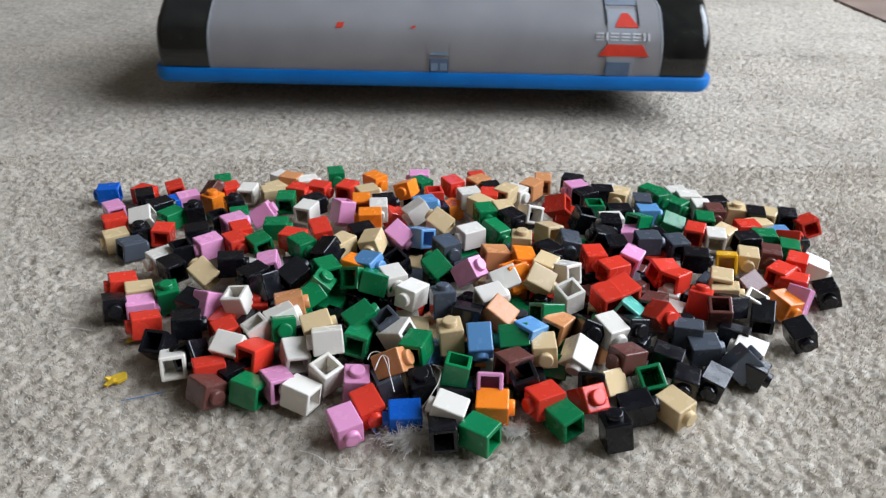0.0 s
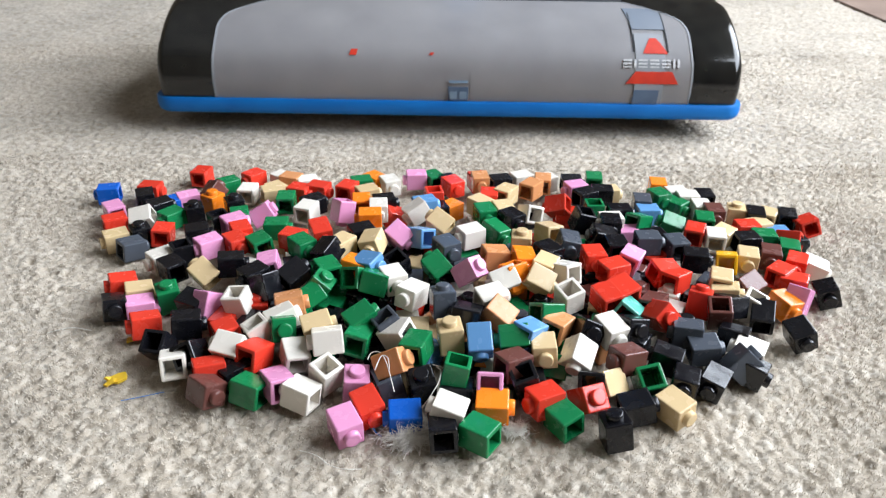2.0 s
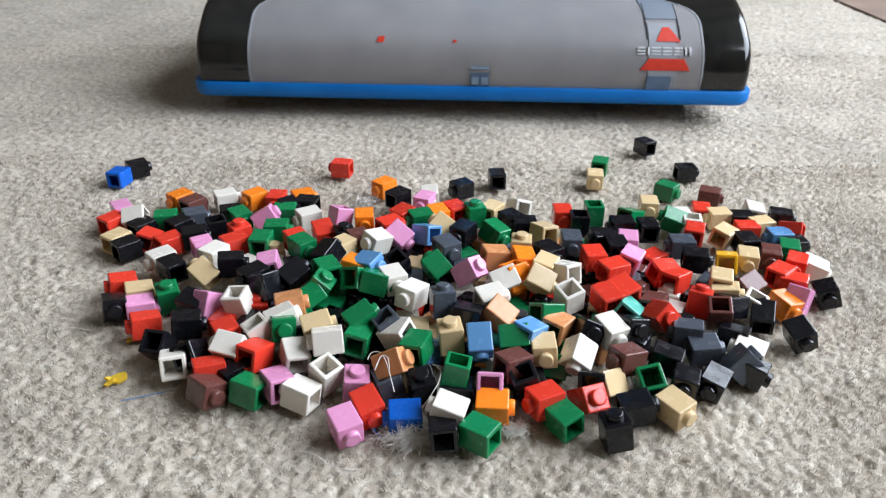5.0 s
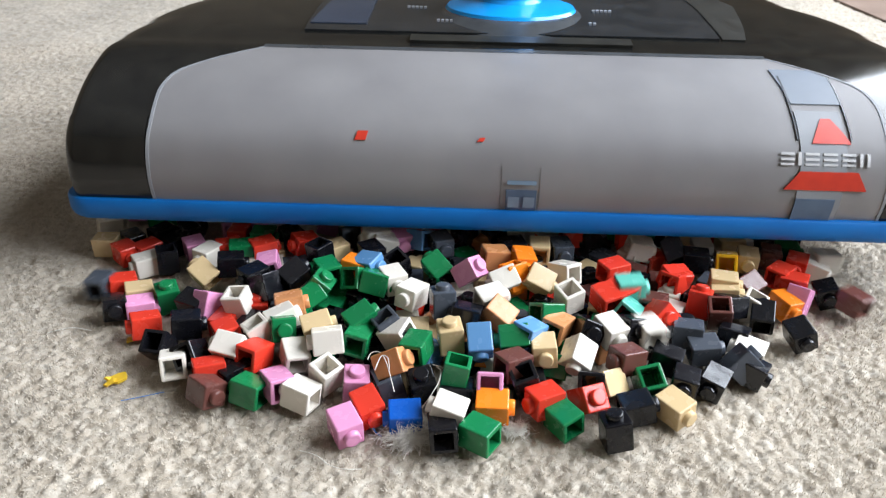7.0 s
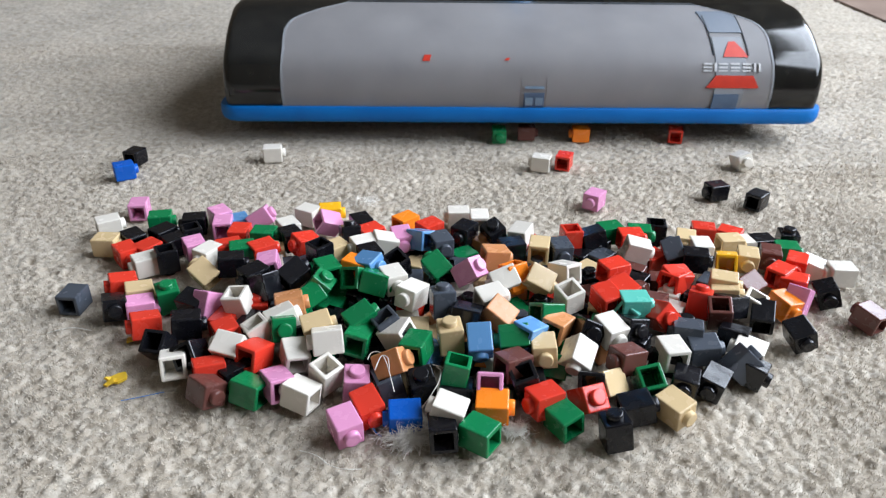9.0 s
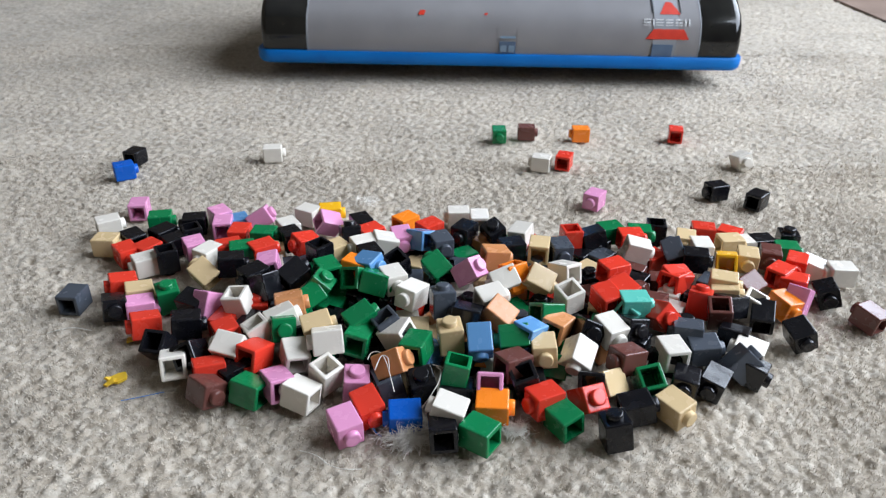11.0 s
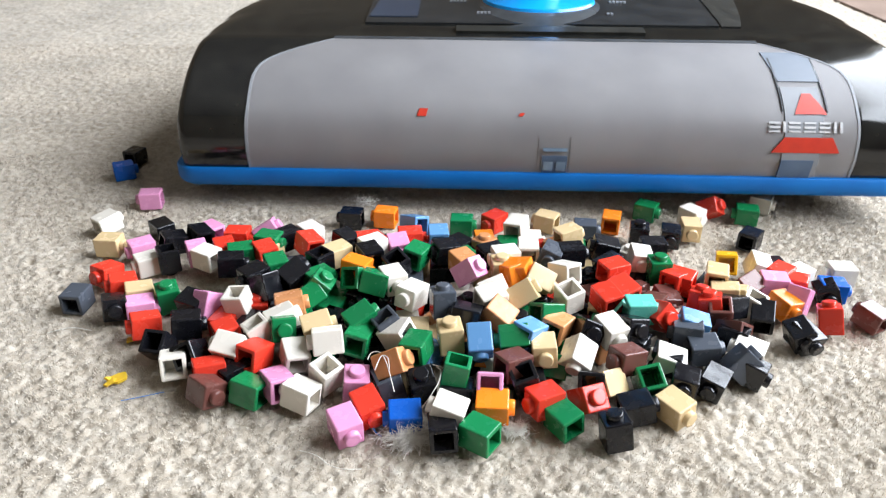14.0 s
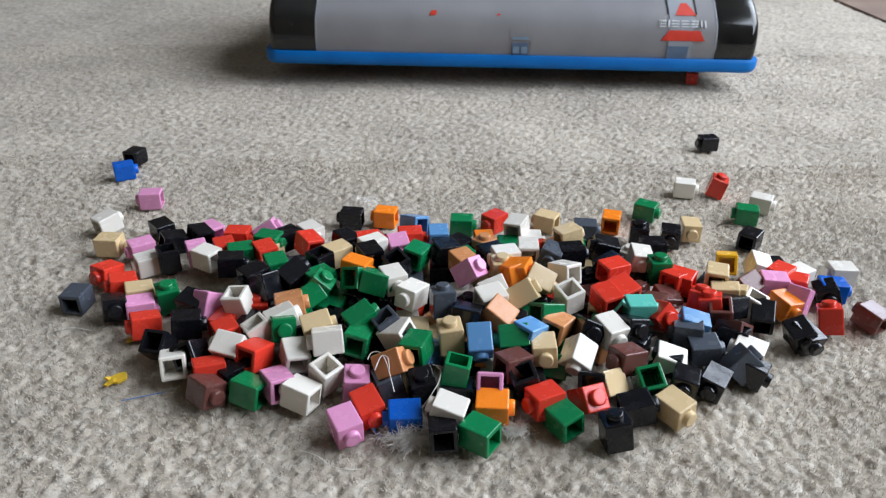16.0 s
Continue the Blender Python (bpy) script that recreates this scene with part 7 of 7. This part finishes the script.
brick("green", pose(-0.0433, 0.2163, 0.0132, -37, -3, -100))
brick("green", pose(-0.0516, 0.1940, 0.0117, -68, -7, -160))
brick("white", pose(-0.0524, 0.1982, 0.0119, -78, -12, -63))
brick("tan", pose(-0.0400, 0.1933, 0.0122, -81, 9, -69))
brick("black", pose(-0.0532, 0.2241, 0.0133, -67, 26, -35))
brick("orange", pose(-0.0310, 0.2273, 0.0143, -95, -5, -111))
brick("black", pose(-0.0167, 0.2295, 0.0145, -161, 18, -48))
brick("white", pose(-0.0104, 0.2105, 0.0142, 81, 3, -31))
brick("grey", pose(0.0002, 0.2054, 0.0147, 11, -1, -168))
brick("pink", pose(0.0094, 0.2248, 0.0152, -19, 44, -50))
brick("white", pose(0.0162, 0.2071, 0.0150, -87, 12, -65))
brick("nougat", pose(0.0185, 0.1989, 0.0145, -121, 13, -123))
brick("black", pose(0.0081, 0.1986, 0.0135, 86, -13, -104))
brick("tan", pose(0.0337, 0.2199, 0.0150, -121, 33, -120))
brick("orange", pose(0.0255, 0.2224, 0.0149, -159, 3, -151))
brick("white", pose(0.0437, 0.2257, 0.0144, 107, -9, -143))
brick("white", pose(0.0434, 0.2114, 0.0134, -168, 13, -61))
brick("green", pose(0.0347, 0.2022, 0.0123, -109, -25, -54))
brick("light_blue", pose(0.0275, 0.1905, 0.0129, -105, 4, -42))
brick("nougat", pose(0.0377, 0.1974, 0.0107, -98, 5, -35))
brick("red", pose(-0.0703, 0.1953, 0.0079, 96, 5, -149))
brick("black", pose(-0.0792, 0.1857, 0.0066, 137, -45, 125))
brick("black", pose(-0.0916, 0.1914, 0.0057, -180, -36, 81))
brick("tan", pose(-0.1097, 0.2233, 0.0045, -96, -0, -65))
brick("orange", pose(0.0150, 0.1895, 0.0051, -90, -34, -99))
brick("green", pose(0.0352, 0.1845, 0.0053, -93, -34, -104))
brick("tan", pose(0.0504, 0.1744, 0.0063, -111, 45, -69))
brick("light_blue", pose(-0.0043, 0.1905, 0.0057, 170, 62, -134))
brick("nougat", pose(-0.0514, 0.2066, 0.0120, -85, -11, -75))
brick("black", pose(-0.0618, 0.2177, 0.0122, 167, -25, -29))
brick("red", pose(-0.1178, 0.2289, 0.0047, 82, -1, -62))
brick("red", pose(0.0564, 0.2120, 0.0126, 83, 6, -158))
brick("red", pose(0.0630, 0.2159, 0.0132, 82, 10, -153))
brick("red", pose(0.0841, 0.2267, 0.0111, -97, -4, -47))
brick("brown", pose(0.0735, 0.2133, 0.0088, -97, -9, -33))
brick("turquoise", pose(0.0630, 0.2081, 0.0098, -106, 26, -34))
brick("red", pose(0.0735, 0.2051, 0.0104, -62, 32, -142))
brick("red", pose(0.0900, 0.2157, 0.0090, 15, -0, 155))
brick("brown", pose(0.0946, 0.2084, 0.0096, -173, 17, -100))
brick("black", pose(0.1004, 0.2141, 0.0090, -101, -16, -64))
brick("tan", pose(0.1004, 0.2202, 0.0095, -81, -5, -107))
brick("yellow", pose(0.1082, 0.2426, 0.0097, 109, 7, 162))
brick("brown", pose(0.1137, 0.2325, 0.0057, -80, 32, -50))
brick("grey", pose(0.0807, 0.1973, 0.0090, 93, -7, -106))
brick("grey", pose(0.0845, 0.1916, 0.0068, -84, 7, -88))
brick("white", pose(0.0543, 0.1947, 0.0117, -99, -1, -153))
brick("black", pose(0.0616, 0.1971, 0.0110, -68, -14, -159))
brick("black", pose(0.0473, 0.1948, 0.0111, -62, -23, 178))
brick("orange", pose(0.1225, 0.2208, 0.0051, -97, -8, -153))
brick("white", pose(0.1097, 0.2182, 0.0063, -180, 17, -32))
brick("red", pose(0.1316, 0.2344, 0.0054, 93, 0, -120))
brick("black", pose(0.1418, 0.2293, 0.0048, -90, 22, 170))
brick("pink", pose(0.1287, 0.2236, 0.0058, -177, -30, -134))
brick("black", pose(0.1209, 0.2029, 0.0052, -98, 21, -177))
brick("white", pose(0.0996, 0.1919, 0.0057, 86, 5, -123))
brick("black", pose(0.1116, 0.2123, 0.0059, 69, 5, 158))
brick("black", pose(0.0970, 0.1992, 0.0060, -87, -12, -122))
brick("brown", pose(0.0573, 0.1818, 0.0100, 80, -7, -61))
brick("black", pose(0.0717, 0.1876, 0.0057, 83, -2, -115))
brick("green", pose(0.0632, 0.1758, 0.0064, -169, 32, -75))
brick("tan", pose(0.0689, 0.1665, 0.0042, -92, 7, -145))
brick("black", pose(0.0574, 0.1656, 0.0046, -78, 1, -83))
brick("black", pose(0.0742, 0.1756, 0.0060, 86, 4, -22))
brick("black", pose(0.0840, 0.1780, 0.0045, 94, 10, -34))
brick("black", pose(0.0972, 0.1833, 0.0048, -100, -8, -124))
brick("grey", pose(0.0944, 0.1847, 0.0065, -44, -16, -89))


# bricks buried at the bottom of the heap, of which only scraps show between the others
CORE = bmesh.new()
CORE_COLOURS = []


def core(colour, m):
    if colour not in CORE_COLOURS:
        CORE_COLOURS.append(colour)
    old = len(CORE.verts)
    CORE.from_mesh(BRICKS[colour])
    CORE.verts.ensure_lookup_table()
    bmesh.ops.transform(CORE, matrix=m, verts=CORE.verts[old:])
    for f in {f for v in CORE.verts[old:] for f in v.link_faces}:
        f.material_index = CORE_COLOURS.index(colour)


core("red", pose(-0.0741, 0.2062, 0.0043, 90, -0, 166))
core("white", pose(-0.0742, 0.2428, 0.0043, 90, -0, -122))
core("black", pose(-0.0647, 0.1796, 0.0043, 90, -0, 138))
core("black", pose(-0.0644, 0.2046, 0.0043, 90, -0, -18))
core("red", pose(-0.0646, 0.2140, 0.0043, 0, -0, 99))
core("grey", pose(-0.0646, 0.2240, 0.0043, 90, -0, 178))
core("white", pose(-0.0650, 0.2346, 0.0043, 0, -0, 163))
core("white", pose(-0.0646, 0.2421, 0.0043, 90, -0, 15))
core("tan", pose(-0.0663, 0.2516, 0.0043, 0, -0, -75))
core("black", pose(-0.0556, 0.2061, 0.0043, 90, -0, 64))
core("grey", pose(-0.0556, 0.2153, 0.0043, 0, -0, -180))
core("black", pose(-0.0567, 0.2253, 0.0043, 90, -0, 31))
core("black", pose(-0.0567, 0.2335, 0.0043, 0, -0, -135))
core("grey", pose(-0.0568, 0.2430, 0.0043, 90, -0, -73))
core("black", pose(-0.0474, 0.1970, 0.0043, 0, -0, 99))
core("green", pose(-0.0480, 0.2071, 0.0043, 0, -0, -72))
core("black", pose(-0.0471, 0.2158, 0.0043, 90, -0, 169))
core("tan", pose(-0.0460, 0.2245, 0.0043, 90, -0, -112))
core("grey", pose(-0.0464, 0.2426, 0.0043, 90, -0, 104))
core("grey", pose(-0.0470, 0.2510, 0.0043, 90, -0, -56))
core("green", pose(-0.0379, 0.1862, 0.0043, 90, -0, -164))
core("black", pose(-0.0391, 0.1956, 0.0043, 90, -0, 24))
core("black", pose(-0.0381, 0.2073, 0.0043, 90, -0, -28))
core("green", pose(-0.0388, 0.2152, 0.0043, 90, -0, 156))
core("green", pose(-0.0379, 0.2232, 0.0043, 90, -0, -138))
core("black", pose(-0.0394, 0.2419, 0.0043, 90, -0, 4))
core("white", pose(-0.0385, 0.2516, 0.0043, 90, -0, 179))
core("grey", pose(-0.0373, 0.2601, 0.0043, 90, -0, -136))
core("black", pose(-0.0296, 0.1975, 0.0043, 0, -0, 125))
core("black", pose(-0.0294, 0.2054, 0.0043, 0, -0, 78))
core("black", pose(-0.0276, 0.2141, 0.0043, 0, -0, 48))
core("black", pose(-0.0295, 0.2232, 0.0043, 90, -0, -21))
core("green", pose(-0.0279, 0.2325, 0.0043, 0, -0, -134))
core("green", pose(-0.0300, 0.2430, 0.0043, 90, -0, -32))
core("black", pose(-0.0300, 0.2520, 0.0043, 90, -0, 124))
core("red", pose(-0.0278, 0.2621, 0.0043, 0, -0, 38))
core("black", pose(-0.0191, 0.1863, 0.0043, 90, -0, 118))
core("black", pose(-0.0198, 0.1964, 0.0043, 0, -0, -144))
core("black", pose(-0.0192, 0.2046, 0.0043, 90, -0, 65))
core("black", pose(-0.0200, 0.2148, 0.0043, 0, -0, -142))
core("black", pose(-0.0196, 0.2229, 0.0043, 90, -0, -72))
core("green", pose(-0.0185, 0.2348, 0.0043, 0, -0, -155))
core("black", pose(-0.0196, 0.2442, 0.0043, 90, -0, -86))
core("black", pose(-0.0184, 0.2527, 0.0043, 90, -0, 58))
core("grey", pose(-0.0207, 0.2607, 0.0043, 90, -0, -110))
core("tan", pose(-0.0112, 0.1797, 0.0043, 0, -0, 108))
core("red", pose(-0.0103, 0.1965, 0.0043, 90, -0, -129))
core("white", pose(-0.0115, 0.2057, 0.0043, 90, -0, 8))
core("red", pose(-0.0116, 0.2144, 0.0043, 0, -0, 144))
core("black", pose(-0.0096, 0.2248, 0.0043, 90, -0, 35))
core("grey", pose(-0.0111, 0.2331, 0.0043, 90, -0, -177))
core("tan", pose(-0.0102, 0.2443, 0.0043, 90, -0, 160))
core("black", pose(-0.0117, 0.2523, 0.0043, 90, -0, -16))
core("red", pose(-0.0091, 0.2602, 0.0043, 90, -0, -11))
core("tan", pose(-0.0004, 0.1971, 0.0043, 90, -0, 56))
core("nougat", pose(-0.0015, 0.2072, 0.0043, 90, -0, 143))
core("black", pose(0.0003, 0.2165, 0.0043, 0, -0, -73))
core("black", pose(-0.0014, 0.2243, 0.0043, 90, -0, 88))
core("black", pose(0.0000, 0.2417, 0.0043, 90, -0, 88))
core("red", pose(-0.0024, 0.2524, 0.0043, 0, -0, 42))
core("green", pose(-0.0016, 0.2602, 0.0043, 90, -0, 159))
core("black", pose(0.0074, 0.1876, 0.0043, 90, -0, 129))
core("nougat", pose(0.0083, 0.1975, 0.0043, 90, -0, -147))
core("black", pose(0.0073, 0.2052, 0.0043, 90, -0, -179))
core("black", pose(0.0092, 0.2163, 0.0043, 0, -0, -134))
core("white", pose(0.0073, 0.2242, 0.0043, 0, -0, 14))
core("grey", pose(0.0068, 0.2433, 0.0043, 90, -0, 84))
core("green", pose(0.0080, 0.2516, 0.0043, 90, -0, 124))
core("black", pose(0.0069, 0.2623, 0.0043, 90, -0, 43))
core("white", pose(0.0163, 0.1881, 0.0043, 90, -0, 35))
core("white", pose(0.0159, 0.1955, 0.0043, 90, -0, -156))
core("black", pose(0.0171, 0.2070, 0.0043, 0, -0, 27))
core("nougat", pose(0.0184, 0.2155, 0.0043, 90, -0, 109))
core("tan", pose(0.0183, 0.2328, 0.0043, 90, -0, -99))
core("red", pose(0.0184, 0.2423, 0.0043, 90, -0, -155))
core("black", pose(0.0184, 0.2518, 0.0043, 90, -0, -3))
core("nougat", pose(0.0167, 0.2609, 0.0043, 0, -0, -38))
core("black", pose(0.0267, 0.1774, 0.0043, 90, -0, -87))
core("black", pose(0.0273, 0.1868, 0.0043, 90, -0, -164))
core("black", pose(0.0258, 0.1954, 0.0043, 0, -0, -71))
core("grey", pose(0.0266, 0.2054, 0.0043, 0, -0, 30))
core("green", pose(0.0257, 0.2140, 0.0043, 90, -0, 30))
core("nougat", pose(0.0273, 0.2334, 0.0043, 90, -0, 79))
core("green", pose(0.0259, 0.2427, 0.0043, 90, -0, 122))
core("grey", pose(0.0269, 0.2520, 0.0043, 0, -0, -70))
core("green", pose(0.0270, 0.2624, 0.0043, 90, -0, -88))
core("green", pose(0.0360, 0.1974, 0.0043, 90, -0, 74))
core("black", pose(0.0357, 0.2053, 0.0043, 90, -0, 170))
core("black", pose(0.0344, 0.2156, 0.0043, 0, -0, -29))
core("red", pose(0.0364, 0.2230, 0.0043, 0, -0, -33))
core("green", pose(0.0350, 0.2327, 0.0043, 0, -0, 78))
core("grey", pose(0.0359, 0.2427, 0.0043, 0, -0, 81))
core("black", pose(0.0368, 0.2517, 0.0043, 90, -0, -23))
core("red", pose(0.0357, 0.2622, 0.0043, 90, -0, -53))
core("black", pose(0.0463, 0.1973, 0.0043, 90, -0, -39))
core("black", pose(0.0460, 0.2059, 0.0043, 90, -0, -103))
core("black", pose(0.0459, 0.2149, 0.0043, 90, -0, 116))
core("black", pose(0.0460, 0.2253, 0.0043, 90, -0, -131))
core("black", pose(0.0441, 0.2337, 0.0043, 0, -0, -154))
core("black", pose(0.0433, 0.2438, 0.0043, 0, -0, 54))
core("nougat", pose(0.0435, 0.2513, 0.0043, 90, -0, -170))
core("nougat", pose(0.0454, 0.2599, 0.0043, 90, -0, -149))
core("nougat", pose(0.0534, 0.1967, 0.0043, 0, -0, 24))
core("green", pose(0.0546, 0.2048, 0.0043, 90, -0, -117))
core("tan", pose(0.0554, 0.2162, 0.0043, 90, -0, 160))
core("brown", pose(0.0546, 0.2243, 0.0043, 90, -0, -157))
core("black", pose(0.0548, 0.2347, 0.0043, 0, -0, -72))
core("tan", pose(0.0552, 0.2418, 0.0043, 90, -0, 135))
core("black", pose(0.0547, 0.2534, 0.0043, 90, -0, 141))
core("green", pose(0.0528, 0.2603, 0.0043, 90, -0, -97))
core("black", pose(0.0638, 0.1956, 0.0043, 0, -0, 57))
core("green", pose(0.0630, 0.2068, 0.0043, 90, -0, -29))
core("black", pose(0.0645, 0.2141, 0.0043, 90, -0, -84))
core("green", pose(0.0629, 0.2239, 0.0043, 90, -0, -136))
core("black", pose(0.0629, 0.2342, 0.0043, 90, -0, -76))
core("brown", pose(0.0647, 0.2429, 0.0043, 90, -0, 119))
core("grey", pose(0.0626, 0.2518, 0.0043, 90, -0, 136))
core("black", pose(0.0627, 0.2606, 0.0043, 0, -0, -140))
core("brown", pose(0.0712, 0.2255, 0.0043, 0, -0, 167))
core("black", pose(0.0723, 0.2343, 0.0043, 90, -0, -35))
core("brown", pose(0.0725, 0.2415, 0.0043, 90, -0, 61))
core("white", pose(0.0739, 0.2530, 0.0043, 0, -0, 52))
core("black", pose(0.0825, 0.2045, 0.0043, 0, -0, 148))
core("white", pose(0.0805, 0.2149, 0.0043, 90, -0, 146))
core("white", pose(0.0817, 0.2237, 0.0043, 0, -0, -25))
core("red", pose(0.0830, 0.2523, 0.0043, 90, -0, 124))
core("black", pose(0.0917, 0.2255, 0.0043, 90, -0, 88))
core("grey", pose(0.0998, 0.2335, 0.0043, 90, -0, 143))
heap = bpy.data.meshes.new("buried_bricks")
CORE.to_mesh(heap)
CORE.free()
for c in CORE_COLOURS:
    heap.materials.append(PLASTIC[c])
tagged(new("buried_bricks", heap), "plastic toy bricks buried at the bottom of the heap", "toy brick", kind="stuff")


# ---- lint, threads and chips on and round the heap ----
def chip(x, y, size, turn):
    bm = bmesh.new()
    rng = random.Random(int(x * 9000))
    ring = [(size * (0.6 + 0.5 * rng.random()) * math.cos(a) * 1.5, size * (0.5 + 0.5 * rng.random()) * math.sin(a)) for a in (k * math.pi / 4 for k in range(8))]
    low = [bm.verts.new((px, py, 0.0002 + 0.0007 * math.sin(px * 900))) for px, py in ring]
    top = [bm.verts.new((v.co.x * 0.92, v.co.y * 0.92, v.co.z + 0.0007)) for v in low]
    bm.faces.new(low)
    bm.faces.new(top)
    for k in range(8):
        bm.faces.new((low[k], low[(k + 1) % 8], top[(k + 1) % 8], top[k]))
    ob = to_object("paper_chip", bm, CHIP_YELLOW)
    ob.matrix_basis = pose(x, y, 0.0003, 6, 8, turn)
    return tagged(ob, "small torn yellow chip lying on carpet", "chip", "yellow chips")


chip(-0.1052, 0.2008, 0.0019, -30)
chip(-0.1017, 0.1810, 0.0026, 20)
chip(-0.1034, 0.1788, 0.0013, 35)


def lint(name, x, y, z, wide, count, seed, label):
    """A loose clump of curled fibres."""
    rng = random.Random(seed)
    bm = bmesh.new()
    for _ in range(count):
        p = Vector((rng.gauss(0, wide * 0.45), rng.gauss(0, wide * 0.32), abs(rng.gauss(0, wide * 0.22))))
        d = Vector((rng.gauss(0, 1), rng.gauss(0, 1), rng.gauss(0.2, 0.6))).normalized()
        turn = Vector((rng.gauss(0, 1), rng.gauss(0, 1), rng.gauss(0, 0.5))).normalized()
        last = None
        for k in range(6):
            side = d.cross(Vector((0.2, 0.3, 1))).normalized() * 0.00007
            ring = [bm.verts.new(p + side), bm.verts.new(p - side * 0.5 + Vector((0, 0, 0.0001))), bm.verts.new(p - side)]
            if last:
                for j in range(3):
                    bm.faces.new((last[j], last[(j + 1) % 3], ring[(j + 1) % 3], ring[j]))
            last = ring
            d = (d + turn * 0.45).normalized()
            p = p + d * wide * 0.16
            p.z = max(p.z, 0.0)
    ob = to_object(name, bm, LINT_WHITE, None, True)
    ob.location = (x, y, z)
    return tagged(ob, label, "lint")


lint("lint_clump", -0.0095, 0.1560, 0.0004, 0.0062, 620, 4, "off-white clump of wool lint on carpet")
lint("lint_clump", 0.0215, 0.1600, 0.0004, 0.0040, 260, 5, "small off-white wool lint on carpet")
lint("lint_clump", -0.0355, 0.3060, 0.0020, 0.0050, 90, 6, "grey-white fluff behind the heap")


def thread(points, mat, label, radius=0.00016):
    return tagged(strand("thread", points, radius, mat), label, "thread")


thread([(-0.0224, 0.1625, 0.004), (-0.0205, 0.1600, 0.0035), (-0.0188, 0.1582, 0.0012), (-0.0170, 0.1565, 0.0008)], THREAD_BLUE, "short blue thread at the heap's edge", 0.00022)
thread([(-0.0222, 0.1755, 0.0135), (-0.0210, 0.1770, 0.0150), (-0.0185, 0.1765, 0.0155), (-0.0165, 0.1730, 0.0150), (-0.0150, 0.1690, 0.0130), (-0.0135, 0.1640, 0.0110)], THREAD_WHITE, "white sewing thread curled over bricks")
thread([(-0.0195, 0.1700, 0.0140), (-0.0180, 0.1745, 0.0155), (-0.0160, 0.1740, 0.0155), (-0.0152, 0.1700, 0.0140)], THREAD_WHITE, "white sewing thread curled over bricks")
thread([(-0.0015, 0.1725, 0.0135), (-0.0002, 0.1700, 0.0140), (-0.0008, 0.1660, 0.0130), (-0.0030, 0.1625, 0.0110), (-0.0055, 0.1600, 0.0085)], THREAD_WHITE, "white sewing thread hanging over bricks")
thread([(-0.0028, 0.1735, 0.0135), (-0.0005, 0.1718, 0.0142), (0.0010, 0.1712, 0.0138)], THREAD_WHITE, "knotted white thread end")
thread([(-0.0394, 0.1509, 0.0006), (-0.0342, 0.1485, 0.0012), (-0.0300, 0.1452, 0.0009), (-0.0255, 0.1436, 0.0012), (-0.0213, 0.1442, 0.0007)], THREAD_WHITE, "long pale hair lying on carpet", 0.00011)
thread([(-0.1441, 0.2346, 0.0006), (-0.1380, 0.2325, 0.0013), (-0.1310, 0.2290, 0.0008)], THREAD_WHITE, "pale hair lying on carpet", 0.00012)
thread([(-0.1350, 0.2044, 0.0006), (-0.1280, 0.2068, 0.0012), (-0.1205, 0.2058, 0.0008)], THREAD_WHITE, "pale hair lying on carpet", 0.00012)
thread([(-0.0967, 0.1705, 0.0006), (-0.0910, 0.1718, 0.0011), (-0.0850, 0.1745, 0.0008)], THREAD_BLUE, "thin faded blue thread on carpet", 0.00012)


def motions():
    walk(head, HEAD_ROWS)
    for ob, rows in MOVES:
        walk(ob, rows)


motions()
